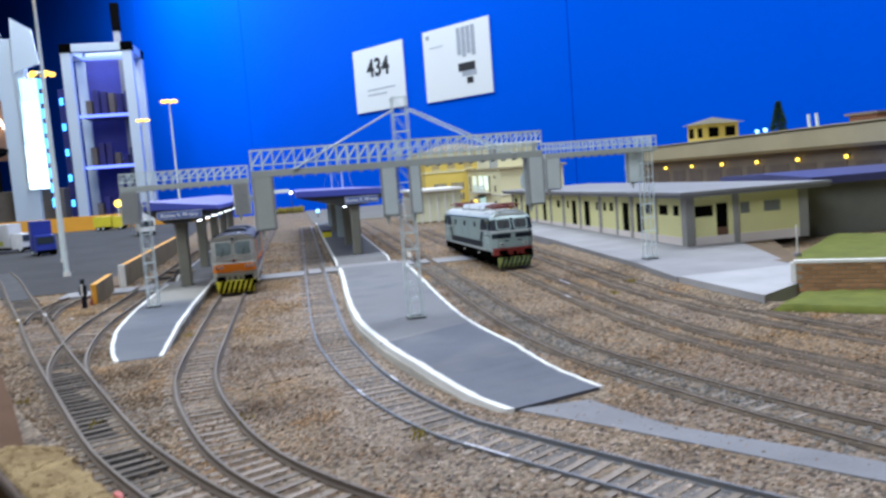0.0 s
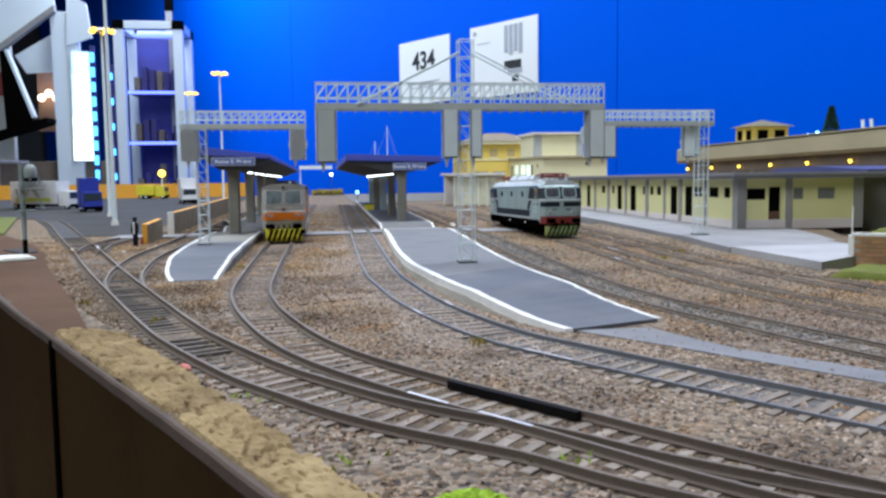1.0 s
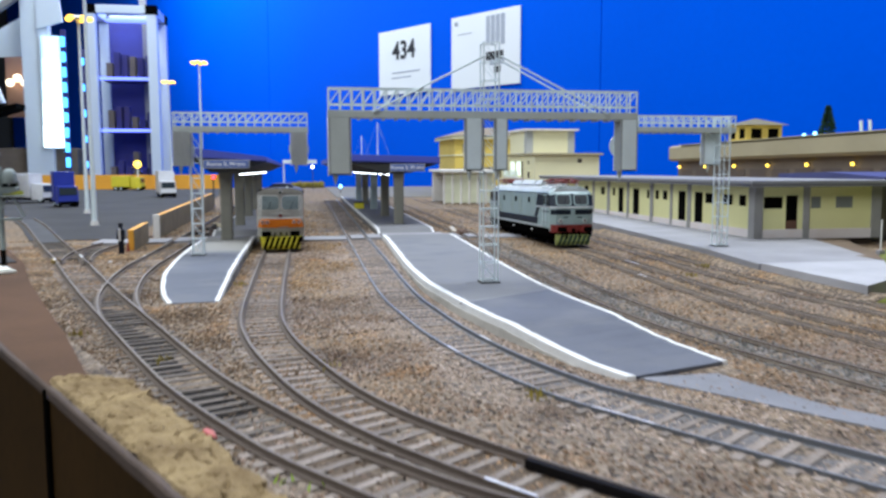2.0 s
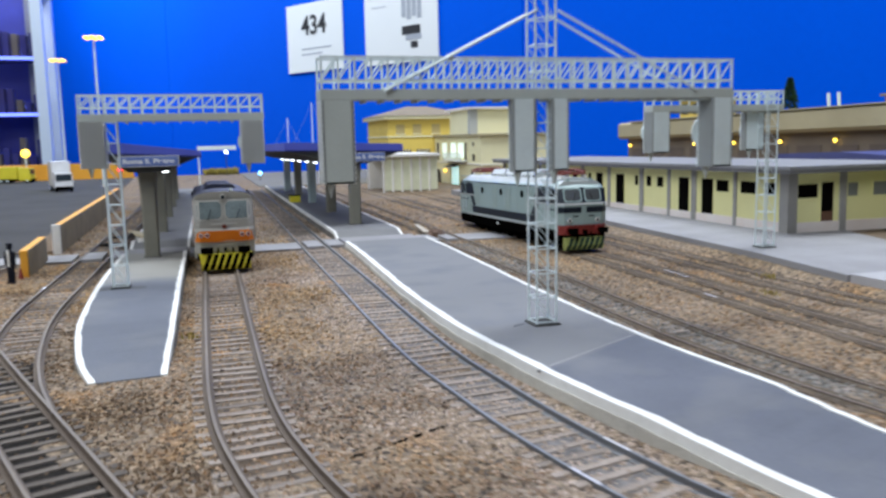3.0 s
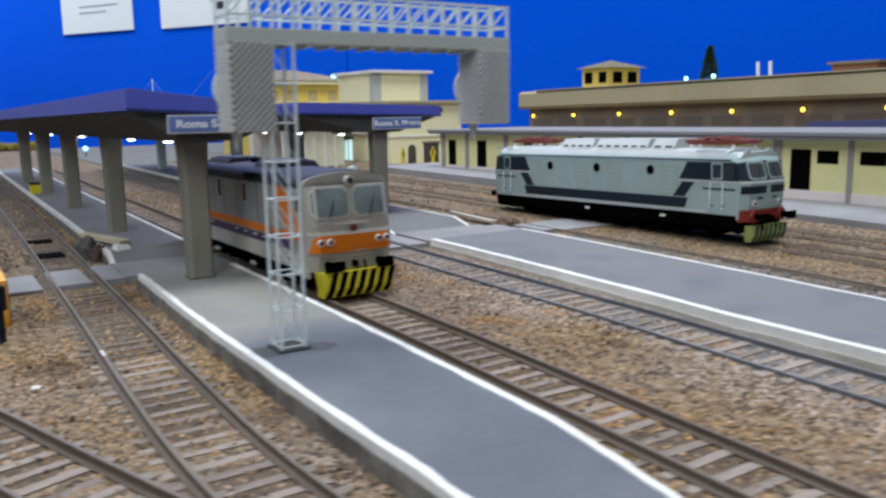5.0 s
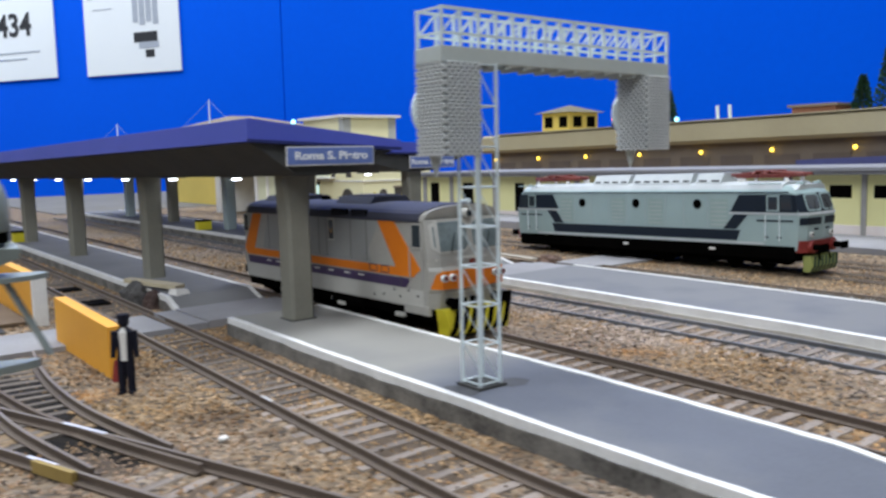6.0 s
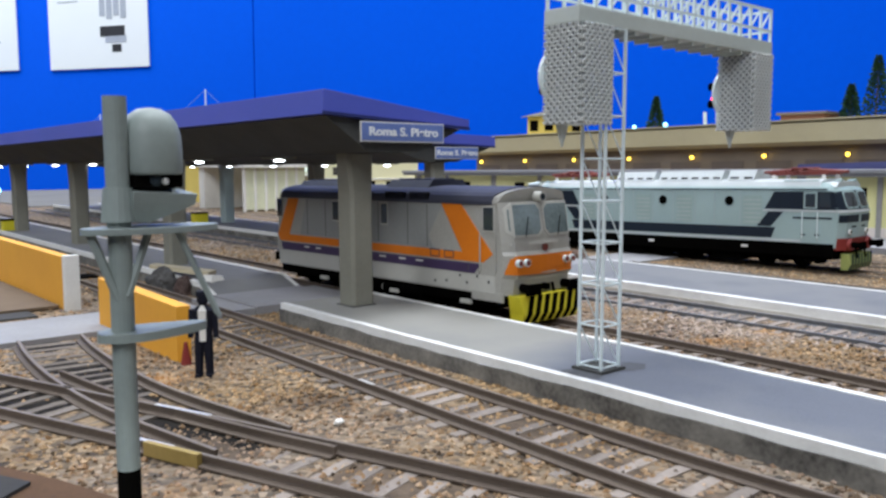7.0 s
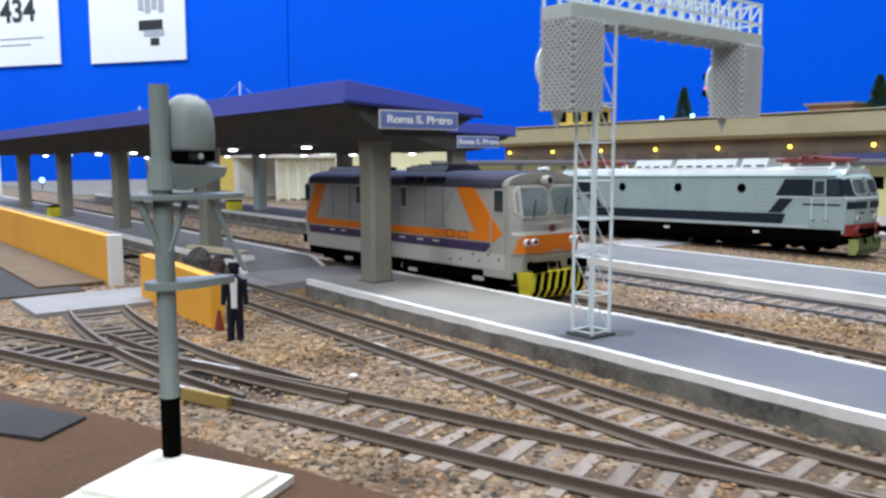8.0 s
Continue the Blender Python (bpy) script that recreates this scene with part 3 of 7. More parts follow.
# bright strips by track; those on the siding paint glints of light
SHINE = {"siding": ((1, 593, 604), (-1, 606, 624)), "second": ((1, 221, 240), (1, 306, 318), (-1, 320, 331)), "outer": ((1, 604, 612),), "fourth": ((-1, 520, 543), (1, 468, 480)), "first": ((1, 160, 174), (1, 180, 192))}
TRACK_OBS = {n: track(n, SHINE.get(n, ())) for n in TRACKS}
# dark bed between the rails: the shade between sleepers is put into its colour
M_bed = mat("brown_track_bed", (0.175, 0.130, 0.094), (0.055, 0.042, 0.032), 0.95, scale=260, bump=0.9, fine=700, spec=0.1)
# black that paints the shadowed gaps between sleepers
M_gapshade = mat("black_shade_track_bed", (0.030, 0.026, 0.022), (0.006, 0.005, 0.005), 0.95, scale=140, bump=0.9, fine=700, spec=0.08)
M_greybed = mat("grey_gravel_bed", (0.24, 0.225, 0.22), (0.068, 0.063, 0.062), 0.95, scale=260, bump=0.9, fine=900, spec=0.1)
M_railshade = mat("dark_brown_shadow_line", (0.165, 0.128, 0.092), (0.052, 0.042, 0.034), 0.97, scale=75, bump=0.9, fine=600, spec=0.05)
def bed(n, w, m, lo=-1e9, hi=1e9):
    part("bed", sweep(B(), [q for q in LINES[n] if lo <= q[1] <= hi], [(-w, -0.7), (w, -0.7), (w - 1, 0.02), (0, 0.1), (-w + 1, 0.02)], lambda x, y: gz(y)), m, TRACK_OBS[n], "track bed with dirt and sleeper shade in its colour")


bed("siding", 9.0, M_gapshade, 604)
bed("siding", 9.0, M_bed, 446, 604)
bed("siding", 9.0, M_gapshade, 235, 446)
bed("siding", 9.0, M_bed, hi=235)
bed("branch", 9.0, M_gapshade)
bed("outer", 8.4, M_gapshade, hi=470)
bed("outer", 8.4, M_bed, 470)
bed("first", 8.2, M_bed)
bed("second", 8.0, M_greybed)
# sunken tracks: a ragged dark band along each rail paints its shadow line
for n_, s_, w_ in (("third", -8.7, 3.4), ("third", 8.7, 3.6), ("fourth", -8.7, 5.4), ("fourth", 8.7, 5.0), ("fifth", -8.7, 5.6), ("fifth", 8.7, 5.2)):
    lft, rgt = [], []
    for x, y, dx, dy in LINES[n_][::2]:
        if y < 1150:
            a = w_ * (1 + 0.45 * noise.noise((x * 0.05, y * 0.06, s_)) + 0.3 * noise.noise((x, y * 0.3, 2)))
            b = w_ * (1 + 0.45 * noise.noise((x * 0.05, y * 0.06, s_ + 5)) + 0.3 * noise.noise((x, y * 0.3, 9)))
            lft.append((x + dy * (s_ - a), y - dx * (s_ - a)))
            rgt.append((x + dy * (s_ + b), y - dx * (s_ + b)))
    part("shadow_band", ribbon(B(), lft, rgt, -0.6, 0.42), M_railshade, TRACK_OBS[n_], "dark band painting the shadow line along a sunken rail")
part("infill", sweep(B(), [q for q in LINES["siding"] if q[1] > 735], [(-7.6, -0.7), (7.6, -0.7), (7.6, 0.95), (0, 1.1), (-7.6, 0.95)], lambda x, y: gz(y)), mat("dark_infill", (0.075, 0.074, 0.076), (0.045, 0.044, 0.045), 0.9, scale=40), TRACK_OBS["siding"], "dark grey infill between the rails")
# blackened check rail and blades at the turnouts
bm = sweep(B(), [q for q in ((x - dy * 6.2, y + dx * 6.2, dx, dy) for x, y, dx, dy in LINES["first"]) if 167 < q[1] < 202], [(-0.9, 0), (0.9, 0), (0.9, 2.2), (-0.9, 2.2)], lambda x, y: gz(y) + 0.5)
part("check_rail", bm, M_blackrail, TRACK_OBS["first"], "black check rail")
bm = sweep(B(), spline([(-178, 668), (-174, 636), (-165, 600), (-157, 574)], 2), RAILSEC, lambda x, y: gz(y) + 0.45)
part("switch_blade", bm, M_rail, TRACK_OBS["branch"], "rusty switch blade")

# ---- platforms ----


def platform(name, left, right, heights, label, m=None, kerb=1.9, skirt=None, rim=1.0, lip=2.2):
    ob = tagged(thing(name, (*left[0], gz(left[0][1])), label, "platform"), kind="structure")
    lh = [h - 0.3 for h in heights]
    part("surface", ribbon(B(), [(x + kerb * 0.6, y) for x, y in left], [(x - kerb * 0.6, y) for x, y in right], -1, lh), m or M_asphalt, ob)
    for side, pts, sg in (("l", left, 1), ("r", right, -1)):
        wide = kerb * (rim if sg < 0 else 1.0)
        inner_pts = [(x + sg * (wide + 0.5 * noise.noise((x * 0.2, y * 0.13, 2)) + 0.35 * noise.noise((x, y * 0.5, 4))), y) for x, y in pts]
        e = ribbon(B(), pts, inner_pts, -1, [h - 0.05 for h in heights]) if sg > 0 else ribbon(B(), inner_pts, pts, -1, [h - 0.05 for h in heights])
        part("edge", e, M_kerb, ob, "white painted edge")
        o2 = [(x - sg * (0.5 + 0.2 * noise.noise((x * 0.1, y * 0.1, 6))), y) for x, y in pts]
        low = [h - lip - 0.5 * noise.noise((x * 0.2, y * 0.09, 3)) for h, (x, y) in zip(heights, pts)]
        s = ribbon(B(), o2, pts, -1, low) if sg > 0 else ribbon(B(), pts, o2, -1, low)
        part("side_wall", s, skirt or M_concrete, ob, "stained concrete side")
    return ob


def resample(pts, n):
    s = spline(pts, 3)
    return [s[round(i * (len(s) - 1) / (n - 1))][:2] for i in range(n)]


PL = resample([(-85, 428), (-91, 450), (-95, 480), (-97, 520), (-98, 590), (-97, 660), (-96, 700)], 70)
PR = resample([(-61, 430), (-60.5, 450), (-59.5, 480), (-59, 520), (-58.5, 590), (-57.5, 660), (-57, 700)], 70)
H1 = [0.8 + 5.7 * min(1.0, max(0, (y - 428)) / 60) for _, y in PL]
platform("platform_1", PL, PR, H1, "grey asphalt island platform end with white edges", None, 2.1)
FL = [(-96, 752), (-95.5, 765), (-93, 900), (-90, 1150), (-86, 1480)]
FR = [(-56, 752), (-55.5, 765), (-54, 900), (-51, 1150), (-47, 1480)]
platform("platform_2", FL, FR, [2.5, 6.5, 6.5, 6.5, 6.5], "grey asphalt island platform under a canopy", M_asphalt_b)
L2 = resample([(80, 266), (73.5, 278), (66.5, 296), (54.5, 340), (46.2, 392), (41.6, 447), (42, 535), (46.5, 660), (47.5, 716)], 110)
R2 = resample([(122, 279), (117, 292), (111, 311), (103.5, 358), (99, 403), (98.6, 447), (101, 525), (106, 660), (107, 716)], 110)
H2 = [0.8 + 5.0 * min(1.0, max(0, (y - 268)) / 62) + 0.9 - 1.9 * min(1.0, max(0.0, (y - 400) / 130)) for _, y in L2]
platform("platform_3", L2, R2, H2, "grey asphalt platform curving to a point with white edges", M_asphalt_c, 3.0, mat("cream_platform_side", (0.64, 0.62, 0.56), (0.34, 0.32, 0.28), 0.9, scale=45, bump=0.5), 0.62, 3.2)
platform("platform_4", [(48, 752), (48, 768), (49, 1000), (53, 1480)], [(99, 752), (99, 768), (101, 1000), (106, 1480)], [2.5, 6.5, 6.5, 6.5], "grey asphalt platform under a blue canopy", M_asphalt_b)
# pale strip that goes on from the platform's point
bm = ribbon(B(), [(84, 268), (109, 236), (146, 184), (205, 105)], [(112, 268), (126, 231), (157, 192), (214, 112)], -1, 0.55)
solo("walkway", bm, mat("pale_lilac_strip", (0.255, 0.255, 0.275), (0.165, 0.165, 0.178), 0.9, scale=30), "thin pale grey strip between two tracks", kind="structure")
# crossing of flat slabs between the platform ends
cr = tagged(thing("crossing", (0, 716, 0), "pale grey slab crossing between the tracks", "crossing"), kind="structure")
for x0, x1, z in ((-186, -128, 1.6), (-123.5, -110, 2.2), (-105.5, -97, 2.6), (-96.5, -57, 3.0), (-56, -50, 2.4), (-44, -33, 2.2), (-27, 18, 1.4), (22, 33, 2.2), (37, 48, 2.4), (49, 104, 3.2), (105.5, 117, 2.0), (123, 131, 2.0), (137, 176, 1.0)):
    part("slab", box(B(), x0, x1, 716, 751, -1, z, 0.2), M_pale, cr)
# station platform
S1L = [(275, 1200), (264, 760), (253, 540), (247, 468)]
bm = ribbon(B(), S1L, [(420, 1200), (420, 760), (352, 540), (329.5, 468)], -1, 6.5)
solo("platform_5", bm, M_pale, "pale concrete station platform", kind="structure")
bm = slab(B(), [(247.5, 466.5), (254, 382), (288, 404), (329, 466.5)], -1, 7.2, gz)
solo("platform_6", bm, mat("white_concrete", (0.47, 0.465, 0.48), (0.33, 0.325, 0.335), 0.9, scale=26), "nearly white concrete platform end", kind="structure")
bm = B()
rows = []
for k in range(76):
    y = 376 + k * 5.2
    xe = 254 + (382 - y) * 1.2 if y < 382 else 254 - (y - 382) * 0.081 if y < 468 else 247 + (y - 468) * 0.083 if y < 540 else 253 + (y - 540) * 0.05
    rows.append([bm.verts.new((xe - 11 + 1.5 * noise.noise((3, y * 0.1, 0)), y, gz(y) - 0.4)), bm.verts.new((xe - 4, y, gz(y) + 1.9 + 0.6 * noise.noise((1, y * 0.2, 0)))), bm.verts.new((xe + 3, y, gz(y) + 3.6))])
for a, b in zip(rows, rows[1:]):
    for i in range(2):
        bm.faces.new((a[i], a[i + 1], b[i + 1], b[i]))
solo("shoulder", bm, M_ballast, "ballast shoulder piled against the platform end", kind="structure", smooth=True)
solo("earth", slab(B(), [(331.5, 469), (354, 506), (402, 607), (327, 607)], -1, 5.6), M_sand, "bare sandy earth beside the station", kind="structure")


def lawn(label, corners, zrise, n=34, m=34):
    """A patch of grass scatter between four plan corners."""
    a, b, c, d = [Vector((*p, 0)) for p in corners]
    bm = B()
    rows = []
    for j in range(n):
        row = []
        for k in range(m):
            p = a.lerp(b, k / (m - 1)).lerp(d.lerp(c, k / (m - 1)), j / (n - 1))
            rim = min(j, k, n - 1 - j, m - 1 - k) == 0
            row.append(bm.verts.new((p.x, p.y, gz(p.y) + zrise + (-3 if rim else 1.6 * abs(noise.noise((p.x * 0.14, p.y * 0.14, 0))) + 1.2 * abs(noise.noise((p.x * 0.5, p.y * 0.5, 4)))))))
        rows.append(row)
    for r0, r1 in zip(rows, rows[1:]):
        for k in range(m - 1):
            bm.faces.new((r0[k], r0[k + 1], r1[k + 1], r1[k]))
    return solo("grass", bm, M_grass, label, kind="stuff", smooth=True)


lawn("short green grass scatter in front of the brick wall", [(252, 374), (287, 401), (420, 330), (400, 250)], 3.0)
lawn("short green and ochre grass behind the brick wall", [(292, 408), (353, 502), (452, 606), (640, 330)], 6.2, 40, 40)
wp = thing("marker_post", (353, 500, 6), "slim white post at the platform's corner", "post")
part("post", cyl(B(), (353, 500, 5), (353, 500, 28), 0.55, seg=8), M_white, wp)
part("foot", box(B(), 351, 355, 498, 502, 5, 8, 0.4), M_pale, wp)
# low brick wall: courses of single bricks on a mortar core
bw = thing("brick_wall", (290, 408, gz(408)), "low orange brick garden wall with pale coping", "wall")
BD = Vector((0.82, -0.572, 0))
BN = Vector((-0.572, -0.82, 0))


def wall_block(a, b, lo, hi, out0, out1):
    o = Vector((290, 408, 0))
    return prism(B(), [tuple((o + BD * u + BN * w)[:2]) for u, w in ((a, out0), (b, out0), (b, out1), (a, out1))], "z", lo, hi)


part("core", wall_block(0.4, 130, gz(408) - 1, 15.8, -3.4, -0.3), mat("grey_mortar", (0.42, 0.36, 0.28), (0.30, 0.25, 0.19), 0.95), bw, "mortar joints")
part("coping", wall_block(-1.0, 130, 15.8, 17.4, -4.4, 0.9), M_white, bw, "pale coping")
part("pier", wall_block(-2.6, 0.2, gz(408) - 1, 16.2, -4.0, 0.5), M_white, bw, "pale end pier")
BRICK_ME = None
for c in range(7):
    for k in range(22):
        u0 = 0.5 + k * 5.9 + (2.95 if c % 2 else 0)
        if BRICK_ME is None:
            proto = part("brick", wall_block(0, 5.4, 0, 2.0, -0.5, 0.15), M_brick, bw)
            BRICK_ME = proto.data
            bpy.data.objects.remove(proto)
        o = bpy.data.objects.new("brick", BRICK_ME)
        scene.collection.objects.link(o)
        o.parent = bw
        o.matrix_basis = Matrix.Translation((BD * u0 + Vector((0, 0, gz(408) + 1.6 + 2.45 * c))) * MM)

# road on the town side
bm = slab(B(), [(-158, 762), (-158, 1120), (-190, 2170), (-950, 2170), (-700, 1700), (-560, 1205), (-375, 1110), (-308, 940), (-246, 762)], -1, 0.7)
solo("road", bm, M_road, "grey model street beside the tracks", kind="structure")

# ---- gantries ----
M_mesh = mat("bright_expanded_metal", (0.90, 0.92, 0.90), (0.74, 0.76, 0.74), 0.28, 0.25, scale=90, bump=0.05)
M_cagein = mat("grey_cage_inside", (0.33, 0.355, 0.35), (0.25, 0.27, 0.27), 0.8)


def lattice_mast(parent, x, y, z0, z1, w=7.4, pitch=9.6):
    """Four slim legs with horizontal and diagonal braces on a dark plate that stands in for a smudge."""
    h = w / 2
    mast = part("mast", box(B(), x - h - 1.2, x + h + 1.2, y - h - 1.2, y + h + 1.2, z0, z0 + 0.7, 0.2), M_dark, parent, "thin dark plate in place of the smudge under the lattice mast")
    cs = [(x - h, y - h), (x + h, y - h), (x + h, y + h), (x - h, y + h)]
    for cx, cy in cs:
        part("leg", box(B(), cx - 0.3, cx + 0.3, cy - 0.3, cy + 0.3, z0 + 0.5, z1), M_steel, mast)
    n = max(2, round((z1 - z0) / pitch))
    for k in range(n + 1):
        z = z0 + 1.2 + (z1 - z0 - 1.6) * k / n
        for i in range(4):
            a, b = cs[i], cs[(i + 1) % 4]
            part("brace", cyl(B(), (*a, z), (*b, z), 0.24, seg=5), M_steel, mast)
            if k < n and i % 2 == 0:
                z2 = z0 + 1.2 + (z1 - z0 - 1.6) * (k + 1) / n
                a2, b2 = (a, b) if i else (b, a)
                part("diagonal", cyl(B(), (*a2, z), (*b2, z2), 0.16, seg=5), M_steel, mast)
    return mast


def railing(parent, x0, x1, y, z0, z1, pitch=5.6):
    """A railing that is a small truss: two chords, uprights and diagonals."""
    rail = part("railing", box(B(), x0, x1, y - 0.4, y + 0.4, z1 - 0.7, z1), M_steel, parent, "pale lattice railing")
    part("chord", box(B(), x0, x1, y - 0.4, y + 0.4, z0 + 2.6, z0 + 3.2), M_steel, rail)
    n = round((x1 - x0) / pitch)
    for k in range(n + 1):
        x = x0 + (x1 - x0) * k / n
        bm = box(B(), x - 0.33, x + 0.33, y - 0.33, y + 0.33, z0, z1)
        if k < n:
            x2 = x0 + (x1 - x0) * (k + 1) / n
            a, b = ((x, y, z0 + 2.8), (x2, y, z1 - 0.4))
            part("diagonal", cyl(B(), a, b, 0.3, seg=5), M_steel, rail)
        part("upright", bm, M_steel, rail)
    return rail


def mesh_cage(parent, x0, x1, y0, y1, z0, z1, mesh=True, disc_on=True):
    """A signal's maintenance basket of expanded metal, with the signal disc behind."""
    cage = part("signal_cage", box(B(), x0, x1, y1 - 0.8, y1, z0, z1, 0.2), M_steel, parent, "grey sheet shield")
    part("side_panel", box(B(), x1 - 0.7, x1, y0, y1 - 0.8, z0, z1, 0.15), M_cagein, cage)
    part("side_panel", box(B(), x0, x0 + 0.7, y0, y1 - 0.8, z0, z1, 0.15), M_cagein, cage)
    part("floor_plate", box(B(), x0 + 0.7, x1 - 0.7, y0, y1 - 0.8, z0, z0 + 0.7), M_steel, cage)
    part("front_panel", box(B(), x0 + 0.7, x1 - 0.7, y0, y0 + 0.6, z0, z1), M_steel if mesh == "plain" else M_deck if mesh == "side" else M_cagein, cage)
    # expanded metal: two sets of crossing slanted strands on three faces
    bm = B()

    def strands(width, put):
        h, st = z1 - z0, 1.75
        for sgn in (-1, 1):
            c = -h
            while c < width + h:
                lo, hi = max(0.0, c if sgn > 0 else c - h), min(width, c + h if sgn > 0 else c)
                if hi - lo > 0.3:
                    za, zb = ((lo - c, hi - c) if sgn > 0 else (c - lo, c - hi))
                    if -0.01 <= min(za, zb) and max(za, zb) <= h + 0.01:
                        cyl(bm, put(lo, z0 + za), put(hi, z0 + zb), 0.27, seg=4)
                c += st
    if mesh != "plain":
        if mesh != "side":
            strands(x1 - x0, lambda u, z: (x0 + u, y0 - 0.3, z))
        strands(y1 - y0, lambda u, z: (x0 - 0.3, y0 + u, z))
        strands(y1 - y0, lambda u, z: (x1 + 0.3, y0 + u, z))
        tagged(part("expanded_metal", bm, M_mesh, cage, "shiny diamond expanded metal"), kind="stuff")
    else:
        bm.free()
    xc, zc = (x0 + x1) / 2, (z0 + z1) / 2
    if disc_on:
        disc = part("signal_disc", cyl(B(), (xc, y1 + 0.1, zc), (xc, y1 + 0.9, zc), 6.6, seg=24), M_steel, cage, "round signal board seen from behind")
        for dz in (-2.6, 2.4):
            part("lamp_hood", cyl(B(), (xc, y1 + 1.4, zc + dz), (xc, y1 + 5.5, zc + dz), 1.3, 1.1, seg=10), M_black, disc, "black lamp hood")
    part("spike", cyl(B(), (xc - 2, y1 - 2.5, z0), (xc - 2, y1 - 2.5, z0 - 5), 1.6, 0.2, seg=6), M_deck, cage)
    return cage


def gantry(label, x0, x1, y, zd, mast_x, mast_y, mast_z0, mast_z1, cages, stays=(), rail_h=12.5, dy=10.0, mast_w=7.4):
    ob = thing("signal_gantry", (mast_x, mast_y, mast_z0), label, "signal gantry")
    lattice_mast(ob, mast_x, mast_y, mast_z0, mast_z1, mast_w)
    deck = part("deck", box(B(), x0, x1, y - dy / 2, y + dy / 2, zd, zd + 3.6, 0.4), M_deck, ob, "grey box walkway")
    n = round((x1 - x0) / 6)
    for k in range(n):
        x = x0 + (x1 - x0) * (k + 0.5) / n
        part("joist", box(B(), x - 0.4, x + 0.4, y - dy / 2 + 0.6, y + dy / 2 - 0.6, zd - 0.9, zd), M_deck, deck)
    for s in (-1, 1):
        railing(ob, x0 + 0.6, x1 - 0.6, y + s * (dy / 2 - 0.5), zd + 3.6, zd + rail_h)
    for s in (x0 + 0.6, x1 - 0.6):
        bm = B()
        for z in (zd + 6.5, zd + rail_h - 0.4):
            cyl(bm, (s, y - dy / 2 + 0.5, z), (s, y + dy / 2 - 0.5, z), 0.35, seg=5)
        part("end_rail", bm, M_steel, ob)
    for c in cages:
        mesh_cage(ob, *c)
    for a, b in stays:
        part("stay", cyl(B(), a, b, 0.45, seg=6), M_steel, ob, "thin stay rod")
    return ob


GANTRY_A = gantry("pale grey signal gantry on a lattice mast over two tracks", -99.5, -15, 571, 85.0, -86, 569.5, 6.2, 85.2,
       [(-99, -88.5, 565.5, 576, 63.5, 85), (-26, -16, 565.5, 576, 64, 85)], mast_w=6.6)
lit = B()
ball(lit, (-26.4, 577.4, 73), 0.4, 8)
part("red_lamp", lit, M_red, GANTRY_A, "small lit red signal lamp")
gantry("wide pale grey signal gantry hung from a tall lattice mast", -7.5, 150.6, 431, 87.2, 73.5, 431.5, 4.25, 125,
       [(-7, 3.2, 426, 436, 59.5, 87.2, "side", False), (60, 68.6, 425.4, 430, 61.5, 87.2, "plain", False), (75.2, 81.6, 425.4, 430, 61.5, 87.2, "plain", False), (141.6, 150.6, 426, 436, 61, 87.2, "plain", True)],
       [((70, 427, 118), (14, 425, 90)), ((78, 427, 118), (134, 425, 90)), ((70, 436, 118), (14, 437, 90)), ((78, 436, 118), (134, 437, 90))], rail_h=14.5, mast_w=7.8)
gantry("pale grey signal gantry with its mast on the station platform", 194, 280, 562, 86.0, 271.5, 560, 6.2, 97,
       [(194, 205, 557, 567, 63.5, 86, "plain", True), (260, 273, 565, 570, 63.5, 86, "plain", True)], rail_h=11.5)

# ---- canopies ----


def column(parent, x, y, z0, z1, w=9.0, d=9.0, m=None):
    bm = B()
    h, e = w / 2, d / 2
    prof = [(-h + 1, -e), (h - 1, -e), (h, -e + 1), (h, e - 1), (h - 1, e), (-h + 1, e), (-h, e - 1), (-h, -e + 1)]
    rings = []
    for z, s in ((z0, 0.98), (z0 + (z1 - z0) * 0.75, 1.0), (z1, 1.22)):
        rings.append([bm.verts.new((x + u * s, y + v * (2 - s if s > 1 else 1), z)) for u, v in prof])
    for a, b in zip(rings, rings[1:]):
        for i in range(8):
            bm.faces.new((a[i], a[(i + 1) % 8], b[(i + 1) % 8], b[i]))
    bm.faces.new(rings[0][::-1])
    bm.faces.new(rings[-1])
    col = part("column", bm, m, parent, "tapered concrete column")
    part("foot", box(B(), x - h - 0.4, x + h + 0.4, y - e - 0.4, y + e + 0.4, z0, z0 + 0.7), M_dark, col)
    return col


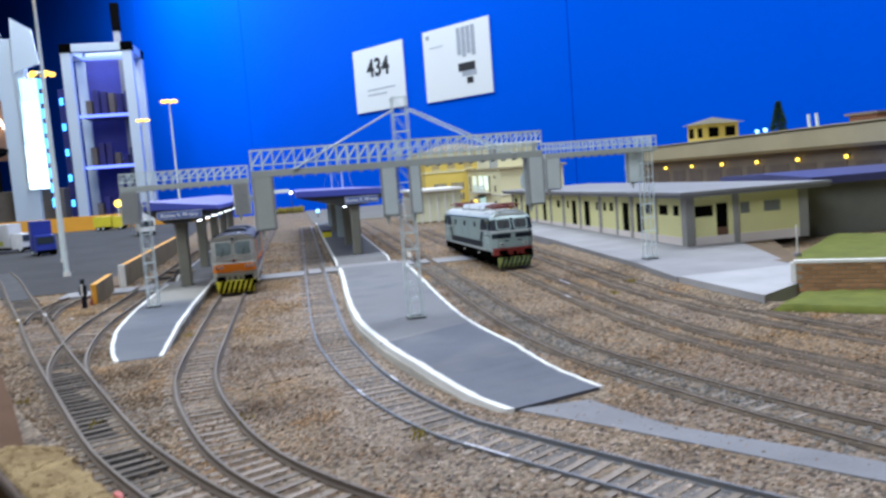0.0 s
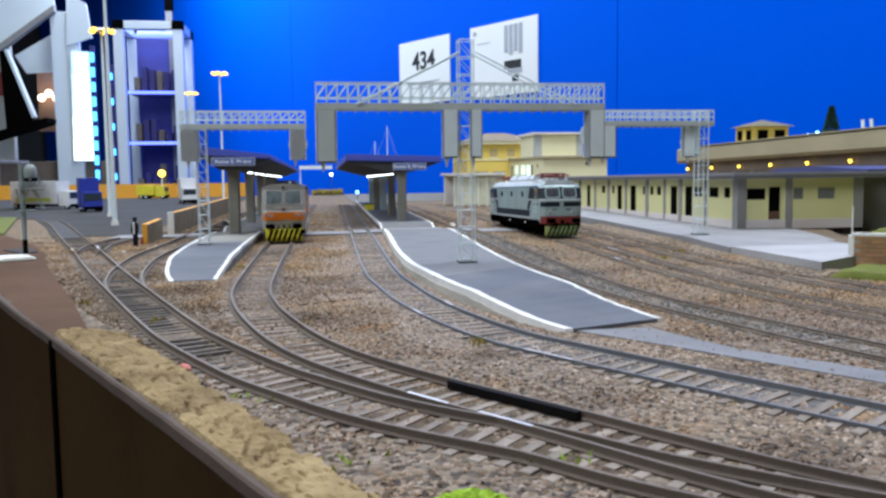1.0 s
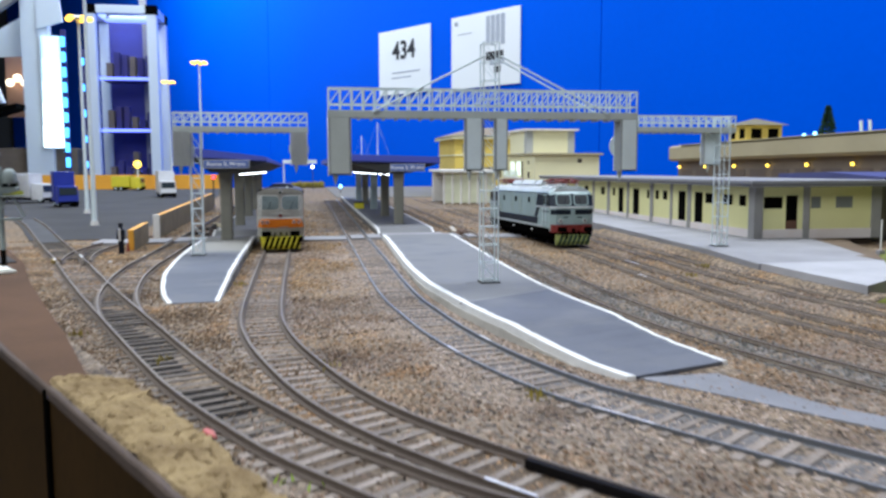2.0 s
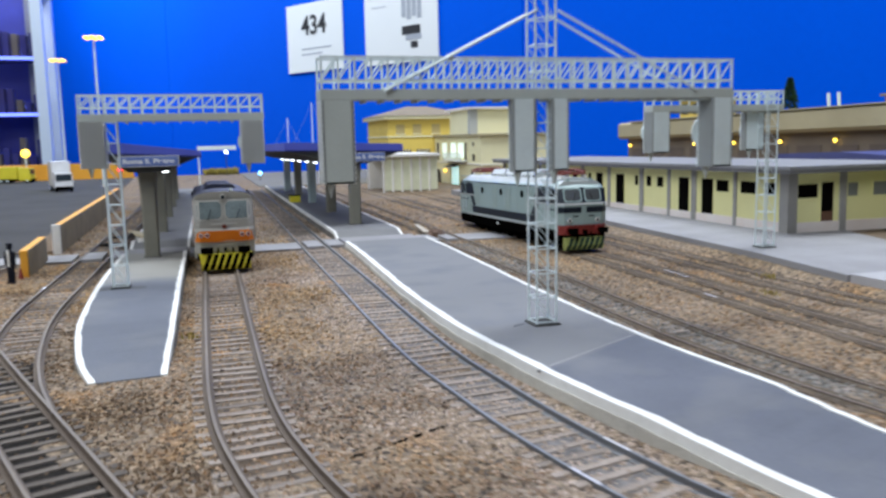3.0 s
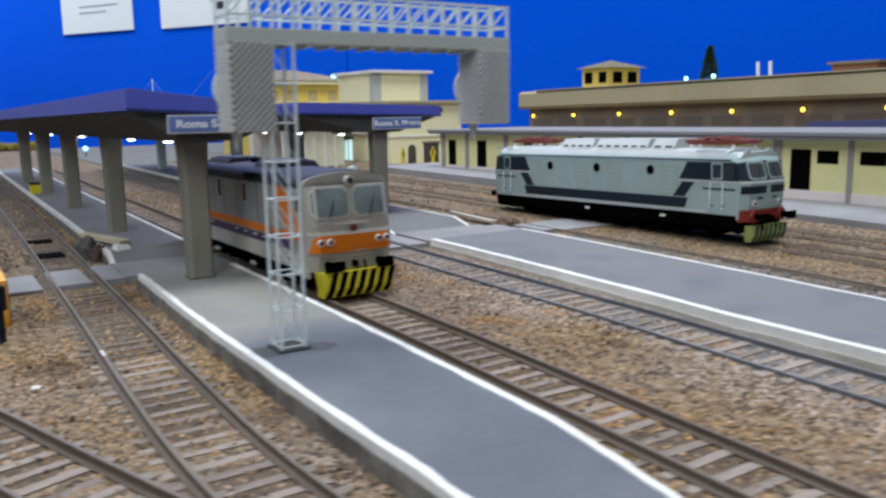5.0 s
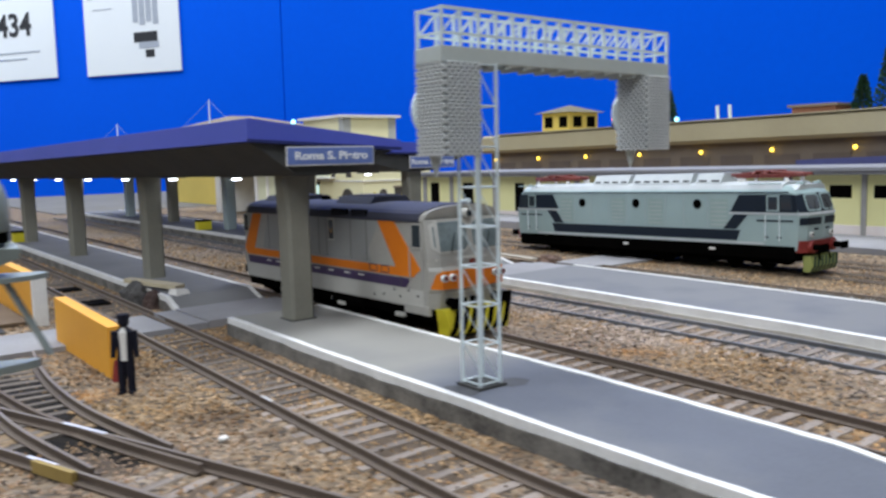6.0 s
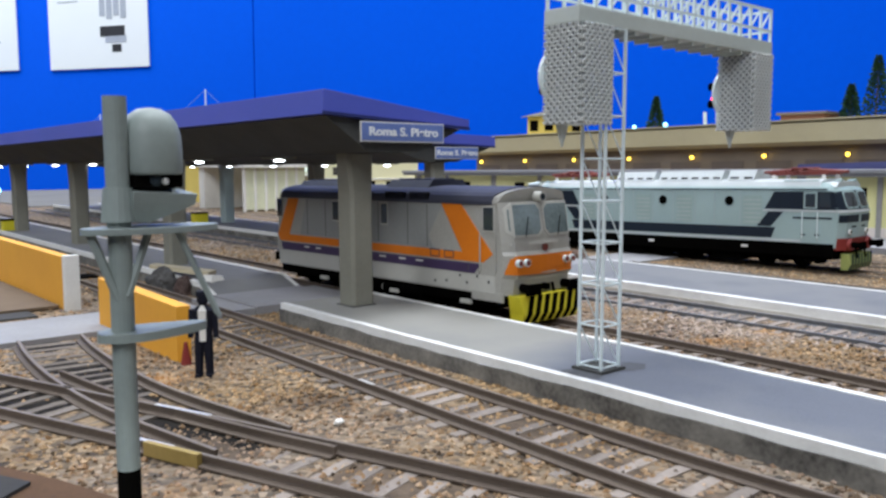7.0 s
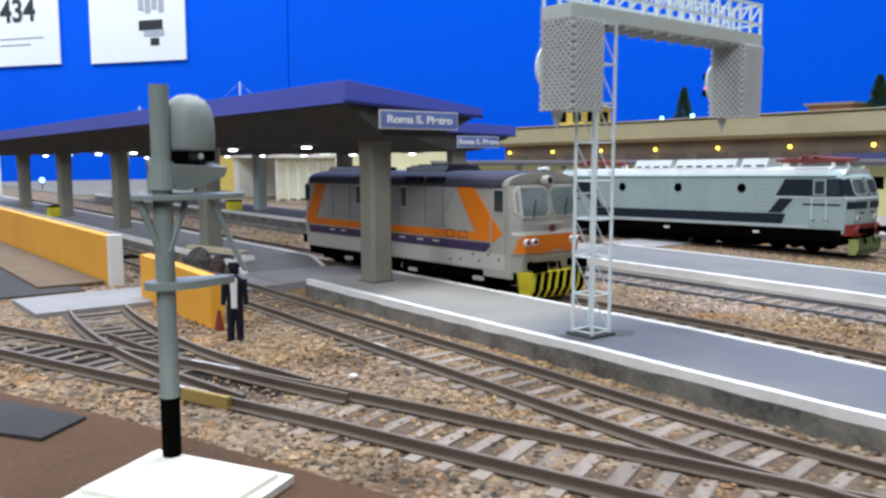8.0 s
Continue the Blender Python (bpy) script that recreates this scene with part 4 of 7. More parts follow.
def canopy(label, sec, soffit, y0, y1, cols, colx, zfoot, ztop, board, lamps, fall=0.0, pale=()):
    xm = colx
    ob = thing("platform_canopy", (xm, y0, 6.2), label, "canopy")
    ob.rotation_euler = (radians(fall), 0, 0)
    roof = part("roof", prism(B(), sec, "y", y0, y1), M_purple, ob, "blue violet roof edge")
    (rx, rz), (lx, lz) = sec[2], sec[3]
    part("edge_trim", prism(B(), [(lx, lz - 0.3), (rx, rz - 0.3), (rx, rz + 0.7), (lx, lz + 0.7)], "y", y0 - 0.4, y0 + 0.8), M_trimblue, roof, "dark blue lower trim")
    top = [(sec[0][0] + 1.5, sec[0][1] + 0.05), (sec[1][0] - 1.5, sec[1][1] + 0.05), (sec[1][0] - 1.5, sec[1][1] + 0.5), (sec[0][0] + 1.5, sec[0][1] + 0.5)]
    part("roof_sheet", prism(B(), top, "y", y0 + 1.5, y1), M_roofblue, roof)
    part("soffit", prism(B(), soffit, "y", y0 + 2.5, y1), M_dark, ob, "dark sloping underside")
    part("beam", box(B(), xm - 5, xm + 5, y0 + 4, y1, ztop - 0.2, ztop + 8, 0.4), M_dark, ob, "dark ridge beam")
    for y in cols:
        column(ob, xm, y, zfoot, ztop, m=M_litcol if y in pale else M_column)
    bx0, bx1, bz0, bz1, by, txt = board
    nb = part("name_board", box(B(), bx0, bx1, by - 0.8, by, bz0, bz1, 0.15), M_boardblue, ob, "blue station name board")
    part("border", box(B(), bx0 - 0.4, bx1 + 0.4, by - 0.55, by - 0.05, bz0 - 0.4, bz1 + 0.4), M_white, nb, "white border")
    words(txt, (bz1 - bz0) * 0.66, ((bx0 + bx1) / 2, by - 0.95, (bz0 + bz1) / 2), (90, 0, 0), M_boardwhite, nb, extrude=0.08, stretch=1.28)
    lx, ly, pitch, lz = lamps
    for k in range(int((y1 - ly) / pitch)):
        holder = part("lamp_holder", box(B(), lx - 4.5, lx + 4.5, ly + pitch * k - 6, ly + pitch * k + 6, lz + 0.7, lz + 1.6, 0.2), M_column, ob, "grey lamp plate under the canopy")
        part("lamp", ball(B(), (lx, ly + pitch * k, lz), 2.3, 12, 0.18), M_lamp, holder, "small white lamp")
    return ob


# pale blue for two columns: their lit look is in the colour
M_litcol = mat("pale_blue_lit_column", (0.46, 0.56, 0.57), (0.38, 0.47, 0.48), 0.7, scale=40)
M_boardblue = mat("blue_name_board", (0.15, 0.22, 0.52), None, 0.5, bump=0)
M_trimblue = mat("dark_blue_trim", (0.02, 0.03, 0.16), (0.015, 0.02, 0.11), 0.5, bump=0)
M_boardwhite = mat("white_letter_paint", (0.9, 0.92, 0.95), None, 0.5, bump=0)
canopy("long island canopy with blue violet edge on grey columns",
       [(-104, 76.4), (-45, 69.6), (-45, 66.4), (-104, 69.6)], [(-102, 69.2), (-47, 66.2), (-66, 58.4), (-86, 58.4)],
       658, 1400, [681, 831, 970, 1102, 1234], -77, 6.0, 58.2, (-91, -58, 61.8, 67.3, 657.5, "Roma S. Pietro"), (-69, 745, 74, 56.6), -0.5)
canopy("second platform canopy with blue violet edge on grey columns",
       [(18, 73), (113, 70.5), (113, 64.5), (18, 67)], [(20, 66.5), (111, 64.2), (84, 55.6), (62, 55.6)],
       804, 1420, [815, 942, 1078, 1210, 1340], 74, 6.0, 55.4, (65, 97.5, 57.6, 63.8, 803.5, "Roma S. Pietro"), (67, 851, 69, 53.8), -0.4, (1078, 1340))


def roof_mast(x, y, z, h):
    ob = thing("wire_mast", (x, y, z), "thin white catenary mast with stay wires", "mast", "catenary masts")
    part("pole", cyl(B(), (x, y, z), (x, y, z + h), 0.8, 0.6, seg=8), M_steel, ob)
    part("wire", cyl(B(), (x, y, z + h - 1), (x - 10, y + 130, z + 1), 0.12, seg=4), M_deck, ob)
    part("wire", cyl(B(), (x, y, z + h - 1), (x + 8, y - 90, z + 1), 0.12, seg=4), M_deck, ob)


roof_mast(85, 1136, 67.5, 52)
roof_mast(84, 1400, 65.5, 44)

# ---- buildings ----


def opening(parent, face, u0, u1, z0, z1, at, depth=4.0, leaf=None, name="window", glass=False):
    """A dark opening set into a wall: a recess with reveal and, for a door, a leaf. face 'x' looks along -x, 'y' along -y."""
    def bx(bm, a, b, lo, hi, d0, d1):
        return box(bm, d0, d1, a, b, lo, hi) if face == "x" else box(bm, a, b, d0, d1, lo, hi)
    hole = part(name, bx(B(), u0, u1, z0, z1, at - 0.15, at + depth), M_greypane if glass else M_black, parent, "dull grey pane" if glass else "dark opening")
    w = 0.7
    for a, b, lo, hi in ((u0 - w, u0, z0, z1), (u1, u1 + w, z0, z1), (u0 - w, u1 + w, z1, z1 + w)):
        part("reveal", bx(B(), a, b, lo, hi, at - 0.5, at), M_yellow, hole)
    if leaf:
        part("leaf", bx(B(), u0 + 0.4, u1 - 0.4, z0, z0 + (z1 - z0) * leaf, at - 0.35, at + 0.5), M_wooddoor, hole, "brown lower door leaf")
    return hole


M_greypane = mat("dusty_grey_pane", (0.26, 0.27, 0.26), (0.16, 0.17, 0.17), 0.4, scale=60, bump=0.0)
M_plinth = mat("stained_white_plinth", (0.90, 0.89, 0.88), (0.70, 0.56, 0.48), 0.9, scale=26, spread=0.5)


def station_wing():
    x0, x1, y0, y1, zt = 327.0, 436.0, 608.0, 1142.0, 46.5
    ob = thing("station_annexe", (x0, y0, 5.5), "long low pale yellow station annexe with a flat grey roof", "building")
    ob.rotation_euler = (radians(-0.45), 0, 0)
    part("wall", box(B(), x0, x1, y0, y1, 5.5, zt), M_yellow, ob)
    part("plinth", box(B(), x0 - 0.7, x1 + 0.4, y0 - 0.7, y1 + 0.4, 5.5, 13.2, 0.15), M_plinth, ob, "stained white plinth")
    rf = part("roof", box(B(), x0 - 11, x1 + 12, y0 - 14, y1 + 6, zt, zt + 3.0, 0.5), M_roofgrey, ob, "flat grey roof slab")
    part("fascia", box(B(), x0 - 12, x1 + 13, y0 - 15, y1 + 7, zt + 2.4, zt + 4.8, 0.3), mat("pale_roof_edge", (0.27, 0.27, 0.28), (0.20, 0.20, 0.21), 0.85, scale=14), rf, "pale roof edge")
    for y, w in ((y0 + 3.2, 4.2), (664, 1.6), (716, 3.0), (752, 1.8), (796, 3.0), (856, 2.2), (912, 3.0), (960, 2.2), (1020, 3.0), (1088, 2.6), (1134, 3.0)):
        part("pilaster", box(B(), x0 - 1.2, x0, y - w, y + w, 5.5, zt), M_pilaster, ob, "grey pilaster")
    for x, w in ((x0 + 2.6, 3.6), (370.5, 2.6), (x1 - 4, 4.2)):
        part("pilaster", box(B(), x - w, x + w, y0 - 1.2, y0, 5.5, zt), M_pilaster, ob, "grey pilaster")
    for a, b in ((691, 706), (723, 738), (827, 843), (869, 883), (979, 992), (1053, 1070), (1109, 1124)):
        opening(ob, "x", a, b, 5.6, 40, x0, name="door")
    for a, b in ((621, 631), (641, 658), (672, 687), (761, 771), (780, 788), (802, 808), (893, 900), (924, 936)):
        opening(ob, "x", a, b, 31, 39.5, x0)
    for a, b in ((334, 350), ):
        opening(ob, "y", a, b, 29.5, 38.5, y0)
    for a, b in ((374.5, 383), (396, 411)):
        opening(ob, "y", a, b, 29.5, 38.5, y0, glass=True)
    opening(ob, "y", 353, 363, 5.6, 39.5, y0, leaf=0.42, name="door")
    return ob


station_wing()
solo("shed", box(B(), 459, 660, 640, 770, -1, 46, 0.3), mat("dull_grey_green_wall", (0.22, 0.23, 0.19), (0.15, 0.16, 0.14), 0.9, scale=30), "plain grey green shed beside the annexe", "building")
bm = box(B(), 450, 680, 628, 780, 46.3, 48.6, 0.4)
prism(bm, [(628, 48.6), (780, 48.6), (780, 54), (704, 56.5), (628, 53)], "x", 454, 676)
solo("shed_roof", bm, mat("violet_blue_sheet", (0.07, 0.075, 0.20), (0.05, 0.055, 0.15), 0.5), "violet blue roof resting on the shed", "roof")


def terrace_building():
    x0 = 630.0
    ob = thing("terrace_building", (x0, 1360, -2), "long beige building with an overhanging parapet and amber wall lamps", "building")
    ob.rotation_euler = (radians(-0.75), 0, 0)
    y0, y1 = 420.0, 1362.0
    # brown below the parapet: the overhang's shade is in this colour
    part("wall", box(B(), x0, x0 + 200, y0, y1, -2, 70), M_brown, ob, "brown wall with its shade in the colour")
    bm = prism(B(), [(x0 - 10, 67), (x0 - 14, 71), (x0 - 14, 90), (x0 - 8, 93), (x0 + 214, 93), (x0 + 214, 67)], "y", y0 - 10, y1 + 8)
    par = part("parapet", bm, M_beige, ob, "beige rendered parapet")
    part("coping", box(B(), x0 - 15, x0 - 7, y0 - 11, y1 - 30, 92.8, 94.2, 0.3), M_beige, par)
    for k in range(9):
        y = 1346 - 89.5 * k
        fit_ = part("wall_lamp", cyl(B(), (x0, y, 58.5), (x0 - 4, y, 58.5), 0.8, seg=6), M_dark, ob, "lamp bracket")
        part("bulb", ball(B(), (x0 - 5.5, y, 57), 2.2, 10), M_warm, fit_, "amber glowing bulb")
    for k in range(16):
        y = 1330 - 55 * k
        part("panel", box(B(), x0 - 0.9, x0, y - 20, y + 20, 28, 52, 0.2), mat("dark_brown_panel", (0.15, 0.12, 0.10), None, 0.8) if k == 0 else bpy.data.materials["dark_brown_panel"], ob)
    return ob


terrace_building()


def lantern():
    x, y = 731, 1294
    ob = thing("roof_lantern", (x, y, 92), "small yellow roof turret with dark windows and a hipped roof", "turret")
    part("wall", box(B(), x - 30, x + 34, y - 26, y + 30, 92, 126), M_ochre, ob)
    bm = B()
    vs = [bm.verts.new(p) for p in ((x - 38, y - 34, 126), (x + 42, y - 34, 126), (x + 42, y + 38, 126), (x - 38, y + 38, 126), (x + 2, y + 2, 138))]
    for i in range(4):
        bm.faces.new((vs[i], vs[(i + 1) % 4], vs[4]))
    bm.faces.new(vs[3::-1])
    part("roof", bm, mat("olive_tiles", (0.22, 0.20, 0.13), (0.15, 0.135, 0.09), 0.95, scale=40), ob, "hipped tiled roof")
    for yy in (y - 14, y + 16):
        part("window", box(B(), x - 30.6, x - 28, yy - 8, yy + 8, 104, 120), M_black, ob, "dark window")
    for xx in (x - 12, x + 18):
        part("window", box(B(), xx - 9, xx + 9, y - 26.6, y - 24, 104, 120), M_black, ob, "dark window")


lantern()


def conifer(x, y, z, h, r, seed):
    ob = thing("conifer", (x, y, z), "small dark green cypress on the roof terrace", "tree", "cypress trees")
    part("trunk", cyl(B(), (x, y, z), (x, y, z + h * 0.9), 1.3, 0.4, seg=6), M_bark, ob)
    rr = random.Random(seed)
    bm = B()
    for k in range(1500):
        f = rr.random() ** 0.8
        rad = r * (1 - f) ** 0.8 * math.sqrt(rr.random()) + 0.4
        t = rr.uniform(0, 6.283)
        c = Vector((x + rad * math.cos(t), y + rad * math.sin(t), z + 3 + f * (h - 3)))
        d = Vector((math.cos(t), math.sin(t), rr.uniform(0.1, 1.2))).normalized() * rr.uniform(2.2, 4.6)
        s = Vector((rr.uniform(-1, 1), rr.uniform(-1, 1), rr.uniform(-1, 1))) * 1.6
        bm.faces.new([bm.verts.new(p) for p in (c, c + d * 0.5 + s, c + d, c + d * 0.5 - s)])
    part("crown", bm, M_leaf, ob)


conifer(746, 1123, 92, 54, 13, 1)
conifer(742, 830, 96, 78, 16, 2)
conifer(742, 858, 96, 48, 12, 9)
rub = random.Random(31)
for k in range(9):
    bm = B()
    bmesh.ops.create_icosphere(bm, subdivisions=1, radius=rub.uniform(3, 6))
    ox, oy = 722 + rub.uniform(-8, 10), 842 + rub.uniform(-14, 14)
    for v in bm.verts:
        v.co = Vector((v.co.x * rub.uniform(0.8, 1.3) + ox, v.co.y * rub.uniform(0.8, 1.2) + oy, v.co.z * 0.7 + 96.5 + 3 * (k % 3)))
    solo("boulder", bm, M_white if k % 3 == 0 else M_brown, "small pale or brown rock heaped on the roof terrace", "rock", group="roof rocks")
conifer(748, 775, 96, 72, 16, 3)
conifer(735, 718, 96, 60, 14, 5)
chim = thing("chimney_block", (740, 905, 94), "square brown brick roof block", "chimney")
part("block", box(B(), 720, 760, 878, 930, 94, 112, 0.4), mat("red_brown_brick", (0.30, 0.14, 0.09), None, 0.9, scale=80), chim)
part("cap", box(B(), 716, 764, 874, 934, 112, 115, 0.4), M_brown, chim)
for xx, yy in ((744, 1044), (744, 1026)):
    pl = thing("vent_pipe", (xx, yy, 93), "thin pale roof vent pipe", "pipe", "roof pipes")
    part("pipe", cyl(B(), (xx, yy, 92), (xx - 3, yy, 122), 2.2, seg=8), M_steel, pl)
for xx, yy in ((720, 1140), (690, 1070)):
    gl = thing("terrace_lamp", (xx, yy, 92), "small cold white globe lamp", "lamp", "terrace lamps")
    part("post", cyl(B(), (xx, yy, 92), (xx, yy, 103), 0.7, seg=6), M_steel, gl)
    part("globe", ball(B(), (xx, yy, 105), 2.8, 10), M_globe, gl, "glowing cyan white globe")


def arched(bm, face, u0, u1, z0, z1, d0, d1):
    """An opening with a round head: face 'x' runs along y, face 'y' along x."""
    r = (u1 - u0) / 2
    pts = [(u0, z0), (u1, z0)] + [((u0 + u1) / 2 + r * math.cos(math.pi * k / 8), z1 - r + r * math.sin(math.pi * k / 8)) for k in range(9)]
    return prism(bm, pts, face, d0, d1)


def station_house():
    ob = thing("station_house", (355, 1300, -6), "yellow and cream station building with a square tower and hipped roof", "building")
    x0, x1, y0, y1 = 353.0, 462.0, 1300.0, 1545.0
    part("front_block", box(B(), x0, x1, y0, y1, -6, 77), M_cream, ob)
    part("front_cornice", box(B(), x0 - 4, x1 + 5, y0 - 5, y1 - 2, 77, 80.5, 0.6), M_beige, ob, "beige cornice")
    part("string_course", box(B(), x0 - 1.2, x1 + 1, y0 - 1.2, y1 - 2, 34, 36), M_white, ob)
    tw = part("tower", box(B(), 349, 431, 1336, 1440, 80.5, 117), M_cream, ob, "cream square tower")
    part("tower_cornice", box(B(), 343, 437, 1330, 1446, 117, 120.5, 0.6), M_white, tw, "pale cornice")
    for a, b in ((348.4, 360), (420, 431.6)):
        part("quoin", box(B(), a, b, 1335.2, 1346, 80.5, 117), M_quoin, tw, "grey corner strip")
    mb = part("main_block", box(B(), 270, 419, 1546, 1720, -6, 109), M_ochre, ob, "yellow main block")
    part("main_cornice", box(B(), 262, 427, 1538, 1728, 109, 115, 1.0), M_cream, mb, "cream cornice")
    part("string_course", box(B(), 268.5, 421, 1544.5, 1721, 78, 80.5), M_cream, mb)
    bm = B()
    vs = [bm.verts.new(p) for p in ((260, 1536, 115), (429, 1536, 115), (429, 1730, 115), (260, 1730, 115), (325, 1630, 134), (362, 1630, 134))]
    for f in ((0, 1, 5, 4), (1, 2, 5), (2, 3, 4, 5), (3, 0, 4), (3, 2, 1, 0)):
        bm.faces.new([vs[i] for i in f])
    part("roof", bm, mat("brown_tiled_roof", (0.30, 0.245, 0.17), (0.22, 0.18, 0.13), 0.95, scale=90, bump=0.6), ob, "low hipped tiled roof")
    part("roof_lamp", ball(B(), (398, 1560, 122), 3.6, 10), M_globe, ob, "small bright globe on the roof")
    for x in (284, 314, 348, 381):
        w = part("window", box(B(), x, x + 15, 1545.2, 1548, 84, 100), M_shutter, mb, "ochre shuttered window")
        part("sill", box(B(), x - 1.5, x + 16.5, 1544.2, 1546, 82.5, 84), M_cream, w)
    for x, z in ((320, 44), (320, 24), (286, 44)):
        w = part("window", box(B(), x, x + 24, 1545.2, 1548, z, z + 13), M_brown, mb, "brown shuttered window")
        for k in range(4):
            part("bar", box(B(), x + 4 + 5 * k, x + 5 + 5 * k, 1544.6, 1545.4, z, z + 13), M_cream, w)
    part("fence", box(B(), 292, 350, 1535, 1537, -6, 16), M_brown, ob, "low brown fence")
    # the side towards the tracks
    for a, b, z0, z1 in ((1510, 1538, -6, 23), (1322, 1352, -6, 25)):
        part("door", arched(B(), "x", a, b, z0, z1, x0 - 0.4, x0 + 4), M_arch, ob, "arched dark doorway")
    for a, b, z0, z1, m, l in ((1516, 1530, 38, 67, M_arch, "tall shuttered window"), (1364, 1376, 40, 67, M_arch, "tall shuttered window"), (1325, 1339, 40, 50, M_arch, "small dark window"), (1328, 1338, 62, 68, M_arch, "small dark window"), (1470, 1498, 44, 67, M_litpane, "bright lit window"), (1419, 1449, 44, 67, M_litpane, "bright lit window"), (1380, 1410, 44, 67, M_litpane, "bright lit window")):
        w = part("window", box(B(), x0 - 0.4, x0 + 3, a, b, z0, z1), m, ob, l)
        for aa, bb, lo, hi in ((a - 1.4, a, z0, z1), (b, b + 1.4, z0, z1), (a - 1.4, b + 1.4, z1, z1 + 1.6)):
            part("surround", box(B(), x0 - 1.2, x0, aa, bb, lo, hi), M_cream, w)
    dr = part("door", box(B(), x0 - 0.5, x0 + 3, 1412, 1445, -6, 30), M_litdoor, ob, "brightly lit glazed door")
    for yy in (1422, 1434):
        part("mullion", box(B(), x0 - 1.0, x0 - 0.4, yy, yy + 1.4, -6, 30), M_brown, dr)
    part("awning", prism(B(), [(x0, 33), (x0, 30), (x0 - 12, 28), (x0 - 12, 29.4)], "y", 1408, 1449), M_dark, dr, "dark awning")
    part("wall_lamp", ball(B(), (x0 - 3, 1478, 21), 2.6, 8), M_flood, ob, "warm glowing lamp")
    bal = part("balcony", box(B(), x0 - 11, x0, 1364, 1462, 38, 40, 0.2), M_white, ob, "pale balcony")
    part("rail", box(B(), x0 - 11, x0 - 10, 1364, 1462, 50.5, 51.5), M_steel, bal)
    for k in range(21):
        part("baluster", box(B(), x0 - 10.8, x0 - 10.2, 1365 + 4.75 * k, 1366 + 4.75 * k, 40, 50.5), M_steel, bal)
    # the end towards the annexe
    part("window", box(B(), 425, 432, y0 - 0.4, y0 + 3, 65, 71), M_arch, ob, "tiny square window")
    part("door", arched(B(), "y", 378, 390, -6, 24, y0 - 0.4, y0 + 3), M_arch, ob, "arched dark doorway")
    dw = part("door", box(B(), 402, 425, y0 - 0.4, y0 + 3, -6, 25), M_arch, ob, "dark square doorway")
    part("lintel", box(B(), 400, 427, y0 - 1.0, y0, 25, 27.5), M_brown, dw)
    part("ramp_wall", prism(B(), [(424, -6), (452, -6), (452, 10), (444, 10)], "y", y0 - 12, y0 - 8), M_brown, ob, "grey ramp wall")


M_arch = mat("brown_grey_opening", (0.085, 0.075, 0.06), (0.05, 0.045, 0.04), 0.8, scale=60)
M_quoin = mat("grey_corner_plaster", (0.50, 0.52, 0.50), (0.42, 0.44, 0.42), 0.9, scale=30)
M_shutter = mat("ochre_shutter", (0.50, 0.40, 0.18), (0.40, 0.32, 0.14), 0.85, scale=60)
M_litpane = glow("lit_window_pane", (0.86, 1.0, 0.86), 0.75)
M_litdoor = glow("lit_door_pane", (0.66, 1.0, 0.95), 0.9)
station_house()
gp = thing("glazed_pavilion", (240, 1330, -2), "low glazed pavilion with white posts and a pale roof", "pavilion")
part("roof", box(B(), 200, 288, 1290, 1420, 50, 54, 0.5), M_white, gp)
part("back_wall", box(B(), 205, 284, 1400, 1414, -2, 50), M_white, gp)
for k in range(6):
    part("pane", box(B(), 206 + 13.5 * k, 217 + 13.5 * k, 1297, 1298, 2, 50), mat("pale_lit_pane", (0.74, 0.76, 0.56), None, 0.3) if k == 0 else bpy.data.materials["pale_lit_pane"], gp)
    part("post", box(B(), 203.5 + 13.5 * k, 206 + 13.5 * k, 1295, 1299, -2, 50), M_white, gp)

# ---- locomotives ----


def loft(bm, rings):
    rs = [[bm.verts.new(p) for p in ring] for ring in rings]
    n = len(rs[0])
    for a, b in zip(rs, rs[1:]):
        for i in range(n):
            bm.faces.new((a[i], a[(i + 1) % n], b[(i + 1) % n], b[i]))
    bm.faces.new(rs[0][::-1])
    bm.faces.new(rs[-1])
    return bm


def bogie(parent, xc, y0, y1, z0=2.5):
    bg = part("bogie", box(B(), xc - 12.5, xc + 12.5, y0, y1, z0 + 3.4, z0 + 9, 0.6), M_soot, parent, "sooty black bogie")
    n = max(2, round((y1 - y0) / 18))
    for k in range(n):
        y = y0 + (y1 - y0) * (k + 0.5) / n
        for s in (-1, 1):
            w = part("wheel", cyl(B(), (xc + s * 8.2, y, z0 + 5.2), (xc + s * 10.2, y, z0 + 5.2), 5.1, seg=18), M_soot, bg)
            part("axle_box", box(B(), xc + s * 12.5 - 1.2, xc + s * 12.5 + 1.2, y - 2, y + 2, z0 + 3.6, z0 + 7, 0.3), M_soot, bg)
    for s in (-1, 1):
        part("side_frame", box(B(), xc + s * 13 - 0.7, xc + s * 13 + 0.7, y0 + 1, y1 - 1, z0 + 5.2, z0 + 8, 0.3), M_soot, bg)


def buffers(parent, xc, y, z, d):
    for s in (-1, 1):
        bf = part("buffer", cyl(B(), (xc + s * 10.2, y, z), (xc + s * 10.2, y + d * 5.2, z), 1.5, seg=10), M_soot, parent, "black buffer")
        part("buffer_head", box(B(), xc + s * 10.2 - 3.4, xc + s * 10.2 + 3.4, y + d * 5.2 - 0.5, y + d * 5.2 + 0.5, z - 1.9, z + 1.9, 0.45), M_soot, bf)


